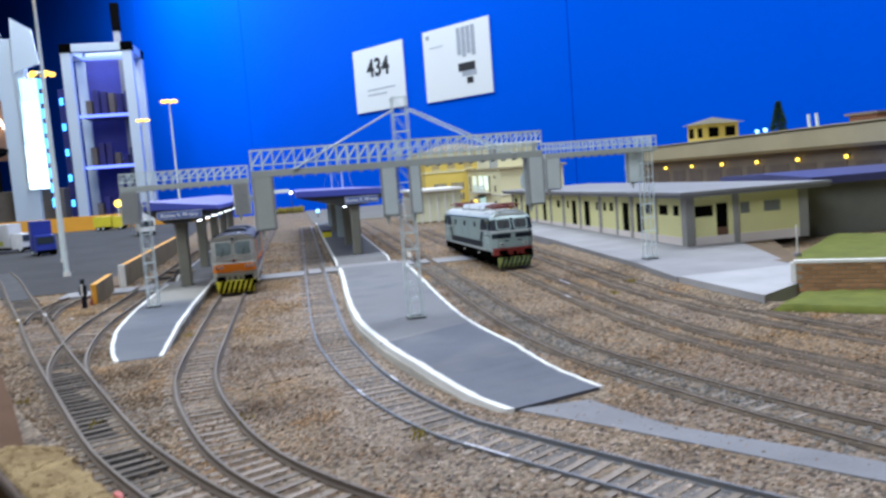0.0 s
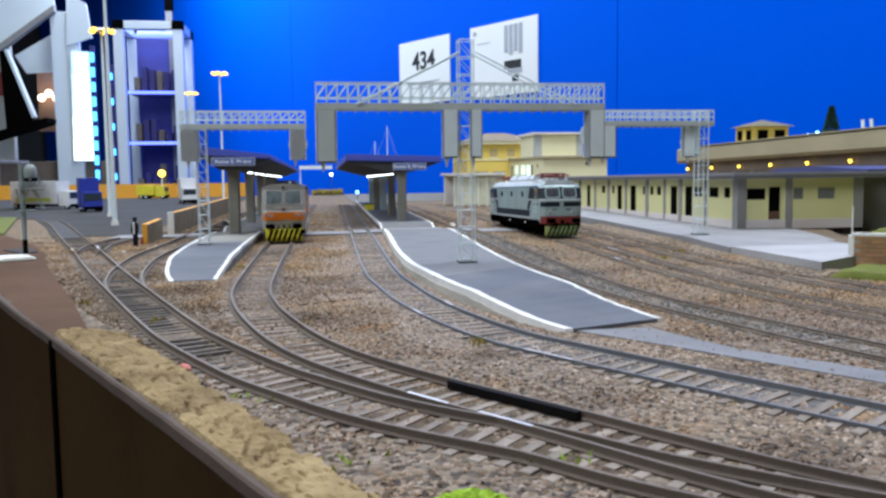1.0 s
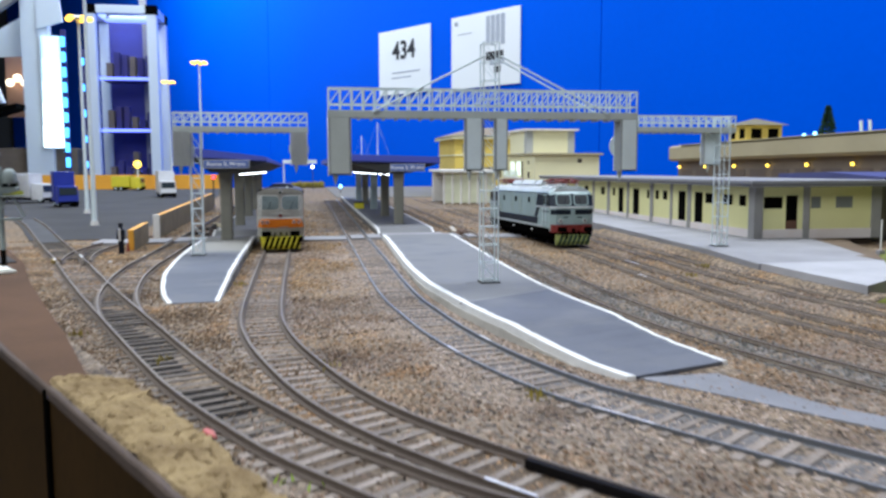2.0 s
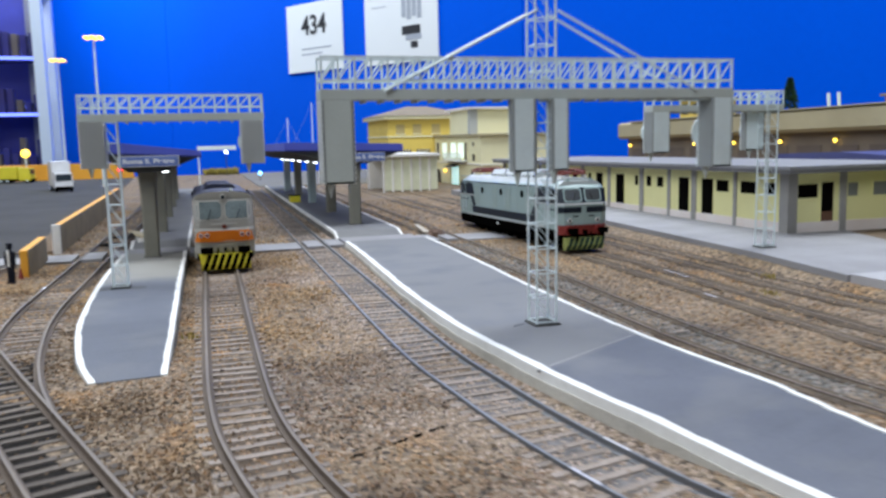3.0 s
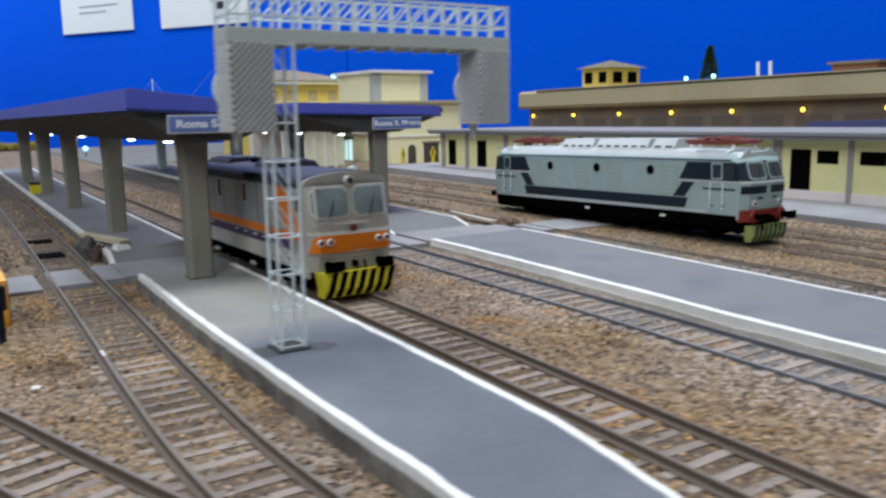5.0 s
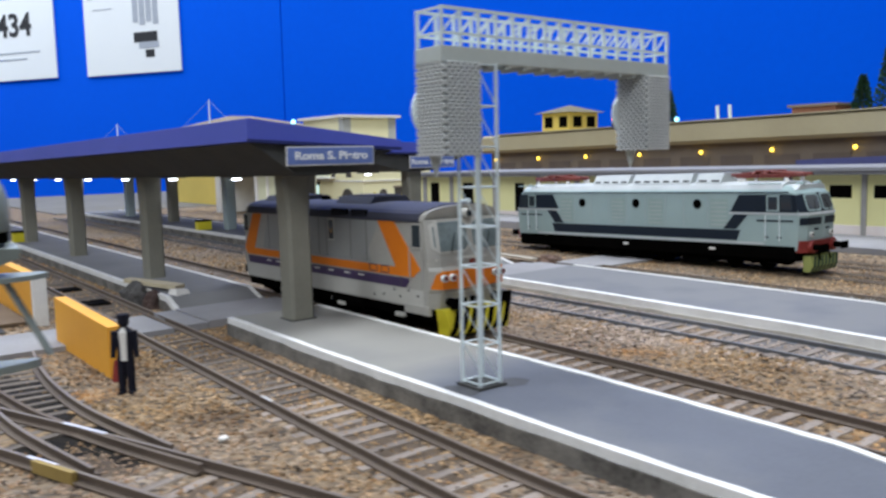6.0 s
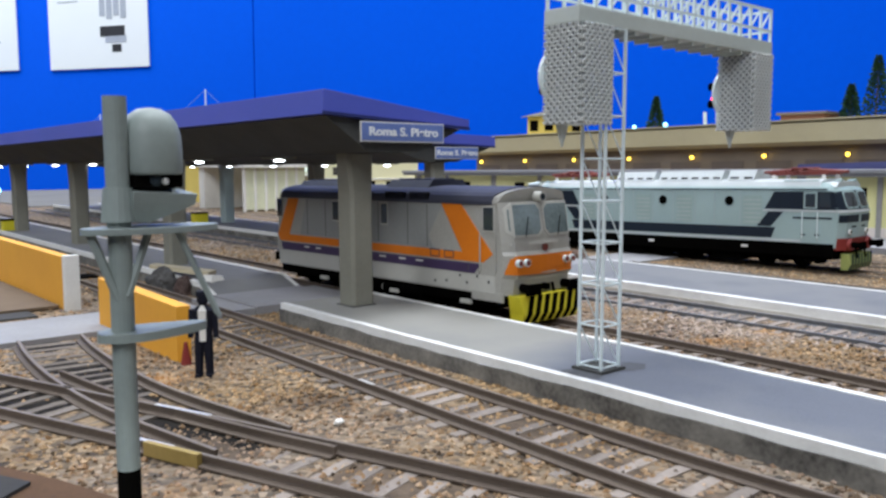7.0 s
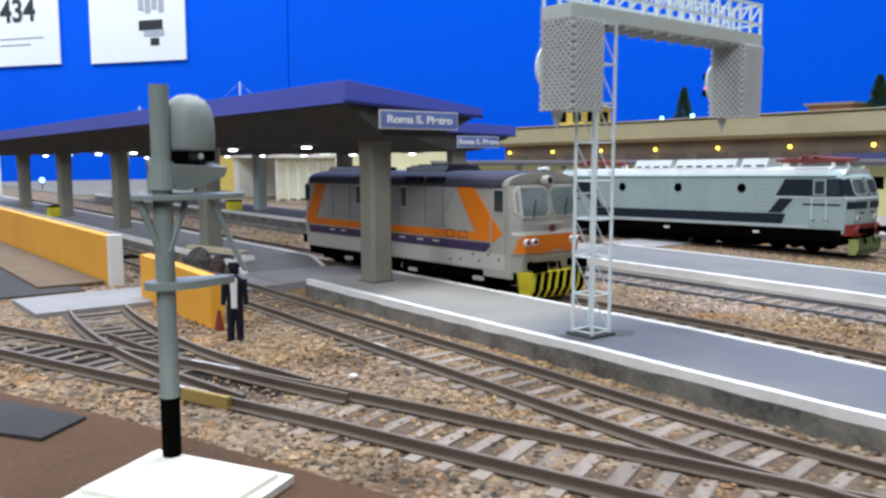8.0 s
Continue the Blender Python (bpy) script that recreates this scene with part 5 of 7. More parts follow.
def striped_plough(parent, xc, y0, y1, z0, z1, ca, cb, w0=15.2, w1=12.6):
    """A plough blade; slanting stripes are slivers laid on its face."""
    bm = B()
    loft(bm, [[(xc - w0, y0 + 1.2, z0), (xc + w0, y0 + 1.2, z0), (xc + w0, y1, z0), (xc - w0, y1, z0)],
              [(xc - w0, y0, z0 + 3), (xc + w0, y0, z0 + 3), (xc + w0, y1, z0 + 3), (xc - w0, y1, z0 + 3)],
              [(xc - w1 - 2, y0 + 1.0, z1), (xc + w1 + 2, y0 + 1.0, z1), (xc + w1 + 2, y1, z1), (xc - w1 - 2, y1, z1)]])
    pl = part("plough", bm, ca, parent, "striped plough blade")
    n = 7
    for k in range(n):
        x = xc - w0 + 0.6 + (2 * w0 - 4.4) * k / (n - 1)
        sh = 3.2
        bm = B()
        a = [(x, y0 + 1.0, z0 + 0.15), (x + 2.3, y0 + 1.0, z0 + 0.15), (x + 2.3 + sh * 0.3, y0 - 0.12, z0 + 3), (x + 2.3 + sh, y0 + 0.86, z1 - 0.2), (x + sh, y0 + 0.86, z1 - 0.2), (x + sh * 0.3, y0 - 0.12, z0 + 3)]
        f = [bm.verts.new(p) for p in a]
        g = [bm.verts.new((p[0], p[1] + 0.5, p[2])) for p in a]
        bm.faces.new(f)
        bm.faces.new(g[::-1])
        for i in range(6):
            bm.faces.new((f[i], f[(i + 1) % 6], g[(i + 1) % 6], g[i]))
        part("stripe", bm, cb, pl)
    return pl


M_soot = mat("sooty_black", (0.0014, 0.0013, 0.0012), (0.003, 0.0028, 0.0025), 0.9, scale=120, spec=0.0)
M_dgrey = mat("warm_grey_livery", (0.46, 0.447, 0.40), (0.30, 0.288, 0.258), 0.34, scale=18, bump=0.02, spec=0.45)
M_dorange = mat("orange_livery", (0.80, 0.22, 0.012), (0.66, 0.17, 0.012), 0.5, scale=40, bump=0.03, spec=0.2)
M_dpurple = mat("dark_violet_stripe", (0.06, 0.035, 0.10), None, 0.5, bump=0.02)
M_droof = mat("dark_slate_roof", (0.060, 0.063, 0.090), (0.040, 0.042, 0.062), 0.62, scale=40, bump=0.04, spec=0.3)
M_vyellow = mat("warning_yellow", (0.78, 0.68, 0.03), None, 0.5, bump=0.02)
M_lwhite = mat("pale_blue_grey_livery", (0.335, 0.435, 0.43), (0.280, 0.370, 0.366), 0.4, scale=40, bump=0.03)
M_lblue = mat("dark_navy_livery", (0.010, 0.017, 0.029), None, 0.5, bump=0.02, spec=0.25)
M_lroof = mat("pale_roof_paint", (0.56, 0.59, 0.59), (0.42, 0.45, 0.45), 0.5, scale=60, bump=0.04)
M_lred = mat("signal_red", (0.24, 0.024, 0.018), (0.15, 0.018, 0.015), 0.55, bump=0.03)
M_panto = mat("dark_red_pantograph_paint", (0.20, 0.035, 0.022), (0.12, 0.022, 0.016), 0.65, bump=0.02)
M_green = mat("dark_green_stripe", (0.02, 0.05, 0.03), None, 0.5, bump=0.02)
# diesel windscreens: a pale reflection is mixed into the base colour
M_reflectpane = mat("pale_reflection_pane", (0.27, 0.33, 0.33), (0.06, 0.075, 0.08), 0.10, scale=40, bump=0.0, spec=0.8)
M_cabglass = bpy.data.materials.new("cab_glass")
M_cabglass.use_nodes = True
M_cabglass.node_tree.nodes["Principled BSDF"].inputs["Base Color"].default_value = (0.07, 0.075, 0.08, 1)
M_cabglass.node_tree.nodes["Principled BSDF"].inputs["Roughness"].default_value = 0.08


def side_plate(parent, name, x, s, poly, m, label=""):
    """A thin painted field on a vehicle's side: polygon in (y, z)."""
    return part(name, prism(B(), poly, "x", min(x, x + s * 0.18), max(x, x + s * 0.18)), m, parent, label)


def skin(parent, name, fy, d, xs, zlo, zhi, m, out=0.25, label="", thick=0.5):
    """A field laid on a curved vehicle end: strips between xs, from zlo to zhi, standing a little proud of it."""
    bm = B()
    cols = []
    for x, lo, hi in zip(xs, zlo, zhi):
        n = 3
        zs = [lo + (hi - lo) * k / n for k in range(n + 1)]
        cols.append(([bm.verts.new((x, fy(x, z) + d * out, z)) for z in zs], [bm.verts.new((x, fy(x, z) - d * (thick - out), z)) for z in zs]))
    for (a, a2), (b, b2) in zip(cols, cols[1:]):
        for k in range(3):
            bm.faces.new((a[k], b[k], b[k + 1], a[k + 1]))
            bm.faces.new((a2[k + 1], b2[k + 1], b2[k], a2[k]))
        bm.faces.new((a[3], b[3], b2[3], a2[3]))
        bm.faces.new((a2[0], b2[0], b[0], a[0]))
    for a, a2 in (cols[0], cols[-1]):
        for k in range(3):
            bm.faces.new((a[k], a[k + 1], a2[k + 1], a2[k]))
    return part(name, bm, m, parent, label)


def pane_xz(x0, x1, z0, z1, c):
    """Columns of a field with cut corners."""
    xm = (x0 + x1) / 2
    return [x0, x0 + c, xm, x1 - c, x1], [z0 + c, z0, z0, z0, z0 + c], [z1 - c, z1, z1, z1, z1 - c]


def ramp(z, pts):
    """Straight lines through (z, value) pairs."""
    for (za, a), (zb, b) in zip(pts, pts[1:]):
        if z <= zb:
            return a + (b - a) * max(0.0, z - za) / (zb - za)
    return pts[-1][1]


def sliced_body(xc, zs, wid, fy, mirror, xs=(-1, -0.8, -0.4, 0, 0.4, 0.8, 1)):
    """A vehicle body from plan outlines stacked in height; both ends take the same front."""
    rings = []
    for z in zs:
        w = wid(z)
        front = [(xc + u * w, fy(xc + u * w, z), z) for u in xs]
        rings.append(front + [(x, mirror - y, zz) for x, y, zz in reversed(front)])
    return loft(B(), rings)


def diesel():
    xc, ya, yb, zr = -35.0, 631.6, 781.0, 2.5
    ob = thing("diesel_locomotive", (xc, ya, zr), "grey and orange diesel locomotive with a yellow and black striped plough", "locomotive")
    ob.rotation_euler = (radians(-0.7), 0, 0)
    W, mir = 16.6, ya + yb
    lean = [(11.0, ya + 1.4), (17.4, ya + 0.6), (18.6, ya - 0.5), (25.0, ya - 0.5), (26.2, ya + 0.2), (29.0, ya + 0.4), (42.2, ya + 2.6), (48.0, ya + 4.4)]

    def fy(x, z):
        u = abs(x - xc)
        return ramp(z, lean) + (0.7 * u / 13.4 if u < 13.4 else 0.7 + (u - 13.4) / 3.2 * 3.0)

    def fr(x, z):
        return mir - fy(x, z)
    part("body", sliced_body(xc, (11.8, 15, 17.4, 18.6, 25, 26.2, 29, 36, 42.2), lambda z: W if z < 40 else W - 0.2, fy, mir, (-1, -0.807, -0.4, 0, 0.4, 0.807, 1)), M_dgrey, ob)

    def arch(dy, grow, rear=False, flat=None):
        ring = []
        for k in range(13):
            t = math.pi * k / 12
            x, z = xc + (W + grow) * math.cos(t), 42.2 + grow + 4.7 * math.sin(t) ** 0.75
            y = flat if flat is not None else fy(xc + W * math.cos(t) * 0.99, z) + dy
            ring.append((x, mir - y if rear else y, z))
        for x in (xc - W - grow, xc + W + grow):
            y = flat if flat is not None else fy(xc + W * 0.99, 41.4) + dy
            ring.append((x, mir - y if rear else y, 41.4))
        return ring
    for rear in (False, True):
        part("brow", loft(B(), [arch(0.0, 0.0, rear), arch(3.0, 0.0, rear)]), M_dgrey, ob, "pale arched brow over the windscreens")
    part("roof", loft(B(), [arch(2.2, 0.35), arch(0, 0.35, flat=ya + 14), arch(0, 0.35, flat=yb - 14), arch(2.2, 0.35, True)]), M_droof, ob, "dark slate rounded roof")
    for y0, y1, h in ((680, 705, 49.3), (740, 769, 48.8)):
        rt = part("roof_hatch", prism(B(), [(xc - 11, 45.2), (xc + 11, 45.2), (xc + 7.4, h), (xc - 7.4, h)], "y", y0, y1), M_droof, ob)
        part("grille", box(B(), xc - 6.0, xc + 6.0, y0 + 3, y1 - 3, h, h + 0.5, 0.2), M_droof, rt)
    for y in (715, 729):
        ex = part("exhaust", cyl(B(), (xc, y, 46), (xc, y, 48.6), 2.0, seg=12), M_soot, ob)
    part("horn", cyl(B(), (xc + 5, ya + 12, 47.6), (xc + 5, ya + 7, 47.8), 0.5, 0.9, seg=8), M_steel, ob)
    for s in (-1, 1):
        x = xc + s * W
        P = lambda n, poly, m, l="", k=1.0: side_plate(ob, n, x, s * k, poly, m, l)
        P("side_panel", [(669.5, 25.6), (758.5, 25.6), (753, 41.2), (664, 41.2), (672, 30)], M_dpanel, "cool grey side panels", 0.5)
        P("skirt_panel", [(638.5, 12.4), (776, 12.4), (776, 18.0), (638.5, 18.0)], M_dskirt, "pale grey skirt", 0.5)
        P("orange_field", [(655, 41.6), (665, 41.6), (654.2, 25.2), (767, 25.2), (767, 22.2), (644, 22.2), (639.6, 25.2)], M_dorange, "orange zigzag")
        P("orange_field", [(759, 41.2), (767.5, 41.2), (777.0, 25.0), (775, 22.2), (767.2, 22.2), (767.2, 25.6)], M_dorange, "orange zigzag")
        P("violet_stripe", [(648.5, 18.3), (645, 21.6), (774.5, 21.6), (773, 18.3)], M_dpurple, "dark violet stripe")
        for a, b in ((639.2, 643.8), (696, 699.5), (728.5, 732.5), (773.0, 777.0)):
            fr_ = P("window_frame", [(a - 0.5, 32.4), (b + 0.5, 32.4), (b + 0.5, 41.1), (a - 0.5, 41.1)], M_dskirt, "thin pale window frame", 1.2)
            side_plate(fr_, "pane", x, s * 1.9, [(a, 33), (b, 33), (b, 40.5), (a, 40.5)], M_glass)
        for a, b in ((671.5, 682), (685, 696.5)):
            lv = side_plate(ob, "louvre", x - s * 0.3, s * 4.5, [(a, 42.6), (b, 42.6), (b, 45.0), (a, 45.0)], M_soot, "dark louvre")
            for k in range(3):
                side_plate(lv, "slat", x - s * 0.3, s * 5.0, [(a + 0.4, 43.0 + 0.7 * k), (b - 0.4, 43.0 + 0.7 * k), (b - 0.4, 43.2 + 0.7 * k), (a + 0.4, 43.2 + 0.7 * k)], M_droof)
        P("gutter", [(650, 41.7), (672, 41.7), (672, 42.3), (650, 42.3)], M_soot, "dark gutter", 1.6)
        for k, yy in enumerate((672.5, 683.5, 701.5, 707.5, 724.5, 738, 752)):
            P("panel_line", [(yy, 26), (yy + 0.35, 26), (yy + 0.35, 41), (yy, 41)], M_dline, "", 0.9)
        for yy in (645.8, 651.0):
            P("door_line", [(yy, 18.5), (yy + 0.3, 18.5), (yy + 0.3, 21.9), (yy, 21.9)], M_dline, "", 1.4)
        for a in (658.5, 666.0):
            for y0_, y1_, z0_, z1_ in ((a, a + 5.0, 22.6, 22.9), (a, a + 5.0, 25.0, 25.3), (a, a + 0.3, 22.9, 25.0), (a + 4.7, a + 5.0, 22.9, 25.0)):
                P("hatch_frame", [(y0_, z0_), (y1_, z0_), (y1_, z1_), (y0_, z1_)], M_droof, "", 1.7)
        for a in (675, 685, 697, 708, 742, 751):
            P("badge", [(a, 20.2), (a + 4.0, 20.2), (a + 4.0, 20.8), (a, 20.8)], M_white, "", 1.6)
        for a, zz in ((641, 15.5), (646.5, 17.0), (651.5, 14.4), (655, 16.6), (662, 14.2), (668, 13.6)):
            P("bolt", [(a, zz), (a + 0.9, zz), (a + 0.9, zz + 0.9), (a, zz + 0.9)], M_dline, "", 1.3)
        for yy in (637.9, 645.0):
            part("handrail", cyl(B(), (x + s * 0.7, yy, 19), (x + s * 0.7, yy, 32), 0.26, seg=5), M_dgrey, ob)
        for y0, dz in ((650.5, 0), (690, -0.4), (738, 0)):
            part("step", box(B(), x - 1.2 if s > 0 else x - 0.3, x + 0.3 if s > 0 else x + 1.2, y0, y0 + 5, 7.6 + dz, 9.0 + dz, 0.2), M_dskirt, ob)
        part("air_tank", cyl(B(), (x - s * 2.6, 678, 8.6), (x - s * 2.6, 700, 8.6), 2.4, seg=14), M_soot, ob)
        part("tank_end", cyl(B(), (x - s * 2.6, 700, 8.6), (x - s * 2.6, 702.5, 8.6), 2.4, 1.2, seg=14), M_dskirt, ob, "pale tank end")
        part("side_skirt", box(B(), x - 0.8 if s > 0 else x - 0.2, x + 0.2 if s > 0 else x + 0.8, ya + 3.5, ya + 18, 9.6, 12.6, 0.2), M_dgrey, ob)
    for f, d in ((fy, -1), (fr, 1)):
        for x0, x1 in ((xc - 14.6, xc - 1.2), (xc + 1.2, xc + 14.6)):
            wf = skin(ob, "window_frame", f, d, *pane_xz(x0 - 0.8, x1 + 0.8, 30.8, 42.1, 2.0), M_dskirt, 0.3, "pale rounded window surround")
            skin(wf, "windscreen", f, d, *pane_xz(x0, x1, 31.6, 41.4, 1.7), M_reflectpane, 0.42, "reflecting windscreen")
            xm = (x0 + x1) / 2
            part("wiper", cyl(B(), (xm - 1, f(xm, 31) + d * 0.7, 31), (xm + 1.2, f(xm, 37.4) + d * 0.7, 37.4), 0.16, seg=4), M_soot, wf)
        skin(ob, "orange_band", f, d, [xc - 16.3, xc - 15.0, xc - 13.4, xc, xc + 13.4, xc + 15.0, xc + 16.3], [18.9, 18.8, 18.7, 18.2, 18.7, 18.8, 18.9], [19.6, 23.8, 24.9, 24.9, 24.9, 23.8, 19.6], M_dorange, 0.22, "orange nose band")
        skin(ob, "sill", f, d, [xc - 14.8, xc, xc + 14.8], [28.3, 28.3, 28.3], [29.1, 29.1, 29.1], M_dskirt, 0.6)
        skin(ob, "apron_lip", f, d, [xc - 13.2, xc - 6, xc, xc + 6, xc + 13.2], [17.4, 16.9, 16.7, 16.9, 17.4], [18.2, 17.7, 17.5, 17.7, 18.2], M_dskirt, 0.5)
        for s in (-1, 1):
            for dx in (9.6, 13.0):
                xx = xc + s * dx
                y0 = f(xx, 22.4)
                hl = part("headlight", cyl(B(), (xx, y0, 22.6), (xx, y0 + d * 1.4, 22.6), 1.25, seg=14), M_steel, ob, "round headlight with a bright rim")
                part("lens", cyl(B(), (xx, y0 + d * 1.4, 22.6), (xx, y0 + d * 1.55, 22.6), 0.9, seg=12), M_lred, hl)
        y0 = f(xc, 43.6)
        tl = part("top_lamp", cyl(B(), (xc, y0 - d * 1.5, 43.8), (xc, y0 + d * 1.8, 43.8), 1.75, seg=14), M_dskirt, ob, "single headlight under the roof")
        part("lens", cyl(B(), (xc, y0 + d * 1.8, 43.8), (xc, y0 + d * 1.95, 43.8), 1.15, seg=12), M_glass, tl)
        y0 = f(xc, 27.4)
        part("emblem", cyl(B(), (xc, y0, 27.2), (xc, y0 + d * 0.5, 27.2), 1.3, seg=12), M_panto, ob, "small round emblem")
        ye = f(xc, 14)
        buffers(ob, xc, ye, 14.2, d)
        part("hook", box(B(), xc - 0.8, xc + 0.8, min(ye, ye + d * 2.6), max(ye, ye + d * 2.6), 13.0, 15.2, 0.2), M_soot, ob)
        for s in (-1, 1):
            part("brake_hose", cyl(B(), (xc + s * 4, ye + d * 0.6, 15), (xc + s * 4.6, ye + d * 1.4, 10), 0.5, seg=6), M_soot, ob)
    striped_plough(ob, xc, ya - 3.2, ya + 3, zr + 0.4, 12.0, M_vyellow, M_soot, 13.6, 12.6)
    bogie(ob, xc, ya + 12, ya + 52)
    bogie(ob, xc, yb - 52, yb - 12)
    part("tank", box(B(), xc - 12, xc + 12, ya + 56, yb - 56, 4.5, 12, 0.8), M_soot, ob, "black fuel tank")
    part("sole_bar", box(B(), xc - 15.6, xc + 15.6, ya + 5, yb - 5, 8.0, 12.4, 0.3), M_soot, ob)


M_dpanel = mat("cool_grey_side_paint", (0.345, 0.355, 0.34), (0.25, 0.255, 0.245), 0.4, scale=26, bump=0.03, spec=0.4)
M_dskirt = mat("pale_grey_skirt_paint", (0.56, 0.55, 0.50), (0.44, 0.43, 0.385), 0.42, scale=30, bump=0.02, spec=0.4)
M_dline = mat("grey_panel_gap", (0.10, 0.10, 0.095), None, 0.7, bump=0)
diesel()


def electric():
    xc, ya, yb, zr = 183.0, 618.5, 822.0, 2.5
    ob = thing("electric_locomotive", (xc, ya, zr), "pale blue grey and navy electric locomotive with red folded pantographs", "locomotive")
    ob.rotation_euler = (radians(-1.2), 0, 0)
    W, mir = 17.0, ya + yb
    lean = [(13.6, ya + 1.0), (20.0, ya + 0.2), (30.9, ya - 0.5), (32.2, ya - 0.2), (41.8, ya + 3.0), (43.6, ya + 5.0), (45.2, ya + 8.5), (46.4, ya + 14.0)]
    wide = [(13.6, W), (31.0, W), (32.2, W - 0.05), (41.8, W - 0.45), (43.6, W - 1.6), (45.2, W - 3.6), (46.4, W - 7.5)]

    def fy(x, z):
        u = abs(x - xc)
        return ramp(z, lean) + (0.9 * u / 13.0 if u < 13.0 else 0.9 + (u - 13.0) / 4.0 * 2.7)

    def fr(x, z):
        return mir - fy(x, z)
    part("body", sliced_body(xc, (13.6, 20, 30.9, 32.2, 37, 41.8, 43.6, 45.2, 46.4), lambda z: ramp(z, wide), fy, mir, (-1, -0.765, -0.4, 0, 0.4, 0.765, 1)), M_lwhite, ob, smooth=False)
    part("roof", prism(B(), [(xc - 15.3, 43.6), (xc + 15.3, 43.6), (xc + 13.6, 46.2), (xc + 9, 47.5), (xc - 9, 47.5), (xc - 13.6, 46.2)], "y", ya + 13, yb - 13), M_lroof, ob, "pale roof")
    for ya_, yb_ in ((ya + 5.5, ya + 13.5), (yb - 13.5, yb - 5.5)):
        part("cab_roof", prism(B(), [(xc - 14.2, 43.4), (xc + 14.2, 43.4), (xc + 11, 46.0), (xc - 11, 46.0)], "y", ya_, yb_), M_lroof, ob, "pale cab roof")
    for y0, y1 in ((668, 683.5), (687, 727), (730.5, 757)):
        bx_ = part("roof_box", prism(B(), [(xc - 12, 47.0), (xc + 12, 47.0), (xc + 8.2, 52.4), (xc - 8.2, 52.4)], "y", y0, y1), M_lroof, ob, "white roof housing")
        n = max(2, round((y1 - y0) / 6.5))
        for k in range(n):
            a = y0 + (y1 - y0) * (k + 0.16) / n
            for s in (-1, 1):
                part("slot", prism(B(), [(xc + s * 11.5, 47.9), (xc + s * 10.9, 48.8), (xc + s * 10.3, 48.6), (xc + s * 10.9, 47.6)], "y", a, a + (y1 - y0) / n * 0.62), M_soot, bx_)
    for g, d in ((646.0, -1), (mir - 646.0, 1)):
        pg = part("pantograph", box(B(), xc - 8.5, xc - 7.5, g - 15, g + 15, 49.4, 50.2, 0.2), M_panto, ob, "red folded pantograph")
        part("base_bar", box(B(), xc + 7.5, xc + 8.5, g - 15, g + 15, 49.4, 50.2, 0.2), M_panto, pg)
        for yy in (g - 13, g, g + 13):
            part("cross_bar", box(B(), xc - 7.6, xc + 7.6, yy - 0.6, yy + 0.6, 49.5, 50.3, 0.15), M_panto, pg)
        for s in (-1, 1):
            for yy in (g - 13, g + 13):
                part("insulator", cyl(B(), (xc + s * 8, yy, 46.6), (xc + s * 8, yy, 49.5), 1.3, 0.9, seg=8), M_white, pg, "pale insulator")
            for q in (-1, 1):
                knee = (xc + s * 4.0, g + q * 20, 51.0)
                part("arm", cyl(B(), (xc + s * 7.0, g + q * 2, 50.4), knee, 0.85, seg=6), M_panto, pg)
                part("arm", cyl(B(), knee, (xc + s * 6.5, g + q * 2.5, 52.2), 0.7, seg=6), M_panto, pg)
            part("spring", cyl(B(), (xc + s * 2.5, g - 9, 50.6), (xc + s * 2.5, g + 9, 50.6), 0.9, seg=8), M_panto, pg)
        for yy in (g - 3, g + 3):
            part("collector", cyl(B(), (xc - 9, yy, 52.6), (xc + 9, yy, 52.6), 0.8, seg=6), M_panto, pg)
            for s in (-1, 1):
                part("horn", cyl(B(), (xc + s * 9, yy, 52.6), (xc + s * 14, yy, 51.2), 0.5, seg=5), M_panto, pg)
    for yy in (664.5, 776.0):
        part("roof_insulator", cyl(B(), (xc + 5, yy, 47), (xc + 5, yy, 51), 1.2, 0.8, seg=8), M_white, ob)
    for k in range(2):
        part("grab_rail", cyl(B(), (xc - 15.0, 632 + 170 * k, 46.6), (xc - 15.0, 650 + 170 * k, 46.6), 0.35, seg=5), M_lwhite, ob)
    for f, d in ((fy, -1), (fr, 1)):
        for s in (-1, 1):
            y0 = f(xc + s * 8, 44)
            part("horn", cyl(B(), (xc + s * 8, y0 - d * 3, 46.2), (xc + s * 8, y0 + d * 1.0, 46.6), 0.5, 1.0, seg=8), M_lwhite, ob, "pale horn")
    for s in (-1, 1):
        x = xc + s * W
        P = lambda n, poly, m, l="", k=1.0: side_plate(ob, n, x, s * k, poly, m, l)
        for q in (lambda y: y, lambda y: mir - y):
            def PQ(n, poly, m, l="", k=1.0):
                return P(n, [(q(a), b) for a, b in poly], m, l, k)
            PQ("navy_field", [(622.4, 32.4), (659, 32.4), (654, 41.2), (623.8, 41.2)], M_lblue, "navy window field")
            PQ("navy_field", [(655.5, 23.4), (663.2, 23.4), (656.8, 31.0), (649, 31.0)], M_lblue, "navy slanted field")
            PQ("belt_line", [(622.4, 31.2), (660, 31.2), (659.4, 32.1), (622.4, 32.1)], M_lroof, "white belt line", 1.6)
            PQ("navy_line", [(624.5, 27.7), (644, 27.7), (644, 28.6), (624.5, 28.6)], M_lblue)
            wn = PQ("cab_window", [(624.8, 33.4), (630.8, 33.4), (630.8, 40.6), (625.8, 40.6)], M_glass, "cab side window", 2.0)
            fr_ = PQ("door_window", [(631.8, 32.8), (638.6, 32.8), (638.6, 41.0), (631.8, 41.0)], M_lwhite, "pale framed door window", 1.8)
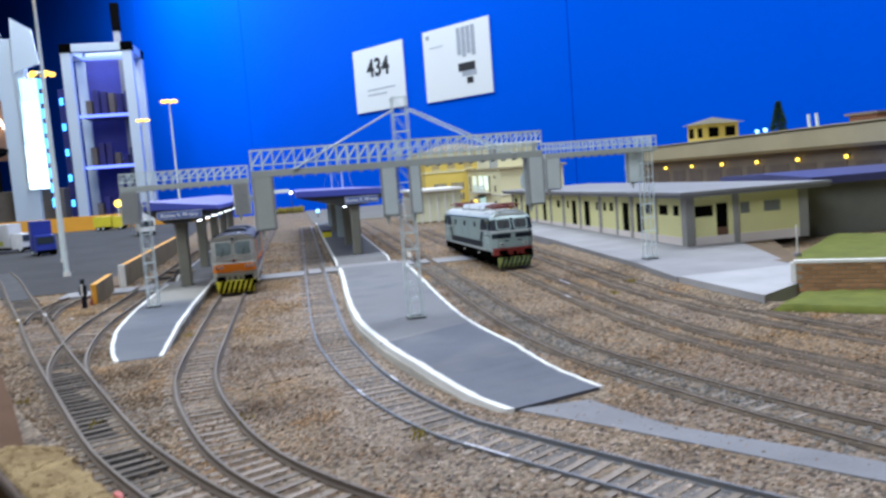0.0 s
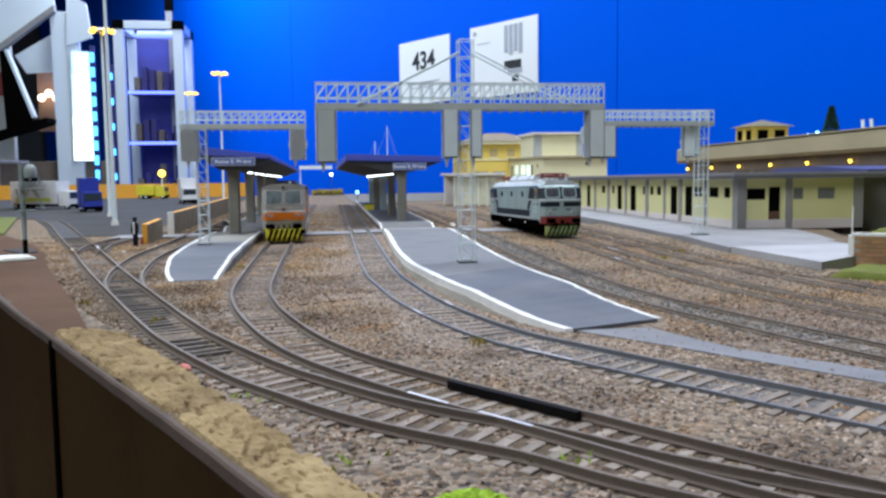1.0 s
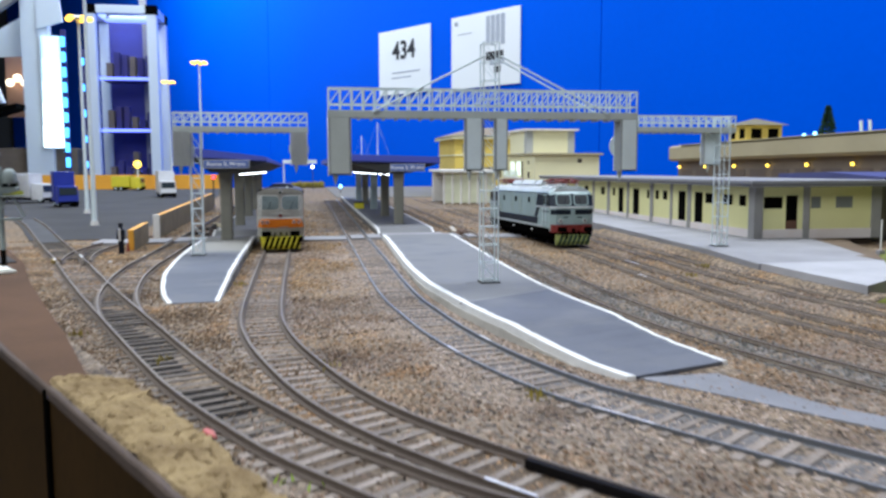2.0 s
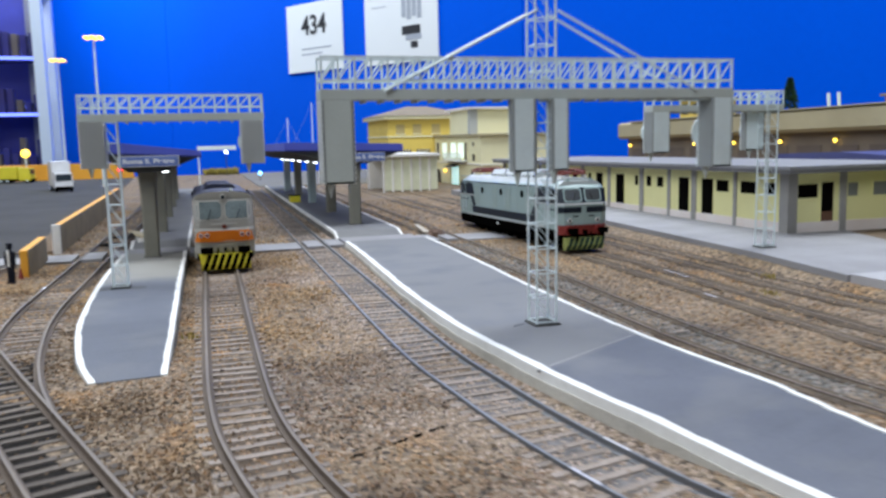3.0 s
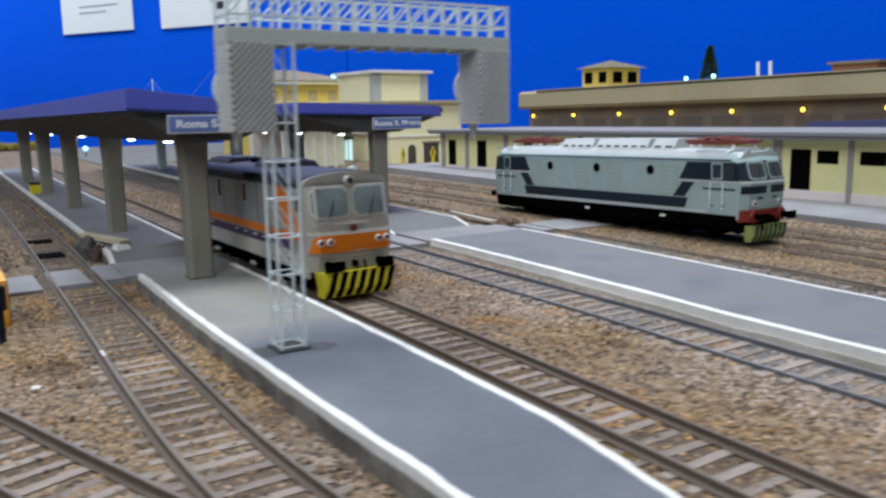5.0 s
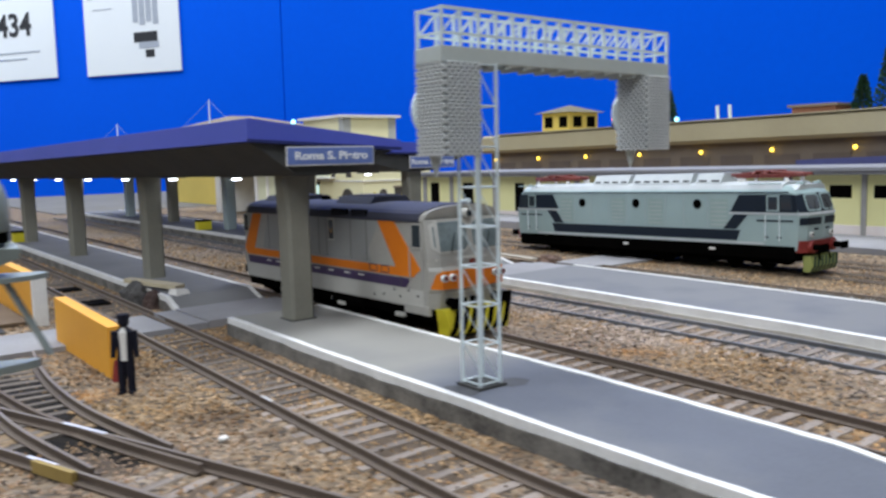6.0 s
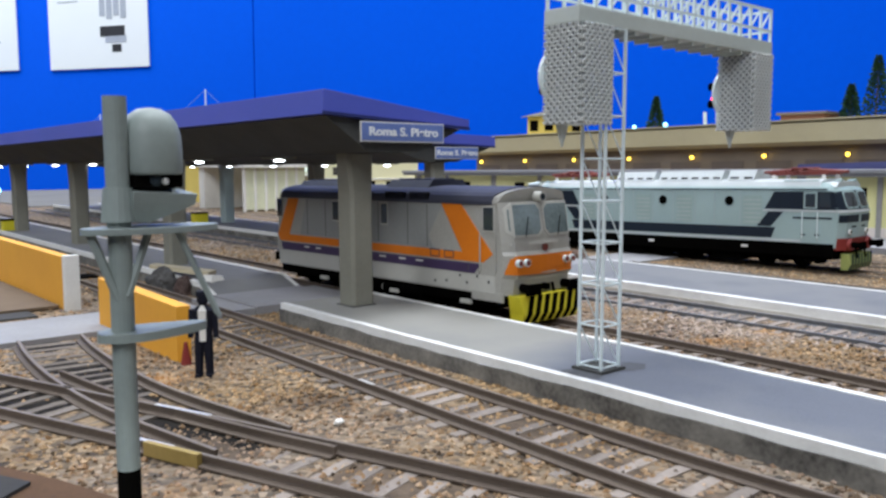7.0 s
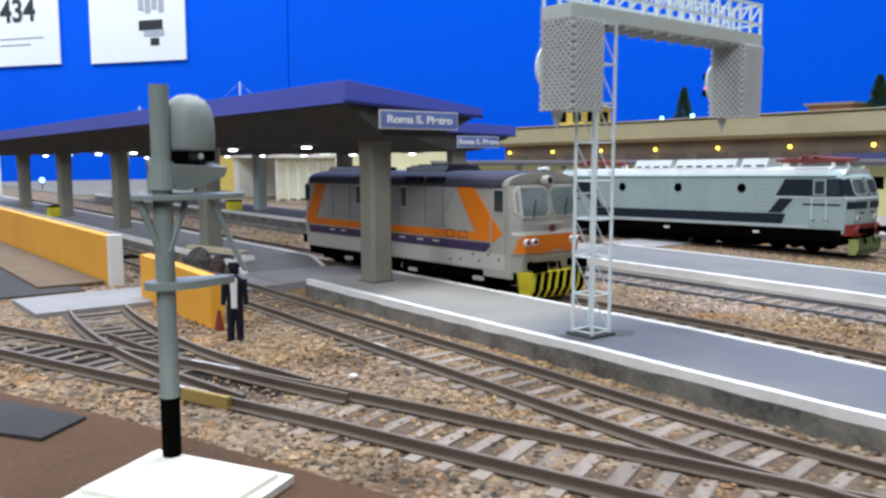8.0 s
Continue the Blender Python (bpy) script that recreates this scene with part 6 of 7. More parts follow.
            side_plate(fr_, "pane", x, s * 2.6, [(q(a), b) for a, b in ((632.7, 33.6), (637.7, 33.6), (637.7, 40.2), (632.7, 40.2))], M_glass)
            for yy in (631.4, 639.0):
                part("handrail", cyl(B(), (x + s * 0.7, q(yy), 18), (x + s * 0.7, q(yy), 31), 0.28, seg=5), M_steel, ob)
                PQ("door_line", [(yy, 15.8), (yy + 0.25, 15.8), (yy + 0.25, 31), (yy, 31)], M_louvre, "", 0.9)
            for yy in (630.5, 637.5):
                PQ("label_bar", [(yy, 19.4), (yy + 2.4, 19.4), (yy + 2.4, 20.2), (yy, 20.2)], M_lblue, "", 1.2)
            part("step", box(B(), x - 1.2 if s > 0 else x - 0.3, x + 0.3 if s > 0 else x + 1.2, q(635) - 3, q(635) + 3, 6.4, 7.2, 0.2), M_soot, ob)
        P("navy_band", [(655.2, 17.6), (653.2, 22.9), (787.3, 22.9), (785.3, 17.6)], M_lblue, "navy lower band")
        P("sill_line", [(640, 15.9), (800.5, 15.9), (800.5, 17.0), (640, 17.0)], M_lroof, "pale sill line")
        P("gutter", [(627, 42.0), (813.5, 42.0), (813.5, 42.7), (627, 42.7)], M_lblue)
        for y in (679, 720.3, 761.5):
            part("porthole", cyl(B(), (x, y, 36.3), (x + s * 0.35, y, 36.3), 2.5, seg=18), M_soot, ob, "round dark porthole")
        for y0, y1 in ((660.5, 671), (701.5, 711.5), (728.5, 738.5), (769.5, 780)):
            top = 39.0
            g = P("grille", [(y0, 24.2), (y1, 24.2), (y1, top), (y0, top)], M_grille, "grey green air grille", 0.6)
            for k in range(6):
                side_plate(g, "louvre", x, s * 1.1, [(y0 + 0.5, 25.1 + 2.3 * k), (y1 - 0.5, 25.1 + 2.3 * k), (y1 - 0.5, 25.6 + 2.3 * k), (y0 + 0.5, 25.6 + 2.3 * k)], M_louvre)
        for yy in (672.5, 687.5, 699.5, 713.5, 727, 740.5, 754, 768):
            P("panel_line", [(yy, 23.4), (yy + 0.25, 23.4), (yy + 0.25, 41.8), (yy, 41.8)], M_louvre, "", 0.7)
        for yy in (668, 726):
            P("side_plate", [(yy, 12.0), (yy + 3.6, 12.0), (yy + 3.6, 13.2), (yy, 13.2)], M_white, "small white plate", 1.9)
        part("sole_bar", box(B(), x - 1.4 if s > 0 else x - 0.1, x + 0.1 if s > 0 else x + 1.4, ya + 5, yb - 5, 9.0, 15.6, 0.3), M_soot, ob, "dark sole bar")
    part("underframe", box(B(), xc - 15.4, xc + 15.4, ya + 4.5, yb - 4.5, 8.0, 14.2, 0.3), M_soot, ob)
    for f, d in ((fy, -1), (fr, 1)):
        skin(ob, "navy_visor", f, d, [xc - 16.9, xc - 13, xc, xc + 13, xc + 16.9], [32.4] * 5, [40.6, 41.4, 41.8, 41.4, 40.6], M_lblue, 0.12, "navy window band")
        for s in (-1, 1):
            a, b = sorted((xc + s * 0.9, xc + s * 12.9))
            wf = skin(ob, "window_frame", f, d, *pane_xz(a, b, 32.9, 41.6, 1.2), M_lwhite, 0.4, "pale windscreen frame")
            skin(wf, "windscreen", f, d, *pane_xz(a + 0.9, b - 0.9, 33.8, 40.8, 1.0), M_cabglass, 0.52, "reflecting windscreen")
            xm = (a + b) / 2
            part("wiper", cyl(B(), (xm, f(xm, 33) + d * 0.7, 33), (xm - s * 2, f(xm, 38.6) + d * 0.7, 38.6), 0.15, seg=4), M_soot, wf)
            a, b = sorted((xc + s * 1.8, xc + s * 16.6))
            xs = [a, xc + s * 13.0 if s < 0 else a + 5.6, b] if s < 0 else [a, a + 5.6, xc + 13.0, b]
            skin(ob, "navy_panel", f, d, xs, [26.2] * len(xs), [29.8] * len(xs), M_lblue, 0.3, "navy nose panel")
            xx = xc + s * 9.5
            hl = part("headlight", cyl(B(), (xx, f(xx, 21.4), 21.4), (xx, f(xx, 21.4) + d * 0.9, 21.4), 1.4, seg=12), M_white, ob, "round headlight")
            part("lens", cyl(B(), (xx, f(xx, 21.4) + d * 0.9, 21.4), (xx, f(xx, 21.4) + d * 1.0, 21.4), 0.9, seg=10), M_glass, hl)
            xx = xc + s * 5.5
            skin(ob, "label_bar", f, d, [xx - 1.8, xx + 1.8], [23.6] * 2, [24.4] * 2, M_lblue, 0.3)
            bx0 = f(xc + s * 10.2, 15.4)
            part("buffer_boss", cyl(B(), (xc + s * 10.2, bx0 - d * 1.0, 15.2), (xc + s * 10.2, bx0 + d * 2.6, 15.2), 3.3, 2.9, seg=14), M_lred, ob, "red buffer boss")
        skin(ob, "belt", f, d, [xc - 17.0, xc - 13, xc, xc + 13, xc + 17.0], [31.0] * 5, [32.3] * 5, M_lroof, 0.55, "white belt line", 0.9)
        skin(ob, "buffer_beam", f, d, [xc - 16.4, xc - 13, xc, xc + 13, xc + 16.4], [12.6] * 5, [18.4] * 5, M_lred, 1.2, "red buffer beam", 2.0)
        ye = f(xc, 15)
        buffers(ob, xc, ye + d * 1.8, 15.2, d)
        part("coupler", box(B(), xc - 1, xc + 1, min(ye, ye + d * 4), max(ye, ye + d * 4), 13, 15.4, 0.2), M_soot, ob)
        for s in (-1, 1):
            part("brake_hose", cyl(B(), (xc + s * 4.5, ye + d * 1.4, 14), (xc + s * 5.2, ye + d * 2.4, 8.5), 0.5, seg=6), M_soot, ob)
    striped_plough(ob, xc, ya - 1.6, ya + 3, zr + 0.4, 10.8, mat("lime_yellow_paint", (0.33, 0.37, 0.11), (0.22, 0.25, 0.08), 0.5), M_green, 13.0, 11.0)
    for k in range(3):
        bogie(ob, xc, ya + 14 + 62 * k, ya + 52 + 62 * k)
    for k in range(2):
        part("battery_box", box(B(), xc - 14.5, xc + 14.5, ya + 55 + 62 * k, ya + 72 + 62 * k, 4.5, 13.5, 0.5), M_soot, ob)


M_grille = mat("grey_green_grille", (0.33, 0.43, 0.40), None, 0.5, bump=0)
M_louvre = mat("louvre_shadow", (0.42, 0.48, 0.49), None, 0.5, bump=0)
electric()

# ---- dwarf signal by the margin ----
M_foot = mat("cream_white_foot", (0.84, 0.84, 0.76), (0.70, 0.69, 0.60), 0.8, scale=60, bump=0.3)
sg = thing("signal_post", (-200.5, 560, 0.9), "grey signal post with ladder and hooded lamp on a white foot", "signal")
part("foot", slab(B(), [(-219.0, 553), (-206, 529), (-188, 539.5), (-201.6, 564)], 0.9, 2.2), M_foot, sg, "white foot block")
part("step", slab(B(), [(-216.4, 553), (-205.4, 532), (-190.4, 540), (-201.4, 562)], 2.2, 3.1), M_foot, sg)
part("base", cyl(B(), (-200.5, 558, 3.1), (-200.5, 558, 13), 1.55, seg=16), M_black, sg, "black lower post")
M_post = mat("grey_green_post_paint", (0.29, 0.335, 0.315), (0.22, 0.255, 0.242), 0.55, scale=80, bump=0.03)
part("post", cyl(B(), (-200.5, 558, 13), (-200.5, 558, 63.5), 1.55, seg=18), M_post, sg, smooth=False)
part("collar", cyl(B(), (-200.5, 558, 47.0), (-200.5, 558, 51.5), 2.3, 1.9, seg=18), M_post, sg, smooth=False)


def ring_plate(xc, yc, rx, ry, z0, z1, nose=0.0):
    """A round-cornered plate, drawn out to a nose on one side."""
    pts = [(xc + (rx + (nose * max(0.0, math.cos(t)) ** 3)) * math.cos(t), yc + ry * math.sin(t)) for t in [k * math.tau / 28 for k in range(28)]]
    bm = prism(B(), pts, "z", z0, z1)
    return bm


part("lower_step", ring_plate(-198.5, 558, 5.4, 3.4, 31.0, 32.2, 4.6), M_post, sg, "small pointed step")
part("platform", ring_plate(-196.5, 558, 9.0, 4.2, 45.4, 46.2, 1.0), M_post, sg, "narrow rounded service platform")
dome = ((53.2, 0.96), (53.7, 1.0), (56.5, 1.0), (58.6, 0.97), (60.2, 0.86), (61.4, 0.66), (62.1, 0.38), (62.3, 0.1))
hb = loft(B(), [[(-195.3 + 4.1 * q * (1 if abs(math.cos(a)) < 0.2 else abs(math.cos(a)) ** -0.25) * math.cos(a), 559.4 + 3.9 * q * math.sin(a), z) for a in [k * 0.2618 for k in range(24)]] for z, q in dome])
head = part("lamp_head", hb, M_post, sg, "rounded grey lamp housing", smooth=True)
part("back_plate", prism(B(), [(-199.3, 50.0), (-191.0, 49.6), (-191.0, 54.5), (-199.3, 54.5)], "y", 561.4, 563.0), M_post, head)
part("mouth", box(B(), -198.6, -191.8, 557.0, 561.4, 51.4, 53.6, 0.5), M_black, head, "dark lens opening")
part("lens", ball(B(), (-195.6, 557.2, 52.5), 1.0, 10), M_glass, head, "small dark lens")
lip = loft(B(), [[(-199.2, 562, 47.0), (-196.8, 562, 46.8), (-196.8, 556.6, 46.8), (-199.2, 556.6, 47.0)], [(-199.4, 562.6, 49.6), (-190.9, 562.6, 49.0), (-190.9, 555.6, 49.0), (-199.4, 555.6, 49.6)], [(-199.4, 562.6, 51.4), (-190.6, 562.6, 51.2), (-190.6, 555.2, 50.5), (-199.4, 555.2, 51.0)]])
part("lower_lip", lip, M_post, head, "sloping lower jaw of the housing")
part("bolt", ball(B(), (-194.6, 556.4, 52.3), 0.55, 8), M_silver, head, "small bright bolt")
for dx in (0, 2.2):
    part("ladder_rail", cyl(B(), (-193.5 + dx * 0.3, 556 + dx, 46), (-187.5 + dx * 0.3, 556 + dx, 33), 0.4, seg=5), M_post, sg)
part("rung", cyl(B(), (-191.4, 556, 42), (-190.8, 558.2, 42), 0.3, seg=5), M_post, sg)
part("strut", cyl(B(), (-204.3, 558, 45.4), (-201.2, 557.2, 36.5), 0.6, seg=6), M_post, sg)
part("strut", cyl(B(), (-196.6, 558, 45.4), (-200.2, 556.8, 37), 0.6, seg=6), M_post, sg)
sg.location += Vector((0.4, 3.0, 0)) * MM


def manikin(x, y, z, h, turn, coat, front, label):
    """A small painted figure, kept as one plain shape."""
    bm = B()
    k = h / 21.0
    for s in (-1, 1):
        cyl(bm, (s * 1.25, 0, 0), (s * 1.0, 0, 9.6), 0.95, 1.2, seg=8)
        box(bm, s * 1.3 - 0.7, s * 1.3 + 0.7, -1.7, 0.8, 0, 0.8, 0.2)
        cyl(bm, (s * 2.5, 0, 16.4), (s * 3.0, -0.3, 9.6), 0.85, 0.65, seg=8)
    loft(bm, [[(2.0 * math.cos(t), 1.3 * math.sin(t), 8.8) for t in [i * 0.3927 for i in range(16)]],
              [(2.1 * math.cos(t), 1.3 * math.sin(t), 12.5) for t in [i * 0.3927 for i in range(16)]],
              [(2.6 * math.cos(t), 1.5 * math.sin(t), 16.2) for t in [i * 0.3927 for i in range(16)]],
              [(1.0 * math.cos(t), 0.9 * math.sin(t), 17.4) for t in [i * 0.3927 for i in range(16)]]])
    ball(bm, (0, 0, 18.9), 1.45, 10, 1.15)
    cyl(bm, (0, 0, 19.6), (0, 0, 20.8), 1.6, 1.5, seg=10)
    bm.faces.ensure_lookup_table()
    shirt = [f.index for f in bm.faces if abs(f.calc_center_median().x) < 0.6 and f.calc_center_median().y < -0.7 and 10 < f.calc_center_median().z < 17]
    q = pose(0, 0, 0, 0, 0, turn)
    for v in bm.verts:
        v.co = q @ (v.co * k) + Vector((x, y, z))
    ob = solo("figurine", bm, coat, label, "figurine")
    ob.data.materials.append(front)
    for i in shirt:
        ob.data.polygons[i].material_index = 1
    return ob


M_navy = mat("dark_navy_figure_paint", (0.008, 0.009, 0.018), (0.014, 0.015, 0.024), 0.8, scale=300, spec=0.15)
manikin(-149, 647, 0, 22.5, -35, M_navy, M_white, "small dark painted model figurine with a white shirt front")
M_vest = mat("bright_yellow_figure_paint", (0.80, 0.66, 0.03), (0.62, 0.50, 0.03), 0.7, scale=300)
for x_, y_, t_ in ((366, 1293, 10), (410, 1290, -40)):
    manikin(x_, y_, gz(y_), 21, t_, M_vest, M_navy, "small yellow painted model figurine by the station house")


def waste_box(x, y, z, turn):
    """A low yellow box with a dark lid."""
    ob = thing("storage_box", (x, y, z), "low yellow box with a dark lid on the platform", "box", turn=turn, group="platform boxes")
    part("body", box(B(), x - 6, x + 6, y - 3.5, y + 3.5, z, z + 7.2, 0.4), M_vyellow, ob)
    part("lid", box(B(), x - 6.3, x + 6.3, y - 3.8, y + 3.8, z + 7.2, z + 8.4, 0.3), M_soot, ob, "dark lid")
    return ob


waste_box(-83, 1106, 6.22, 0)
waste_box(56, 1092, 6.22, 0)
bag = B()
cyl(bag, (-147.3, 662, 0), (-147.3, 662, 6.2), 1.5, 0.5, seg=9)
solo("red_bag", bag, M_lred, "tiny red bag standing on the ballast", "bag")

# ---- low coloured walls ----


def barrier(x, y0, y1, h0, h1, end, label, t=4.0):
    ob = thing("retaining_wall", (x, y0, 0), label, "wall", "ramp walls")
    bm = B()
    loft(bm, [[(x - t / 2, y0, -0.6), (x + t / 2, y0, -0.6), (x + t / 2, y0, h0), (x - t / 2, y0, h0)],
              [(x - t / 2, y1, -0.6), (x + t / 2, y1, -0.6), (x + t / 2, y1, h1), (x - t / 2, y1, h1)]])
    w = part("wall", bm, M_orange, ob)
    # cream face coloured dark: its shadow is in the base colour
    part("track_face", prism(B(), [(y0 + 1, 0), (y1, 0), (y1, h1 - 0.2), (y0 + 1, h0 - 0.2)], "x", x + t / 2, x + t / 2 + 0.4), mat("shaded_cream_face", (0.30, 0.25, 0.17), (0.17, 0.14, 0.095), 0.9), ob, "cream face towards the track, darkened as if in shadow") if "shaded_cream_face" not in bpy.data.materials else part("track_face", prism(B(), [(y0 + 1, 0), (y1, 0), (y1, h1 - 0.2), (y0 + 1, h0 - 0.2)], "x", x + t / 2, x + t / 2 + 0.4), bpy.data.materials["shaded_cream_face"], ob, "cream face towards the track, darkened as if in shadow")
    if end:
        part("end_pillar", box(B(), x - t / 2 - 0.6, x + t / 2 + 0.6, y0 - 3.5, y0, -0.6, h0 + 0.8, 0.3), end, ob, "pale end pillar")
    return ob


barrier(-146, 666, 728, 15.5, 17, None, "low orange painted wall standing in the ballast")
barrier(-144, 771, 1240, 20, 22, M_white, "long orange painted wall with a pale end pillar")
solo("sand_ramp", slab(B(), [(-147, 775), (-147, 1150), (-166, 1150), (-172, 775)], 0.6, 1.6), M_sand, "sandy ramp beside the orange wall", "ramp")
ob = thing("retaining_wall", (-500, 2180, 0), "far orange yellow wall behind the street", "wall", "ramp walls")
part("wall", box(B(), -960, -190, 2180, 2190, -1, 36), M_orange, ob)
bm = B()
hr = random.Random(17)
for k in range(260):
    hx, hy = hr.uniform(-34, 44), hr.uniform(2196, 2236)
    res = bmesh.ops.create_icosphere(bm, subdivisions=1, radius=hr.uniform(2.4, 4.6))
    for v in res["verts"]:
        v.co = Vector((v.co.x * hr.uniform(0.8, 1.3) + hx, v.co.y * hr.uniform(0.8, 1.3) + hy, v.co.z * hr.uniform(0.8, 1.2) + hr.uniform(0, 1) ** 0.6 * (13 + 4 * noise.noise((hx * 0.09, 3, 0)))))
solo("hedge", bm, mat("ochre_hedge", (0.34, 0.27, 0.05), (0.20, 0.18, 0.035), 0.95, scale=60, bump=1.0), "low ochre flock hedge at the end of the tracks", "hedge")
solo("apron", slab(B(), [(50, 1562), (430, 1562), (560, 2240), (50, 2240)], -1, 1.2), mat("dusty_apron", (0.20, 0.19, 0.17), (0.13, 0.12, 0.10), 0.95, scale=14), "pale concrete apron beyond the platforms", kind="structure")


# ---- street: lamps and vehicles ----
def flood_mast(x, y, z0, z1, heads=4):
    ob = thing("floodlight_mast", (x, y, z0), "tall thin floodlight mast with a ring of amber lamps", "lamp post", "floodlight masts")
    part("pole", cyl(B(), (x, y, z0), (x, y, z1), 2.6, 1.4, seg=10), M_steel, ob)
    cr = part("crown", cyl(B(), (x, y, z1 - 3), (x, y, z1), 12, 9, seg=16), M_steel, ob)
    for k in range(heads):
        t = 2 * math.pi * k / heads + 0.4
        part("floodlight", ball(B(), (x + 13 * math.cos(t), y + 13 * math.sin(t), z1 - 3), 4.6, 8, 0.7), M_flood, cr, "amber glowing floodlight")
    part("foot", cyl(B(), (x, y, z0), (x, y, z0 + 5), 4, 3.4, seg=10), M_white, ob)


flood_mast(-212, 1759, 0.7, 268, 6)
flood_mast(-330, 2160, 0.7, 266, 6)
flood_mast(-291, 1150, 0.7, 250, 5)
flood_mast(-232, 930, 0.7, 305, 6)


def lorry(x, y, turn, colour, name, label, length, cargo, h=36.0, stripe=None):
    """A small lorry: cab, load body, windscreen and wheels, facing -y before it is turned."""
    ob = thing(name, (x, y, 0.7), label, "vehicle", "", turn)
    base = Vector((x, y, 0))

    def P(n, bm, m, parent=None, lab=""):
        for v in bm.verts:
            v.co += base
        return part(n, bm, m, parent or ob, lab)
    w = 14.0
    cab = P("cab", loft(B(), [[(-w, 0, 6), (w, 0, 6), (w, 0, 18), (w - 0.8, 1.5, 31), (-w + 0.8, 1.5, 31), (-w, 0, 18)], [(-w, 24, 6), (w, 24, 6), (w, 24, 18), (w - 0.8, 24, 32), (-w + 0.8, 24, 32), (-w, 24, 18)]]), colour)
    P("windscreen", loft(B(), [[(-w + 2, -0.3, 18.5), (w - 2, -0.3, 18.5), (w - 2, 1, 29), (-w + 2, 1, 29)], [(-w + 2, 0.9, 18.5), (w - 2, 0.9, 18.5), (w - 2, 2.2, 29), (-w + 2, 2.2, 29)]]), M_glass, cab, "dark windscreen")
    P("bumper", box(B(), -w, w, -1.2, 1, 4, 9, 0.5), M_soot, cab)
    body = P("load_body", box(B(), -w - 0.6, w + 0.6, 27, length, 9, h, 0.6), cargo)
    if stripe:
        P("stripe", box(B(), -w - 0.9, w + 0.9, 40, length - 12, 13, 20), stripe, body)
    P("chassis", box(B(), -9, 9, 4, length - 2, 4.5, 9), M_soot)
    for yy in (7, length - 22, length - 10):
        for s in (-1, 1):
            wh = P("wheel", cyl(B(), (s * 9.5, yy, 5.2), (s * 13.6, yy, 5.2), 5.2, seg=16), M_soot, None, "black tyre")
            P("hub", cyl(B(), (s * 13.6, yy, 5.2), (s * 13.9, yy, 5.2), 2.4, seg=10), M_steel, wh)
    return ob


M_vwhite = mat("white_vehicle_paint", (0.78, 0.79, 0.80), None, 0.35, bump=0)
M_vblue = mat("blue_vehicle_paint", (0.03, 0.05, 0.34), None, 0.35, bump=0)
M_vtarp = mat("lime_print", (0.62, 0.66, 0.10), None, 0.5, bump=0)
lorry(-262, 1640, 15, M_vwhite, "lorry", "white box lorry parked on the grey street", 80, M_vwhite, 50)
lorry(-356, 1316, 25, M_vblue, "lorry", "dark blue lorry parked on the grey street", 50, M_vblue, 53)
lorry(-425, 1470, 62, M_vwhite, "lorry", "white lorry with a lime green side stripe", 130, M_vwhite, 48, M_vtarp)
lorry(-385, 2080, 80, M_vyellow, "van", "yellow van parked by the orange wall", 70, M_vyellow, 34)
lp = thing("warning_lamp", (-405, 2130, 0.7), "small glowing amber lamp on a post", "lamp")
part("post", cyl(B(), (-405, 2130, 0.7), (-405, 2130, 58), 1.6, seg=8), M_steel, lp)
part("lamp", ball(B(), (-405, 2130, 62), 9, 10), M_warm, lp, "amber glowing lamp")
def small_lamp(name, x, y, z, r, glow_m, label):
    ob = thing(name, (x, y, 0.7), label, "lamp")
    part("post", cyl(B(), (x, y, 0.7), (x, y, z - r * 0.6), 0.9, seg=8), M_dark, ob)
    part("hood", cyl(B(), (x, y + r * 0.2, z), (x, y + r * 1.3, z), r * 0.9, r * 0.7, seg=10), M_dark, ob)
    part("lamp", ball(B(), (x, y, z), r, 10), glow_m, ob, "glowing lens")


# stands in for a vehicle's tail light; post and hood are added
rs = thing("hooded_red_light", (-136, 1190, 0.7), "red light standing in for a vehicle's tail light, on an added post", "lamp")
part("post", cyl(B(), (-136, 1190, 0.7), (-136, 1190, 43), 0.9, seg=8), M_dark, rs)
part("hood", cyl(B(), (-136, 1190, 46), (-133.6, 1176, 46), 3.0, 3.0, seg=14, caps=False), M_dark, rs, "long dark hood added to hide the light from the left")
part("lamp", cyl(B(), (-136, 1190, 46), (-135.9, 1189.4, 46), 2.9, 2.9, seg=14), M_red, rs, "red glowing lens")
small_lamp("ground_signal", 69, 1803, 15, 4.0, M_led, "low blue white track lamp")
small_lamp("yard_lamp", 16, 2108, 55, 3.6, M_lamp, "white yard lamp on a thin post")
fs = thing("sign_board", (-44, 1500, 0), "pale narrow sign board on a thin post", "sign")
part("board", box(B(), -47, 12, 1500, 1502.5, 64, 70.5, 0.3), M_steel, fs)
part("post", cyl(B(), (-45.5, 1504, 0), (-45.5, 1504, 70), 1.2, seg=8), M_steel, fs)
shelter = thing("street_canopy", (-640, 1400, 0.7), "flat pale canopy over a yellow kiosk at the street", "canopy")
part("roof", box(B(), -760, -500, 1340, 1480, 78, 83, 0.6), M_pale, shelter)
part("kiosk", box(B(), -740, -560, 1400, 1470, 0.7, 70), M_orange, shelter, "yellow kiosk body")
for xx in (-510, -620, -740):
    part("post", cyl(B(), (xx, 1350, 0.7), (xx, 1350, 78), 2.5, seg=8), M_steel, shelter)
solo("lawn", slab(B(), [(-470, 1150), (-405, 1138), (-300, 800), (-352, 800)], 0.7, 2.2), M_grass, "small green lawn beside the street", "lawn")

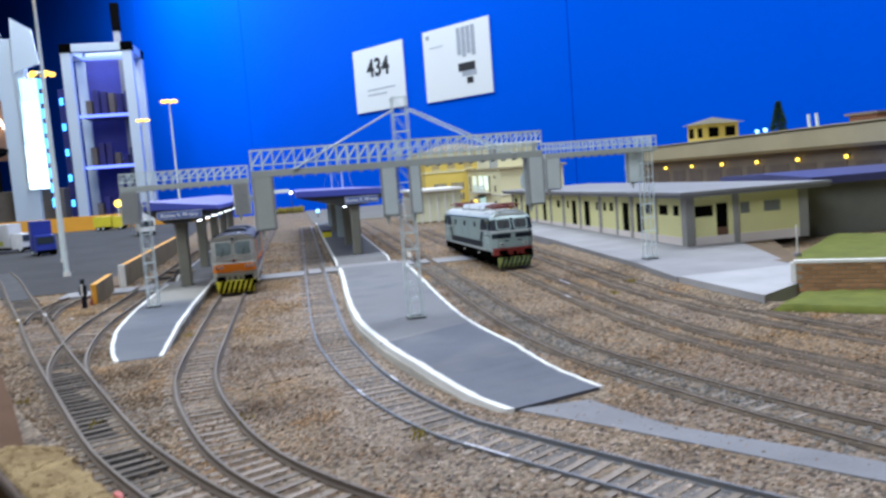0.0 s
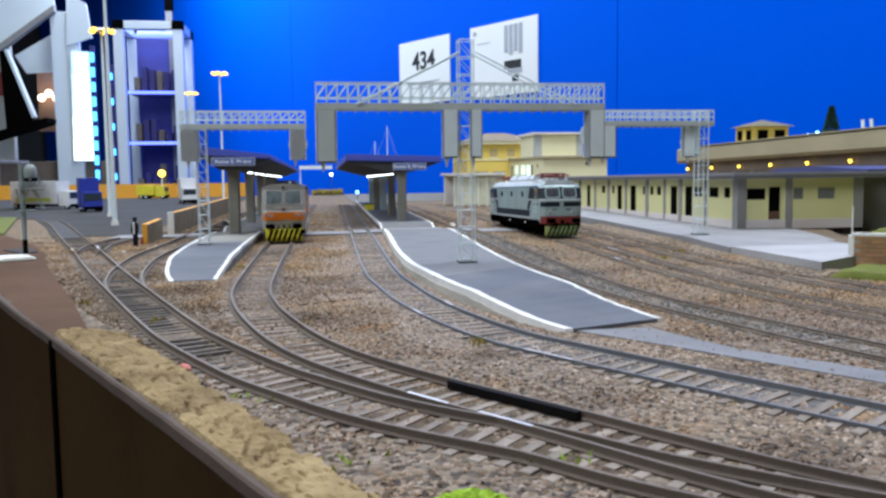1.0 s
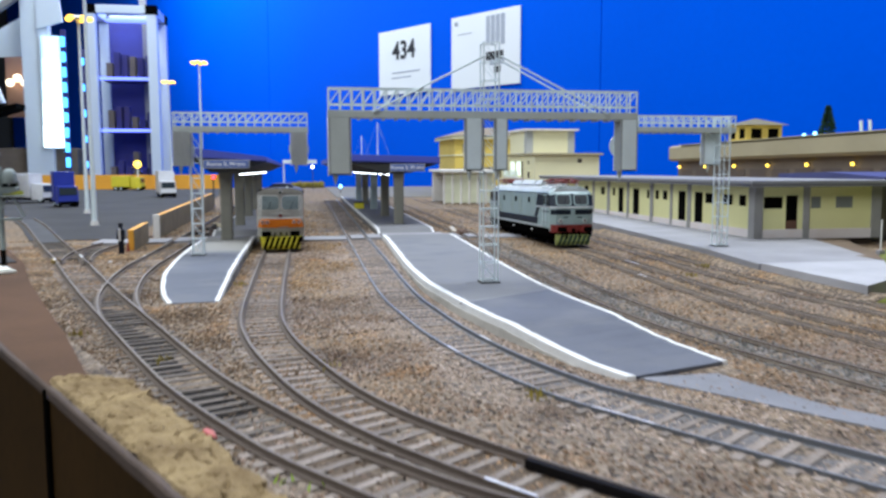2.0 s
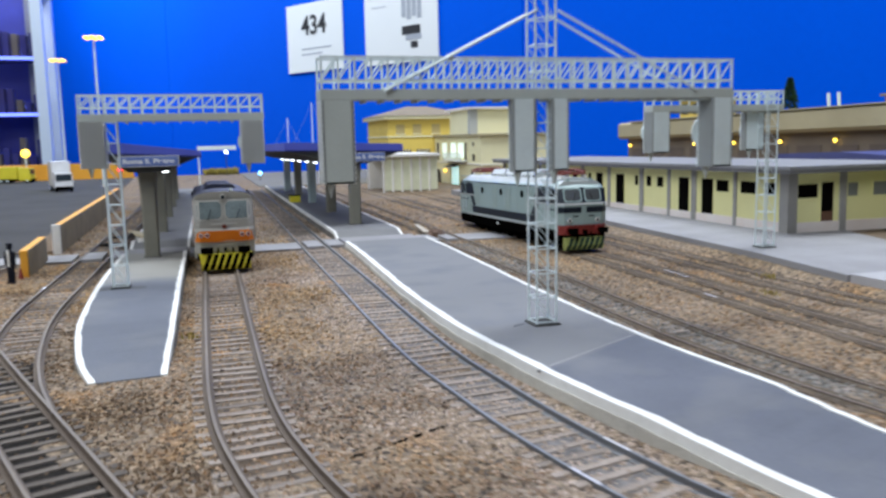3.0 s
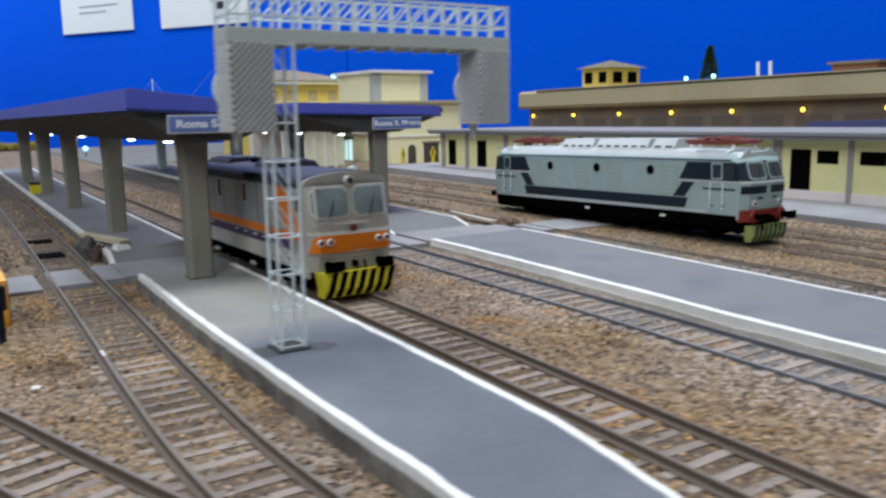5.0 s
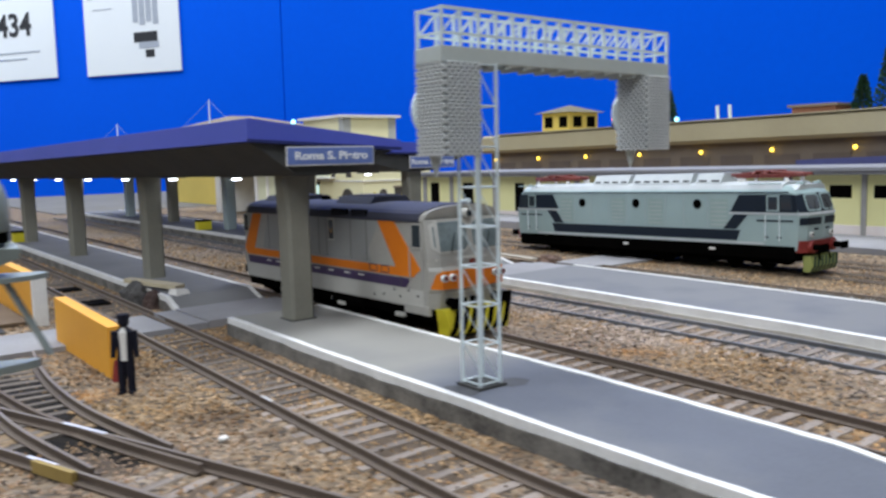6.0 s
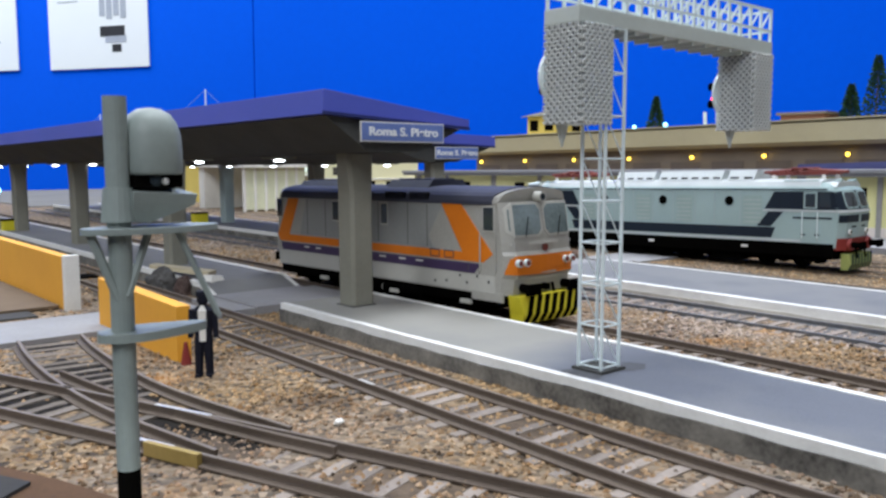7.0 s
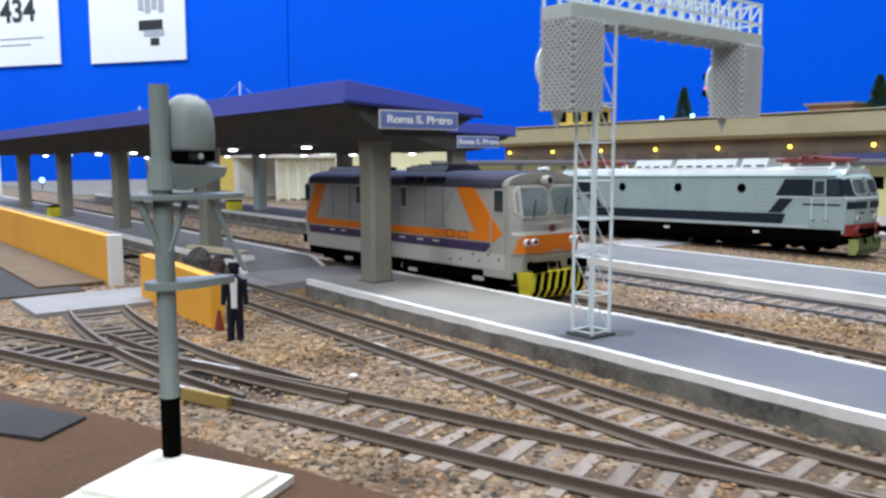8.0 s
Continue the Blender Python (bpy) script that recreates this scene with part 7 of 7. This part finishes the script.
# ---- exhibition furniture behind the layout ----
cx0, cx1, cy0, cy1 = -1010.0, -720.0, 4400.0, 4700.0
M_frame = mat("white_aluminium", (0.80, 0.88, 0.93), (0.70, 0.79, 0.85), 0.4, 0.0, scale=3, bump=0)
M_violet = mat("dark_violet_panel", (0.030, 0.040, 0.22), (0.05, 0.03, 0.12), 0.6, scale=6, bump=0)
M_shelf = glow("blue_lit_shelf_edge", (0.16, 0.22, 1.0), 2.4)
M_blueled = glow("blue_led_strip", (0.10, 0.50, 1.0), 3.2)
dc = thing("display_cabinet", ((cx0 + cx1) / 2, cy0, -1000), "tall glazed display cabinet with white frame and blue lit shelves", "cabinet")
for x in (cx0, cx1):
    for y in (cy0, cy1):
        pst = part("post", box(B(), x - 24, x + 24, y - 24, y + 24, -1000, 798, 3), M_frame, dc, "white upright")
        part("corner_block", box(B(), x - 27, x + 27, y - 27, y + 27, 798, 842, 3), M_black, pst, "black corner block")
for y in (cy0, cy1):
    part("rail", box(B(), cx0 + 28, cx1 - 28, y - 20, y + 20, 800, 840, 3), M_frame, dc)
for x in (cx0, cx1):
    part("rail", box(B(), x - 20, x + 20, cy0 + 28, cy1 - 28, 800, 840, 3), M_frame, dc)
rz = random.Random(12)
for z in (224, 482, -30, -300):
    shf = part("shelf", box(B(), cx0 + 26, cx1 - 26, cy0 + 30, cy1 - 30, z, z + 12, 1), M_violet, dc, "dark glass shelf")
    part("light_strip", box(B(), cx0 + 26, cx1 - 26, cy0 + 22, cy0 + 29, z - 3, z + 12), M_shelf, shf, "blue glowing shelf edge")
    part("light_strip", box(B(), cx0 + 40, cx1 - 60, cy1 - 34, cy1 - 26, z + 44, z + 58), M_shelf, shf, "blue glowing shelf edge")
    for k in range(6):
        h = rz.uniform(50, 150)
        part("model", box(B(), cx0 + 44 + k * 38, cx0 + 72 + k * 38, cy0 + 90, cy0 + 150, z + 12, z + 12 + h, 4), M_violet if k % 3 else M_brown, shf, "dark scale model")
part("back", box(B(), cx0 + 26, cx1 - 26, cy1 - 20, cy1 - 10, -1000, 798), mat("blue_violet_back", (0.07, 0.085, 0.42), (0.06, 0.05, 0.22), 0.7, scale=5, bump=0), dc, "dark violet back panel")
# unseen glowing box, added to brighten the cabinet's top compartment
part("top_lamp", box(B(), cx0 + 40, cx1 - 40, cy0 + 120, cy0 + 180, 786, 797), M_shelf, dc, "unseen blue glow strip added under the cabinet top")
part("inner_post", box(B(), cx1 - 90, cx1 - 62, cy1 - 60, cy1 - 40, -1000, 798), M_pilaster, dc, "grey inner upright")
sp = thing("stand_post", (-830, 4800, -1000), "tall grey post with a dark head behind the display cabinet", "post")
part("shaft", box(B(), -848, -812, 4790, 4820, -1000, 970, 3), M_pilaster, sp)
part("head", box(B(), -852, -808, 4786, 4824, 970, 1120, 4), M_black, sp, "dark head")
st = thing("exhibition_stand", (-1400, 4400, -1000), "white exhibition stand with slanting frames and a cyan light panel", "stand")
part("pillar", box(B(), -1348, -1222, 4440, 4500, -1000, 890, 4), M_frame, st, "white upright pillar")
part("upper_panel", prism(B(), [(-1272, 719), (-1150, 760), (-1170, 930), (-1262, 990)], "y", 4430, 4450), M_frame, st, "white tilted panel")
lpan = part("light_panel", box(B(), -1264, -1163, 4428, 4440, 139, 691, 3), M_frame, st, "light panel housing")
for k, (tint, power) in enumerate((((0.80, 0.97, 1.0), 2.6), ((0.78, 0.96, 1.0), 2.4), ((0.62, 0.90, 1.0), 1.9), ((0.55, 0.86, 1.0), 1.8), ((0.50, 0.84, 1.0), 1.6))):
    part("diffuser", box(B(), -1260 + 3 * k, -1167, 4420, 4428, 142 + 109 * k, 249 + 109 * k, 2), glow("light_diffuser", tint, power), lpan, "glowing cyan white diffuser")
led = part("light_column", box(B(), -1160, -1137, 4420, 4436, 30, 720, 2), M_violet, st, "column of blue lights")
for k in range(9):
    part("light", box(B(), -1158, -1139, 4412, 4420, 45 + 74 * k, 92 + 74 * k, 2), M_blueled, led, "blue light")
col = part("light_column", box(B(), -1100, -1072, 4520, 4540, -200, 640, 2), M_violet, st, "column of blue lights")
for k in range(5):
    part("light", box(B(), -1094, -1078, 4512, 4520, 40 + 130 * k, 74 + 130 * k, 2), M_blueled, col, "blue light")
part("roof_panel", prism(B(), [(-1900, 560), (-1577, 730), (-1330, 910), (-1345, 1320), (-1900, 1320)], "y", 4470, 4480), M_frame, st, "white sloping panel")
part("slanted_beam", prism(B(), [(-1800, 520), (-1577, 687), (-1315, 883), (-1315, 915), (-1577, 722), (-1800, 560)], "y", 4400, 4440), M_pilaster, st, "grey slanting beam")
part("inner_panel", prism(B(), [(-1551, 680), (-1350, 800), (-1350, 600), (-1500, 590)], "y", 4520, 4530), M_frame, st, "white inner panel")
part("black_fin", prism(B(), [(-1561, 269), (-1436, 353), (-1551, 687), (-1575, 680)], "y", 4380, 4420), M_black, st, "black triangular fin")
part("fin_edge", prism(B(), [(-1436, 353), (-1424, 360), (-1540, 692), (-1551, 687)], "y", 4376, 4420), M_frame, st, "white fin edge")
part("shelf", prism(B(), [(-1640, 240), (-1343, 330), (-1343, 352), (-1640, 268)], "y", 4300, 4480), M_black, st, "black shelf")
part("counter", box(B(), -1640, -1120, 4480, 4700, -1000, 140, 6), M_brown, st, "dark counter")
part("back_board", box(B(), -1476, -1340, 4600, 4620, 300, 605), mat("warm_red_brown_board", (0.36, 0.17, 0.11), (0.46, 0.30, 0.20), 0.8, scale=8), st, "red brown back board")
part("side_board", box(B(), -2100, -1590, 4560, 4600, -200, 1000), mat("pale_stand_wall", (0.55, 0.62, 0.60), (0.45, 0.40, 0.30), 0.8, scale=4), st, "pale side wall of the stand")
part("banner", box(B(), -1700, -1592, 4550, 4558, 480, 600), M_lred, st, "dark red banner")
for k in range(3):
    part("spot", ball(B(), (-1445 + 36 * k, 4560, 470 + 24 * (k % 2)), 20, 10), glow("warm_spot", (1.0, 0.85, 0.6), 3) if k == 0 else bpy.data.materials["warm_spot"], st, "warm spot lamp")

# ---- small loose things ----
def scrap(name, x, y, sx, sy, sz, turn, m, lab):
    bm = ball(B(), (0, 0, 0), 1.0, 9, 1.0)
    q = pose(0, 0, 0, 0, 0, turn)
    for v in bm.verts:
        w = v.co + Vector((noise.noise(v.co * 2.1), noise.noise(v.co * 1.7 + Vector((4, 0, 0))), 0)) * 0.35
        v.co = q @ Vector((w.x * sx, w.y * sy, w.z * sz)) + Vector((x, y, gz(y) + sz * 0.8))
    solo(name, bm, m, lab, "debris")


scrap("pebble", -145.3, 591, 1.5, 1.0, 0.7, 20, M_white, "small white pebble on the ballast")
scrap("offcut", -46, 236, 1.3, 4.2, 0.9, 28, mat("faded_red_plastic", (0.55, 0.10, 0.08), (0.42, 0.12, 0.10), 0.6), "small faded red plastic offcut beside the bank")
off = [(x + dy * 9.9, y - dx * 9.9, dx, dy) for x, y, dx, dy in LINES["siding"]]
part("rail_cover", sweep(B(), [q for q in off if 586 < q[1] < 601], [(-0.6, 0), (0.6, 0), (0.6, 2.6), (-0.6, 2.6)], lambda x, y: gz(y) + 0.3), mat("mustard_wood", (0.40, 0.29, 0.08), (0.26, 0.18, 0.06), 0.8), TRACK_OBS["siding"], "mustard yellow wooden strip")
solo("joint", slab(B(), [(47.5, 374.6), (100.5, 405.5), (100.2, 406.2), (47.2, 375.3)], 5.9, 6.46, gz), M_pale, "pale joint across the platform", kind="structure")
for k0, k1 in ((0, 3), (4, 6), (7, 11), (12, 14), (15, 19)):
    crev = [(-16 + 1.55 * k + 1.2 * noise.noise((k * 0.9, 0, 0)), 342.5 + 0.75 * k + 1.6 * noise.noise((k * 0.7, 5, 0))) for k in np.arange(k0, k1, 0.5)]
    solo("joint", ribbon(B(), crev, [(x + 0.2, y - 0.35 - 0.9 * abs(noise.noise((x * 0.7, y, 2)))) for x, y in crev], -0.5, 0.45), M_soot, "dark ragged crevice where two boards of the ground meet", kind="structure")
stain = mat("oily_smudge", (0.045, 0.046, 0.05), (0.09, 0.092, 0.10), 0.8, scale=60)
for cx, cy, rx, ry in ((-93, 569, 4.2, 5.5), (-79, 566, 5.0, 4.0), (66, 430, 5.0, 4.0), (81, 429, 5.5, 4.5)):
    bm = B()
    bm.faces.new([bm.verts.new((cx + rx * (1 + 0.35 * noise.noise((math.cos(a) * 2, math.sin(a) * 2, cx))) * math.cos(a), cy + ry * (1 + 0.35 * noise.noise((math.cos(a) * 2, math.sin(a) * 2, cy))) * math.sin(a), (6.26 if cx < 0 else 6.02 + gz(cy)))) for a in [k * 0.3142 for k in range(20)]])
    solo("trim", bm, stain, "dark oily smudge on the platform at the mast's foot", kind="structure")
solo("slab", slab(B(), [(-236, 622), (-214, 588), (-204, 596), (-222, 634)], 0.0, 1.6), M_road, "loose grey slab beside the margin", "slab")


def lump(cx, cy, z, rx, ry, h, seed):
    """A crumpled heap with an uneven outline."""
    bm = B()
    bmesh.ops.create_icosphere(bm, subdivisions=4, radius=1.0)
    for v in bm.verts:
        d = 1 + 0.30 * noise.noise(v.co * 1.7 + Vector((seed, 0, 0))) + 0.14 * noise.noise(v.co * 5.0 + Vector((0, seed, 0)))
        v.co = Vector((cx + rx * v.co.x * d, cy + ry * v.co.y * d, z + h * max(-0.15, v.co.z * d)))
    return bm


rb = thing("crumpled_card", (-97, 788, 2), "dark crumpled card with a pale plank lying on it", "debris")
M_heap = mat("dark_grey_crumpled_card", (0.105, 0.100, 0.095), (0.022, 0.020, 0.019), 0.9, scale=90, bump=0.8, fine=500)
part("body", lump(-98.5, 794, 1.0, 5.0, 14, 8.4, 3.0), M_heap, rb)
part("crumbled_end", lump(-96.0, 778, 1.0, 4.0, 6, 6.6, 7.0), mat("reddish_brown_crumble", (0.10, 0.062, 0.052), (0.03, 0.022, 0.02), 0.95, scale=120, bump=0.8), rb, "reddish brown crumbled end")
plank = loft(B(), [[(-100.0, 806, 8.6), (-96.0, 809, 8.6), (-96.0, 809, 10.4), (-100.0, 806, 10.4)], [(-87.5, 774, 7.2), (-81.5, 779, 7.2), (-81.5, 779, 9.0), (-87.5, 774, 9.0)]])
part("plank", plank, mat("pale_raw_wood", (0.62, 0.54, 0.36), (0.46, 0.40, 0.27), 0.85, scale=40, bump=0.3), rb, "pale raw wooden plank")
chip = loft(B(), [[(-91, 764, 5.9), (-84, 766, 5.9), (-84, 770, 5.9), (-92, 772, 5.9)], [(-90, 766, 8.6), (-84.5, 767, 8.0), (-84.5, 769.5, 8.0), (-91, 771, 8.6)]])
part("white_chunk", chip, M_white, rb, "broken white plaster chunk")
for y0_, y1_, xa_ in ((799, 813, -120.5), (852, 864, -119)):
    pit = B()
    box(pit, xa_, xa_ + 12.4, y0_, y1_, 0.2, 1.25, 0.4)
    part("pit", pit, M_black, TRACK_OBS["outer"], "black gap in the track bed")
solo("clod", lump(124, 750, 1.0, 6.5, 7.5, 4.6, 5.0), mat("brown_earth_clod", (0.17, 0.105, 0.075), (0.06, 0.040, 0.030), 0.97, scale=120, bump=0.9), "brown clod of earth lying between the rails", "debris")
bm = loft(B(), [[(123, 812, 2.2), (127, 815, 2.2), (127, 815, 3.4), (123, 812, 3.4)], [(116, 757, 2.2), (121, 756, 2.2), (121, 756, 3.4), (116, 757, 3.4)]])
solo("lath", bm, mat("bleached_lath", (0.50, 0.45, 0.36), (0.36, 0.32, 0.26), 0.85, scale=50), "bleached wooden lath lying between the rails", "debris")

# ---- grass tufts at the near edge ----
rr = random.Random(8)
bm = B()
for cx, cy, n in ((43, 143, 14), (-2, 150, 12), (-24, 200, 12)):
    for k in range(n):
        x, y = cx + rr.gauss(0, 4.5), cy + rr.gauss(0, 2.6)
        h = rr.uniform(2.0, 5.6) if cy < 125 else rr.uniform(1.0, 2.2)
        a = rr.uniform(0, 6.28)
        dx, dy = math.cos(a) * 0.5, math.sin(a) * 0.5
        lean = (rr.uniform(-1.5, 1.5), rr.uniform(-1.5, 1.5))
        bm.faces.new([bm.verts.new(p) for p in ((x - dx, y - dy, gz(y)), (x + dx, y + dy, gz(y)), (x + lean[0], y + lean[1], gz(y) + h))])
solo("grass_tufts", bm, mat("lime_flock_blades", (0.32, 0.46, 0.03), (0.20, 0.32, 0.02), 0.9, scale=300), "bright green flock tufts by the track", kind="stuff")

bm = B()
for cx, cy, n in ((-54.5, 482, 14), (-14, 300, 24), (47, 256, 40), (232, 505, 40), (70, 300, 16), (-110, 366, 20), (-70, 318, 18), (205, 470, 26)):
    for k in range(n):
        x, y = cx + rr.gauss(0, 1.6), cy + rr.gauss(0, 3.0)
        h, a = rr.uniform(0.8, 2.2), rr.uniform(0, 6.28)
        dx, dy = math.cos(a) * 0.45, math.sin(a) * 0.45
        bm.faces.new([bm.verts.new(p) for p in ((x - dx, y - dy, gz(y)), (x + dx, y + dy, gz(y)), (x + rr.uniform(-1, 1), y + rr.uniform(-1, 1), gz(y) + h + 0.6))])
solo("weeds", bm, mat("ochre_flock", (0.36, 0.27, 0.045), (0.24, 0.20, 0.03), 0.95, scale=300), "low ochre yellow flock weeds between the tracks", kind="stuff")

bm = B()
for k in range(150):
    a, q = rr.uniform(0, 6.28), math.sqrt(rr.random())
    x, y = 19 + 9.5 * q * math.cos(a), 120 + 3.4 * q * math.sin(a)
    res = bmesh.ops.create_icosphere(bm, subdivisions=1, radius=rr.uniform(0.8, 1.5))
    for v in res["verts"]:
        v.co += Vector((x + rr.uniform(-0.2, 0.2), y + rr.uniform(-0.2, 0.2), gz(y) + 3.6 * (1 - q * q) + rr.uniform(0, 1.2)))
solo("moss_clump", bm, mat("lime_moss", (0.36, 0.52, 0.03), (0.20, 0.34, 0.02), 0.95, scale=260, bump=1.0, fine=700), "clump of bright lime green moss beside the track", kind="stuff")

# ---- ballast stones ----


def stones(name, n, region, size, seed, avoid=True):
    """Many small angular stones strewn over a stretch of the ground, as one object."""
    rg = np.random.default_rng(seed)
    x0, x1, y0, y1 = region
    x = rg.uniform(x0, x1, n)
    y = rg.uniform(y0, y1, n)
    ex = np.array([edge_x(v) for v in np.linspace(y0, y1, 200)])
    ok = x > np.interp(y, np.linspace(y0, y1, 200), ex) + 24 + np.maximum(0, y - 290) * 0.02 - 60 * (y < 293)
    bi = np.array(BANK_IN[::-1], float)
    ok &= (y > 293) | (x > np.interp(y, bi[:, 1], bi[:, 0]) - 1.0)
    inside = np.zeros(n, bool)
    for L, R in ((PL, PR), (L2, R2), (FL, FR), ([(48, 752), (53, 1480)], [(99, 752), (106, 1480)]), (S1L[::-1], [(329.5, 468), (352, 540), (420, 760), (420, 1200)])):
        ly = np.array(sorted((p[1], p[0]) for p in L))
        ry = np.array(sorted((p[1], p[0]) for p in R))
        inside |= (y > ly[0, 0]) & (y < ly[-1, 0]) & (x > np.interp(y, ly[:, 0], ly[:, 1]) - 0.8) & (x < np.interp(y, ry[:, 0], ry[:, 1]) + 0.8)
    inside |= (y > 714) & (y < 753) & (x > -300) & (x < 176)
    inside |= (y > 762) & (x < -156) & (x > -238)
    inside |= (x > 246) & (y > 380)
    bed = np.zeros(n, bool)
    for ln_ in ("siding", "first", "branch", "second") if y0 < 400 else ("siding", "branch", "outer", "first", "second"):
        q = np.array([p[:2] for p in LINES[ln_][::3]])
        q = q[(q[:, 1] > y0 - 20) & (q[:, 1] < y1 + 20)]
        for c in range(0, len(q), 40):
            sub = q[c:c + 40]
            near = np.where((y > sub[:, 1].min() - 14) & (y < sub[:, 1].max() + 14) & (x > sub[:, 0].min() - 14) & (x < sub[:, 0].max() + 14))[0]
            if len(near):
                d = np.hypot(x[near, None] - sub[None, :, 0], y[near, None] - sub[None, :, 1]).min(1)
                bed[near[d < 8.3]] = True
    bed &= rg.random(n) < np.where((y > 612) & (x < -135), 0.95, np.where(y > 440, np.where(x < -75, 0.12, 0.25), np.where(x < -45, 0.92, np.where(x > 10, 0.2, 0.45))))
    bed |= (x > 138) & (y > 330) & (rg.random(n) < 0.6)
    ok &= ~inside & ~bed
    x, y = x[ok], y[ok]
    n = len(x)
    s = size * rg.uniform(0.55, 1.25, n)
    octa = np.array([(1, 0, 0), (-1, 0, 0), (0, 1, 0), (0, -1, 0), (0, 0, 1), (0, 0, -1)], float)
    v = octa[None] * s[:, None, None] * rg.uniform(0.55, 1.15, (n, 6, 3)) + rg.normal(0, 0.16, (n, 6, 3)) * s[:, None, None]
    a = rg.uniform(0, 6.283, n)
    c, sn = np.cos(a)[:, None], np.sin(a)[:, None]
    v = np.stack([v[..., 0] * c - v[..., 1] * sn, v[..., 0] * sn + v[..., 1] * c, v[..., 2] * 0.75], -1)
    z = -0.0138 * np.maximum(0, 560 - y) + s * rg.uniform(-0.25, 0.35, n)
    v += np.stack([x, y, z], -1)[:, None, :]
    q = np.array([p[:2] for p in LINES["second"][::4]])
    d2 = np.array([np.hypot(q[:, 0] - a_, q[:, 1] - b_).min() for a_, b_ in zip(x, y)])
    wav = 7 * np.sin(x * 0.11 + 1.3 * np.sin(y * 0.05)) + 5 * np.sin(y * 0.083 + x * 0.05) + rg.normal(0, 4, n)
    pale = d2 + wav < 24
    q = np.array([p[:2] for k_ in ("siding", "outer", "branch") for p in LINES[k_][::4]])
    d3 = np.array([np.hypot(q[:, 0] - a_, q[:, 1] - b_).min() for a_, b_ in zip(x, y)])
    q = np.array([p[:2] for p in LINES["third"][::4]])
    d4 = np.array([np.hypot(q[:, 0] - a_, q[:, 1] - b_).min() for a_, b_ in zip(x, y)])
    grey = ~pale & (d4 + 0.5 * wav < 13) & (y < 700)
    dusky = ~pale & (x < -38) & (d3 + 1.4 * wav < 34) & (y < np.where(x < -92, 500, 440) + 2.5 * wav)
    for m, pick, word in ((M_darkstone, dusky, "darkened brown model ballast stones round a turnout"), (M_greystone, grey, "grey dirty model ballast stones over a sunken track"), (M_stone, ~pale & ~dusky & ~grey, "loose brown and grey model ballast stones"), (M_palestone, pale, "fresh pale grey model ballast stones along a track")):
        k = int(pick.sum())
        if k:
            f = np.array([(0, 2, 4), (2, 1, 4), (1, 3, 4), (3, 0, 4), (2, 0, 5), (1, 2, 5), (3, 1, 5), (0, 3, 5)])
            faces = (f[None] + (np.arange(k) * 6)[:, None, None]).reshape(-1, 3)
            me = bpy.data.meshes.new(name)
            me.from_pydata((v[pick].reshape(-1, 3) * MM).tolist(), [], faces.tolist())
            me.materials.append(m)
            tagged(new(name, me), word, "ballast", kind="stuff")


stones("ballast", 30000, (-110, 300, 40, 240), 0.74, 1)
stones("ballast", 60000, (-200, 300, 240, 420), 0.72, 4)
stones("ballast", 84000, (-260, 300, 420, 760), 0.76, 2)
stones("ballast", 14000, (-160, 300, 752, 1150), 1.1, 3)

for n_, o_ in TRACK_OBS.items():
    lay_sleepers(n_, o_)
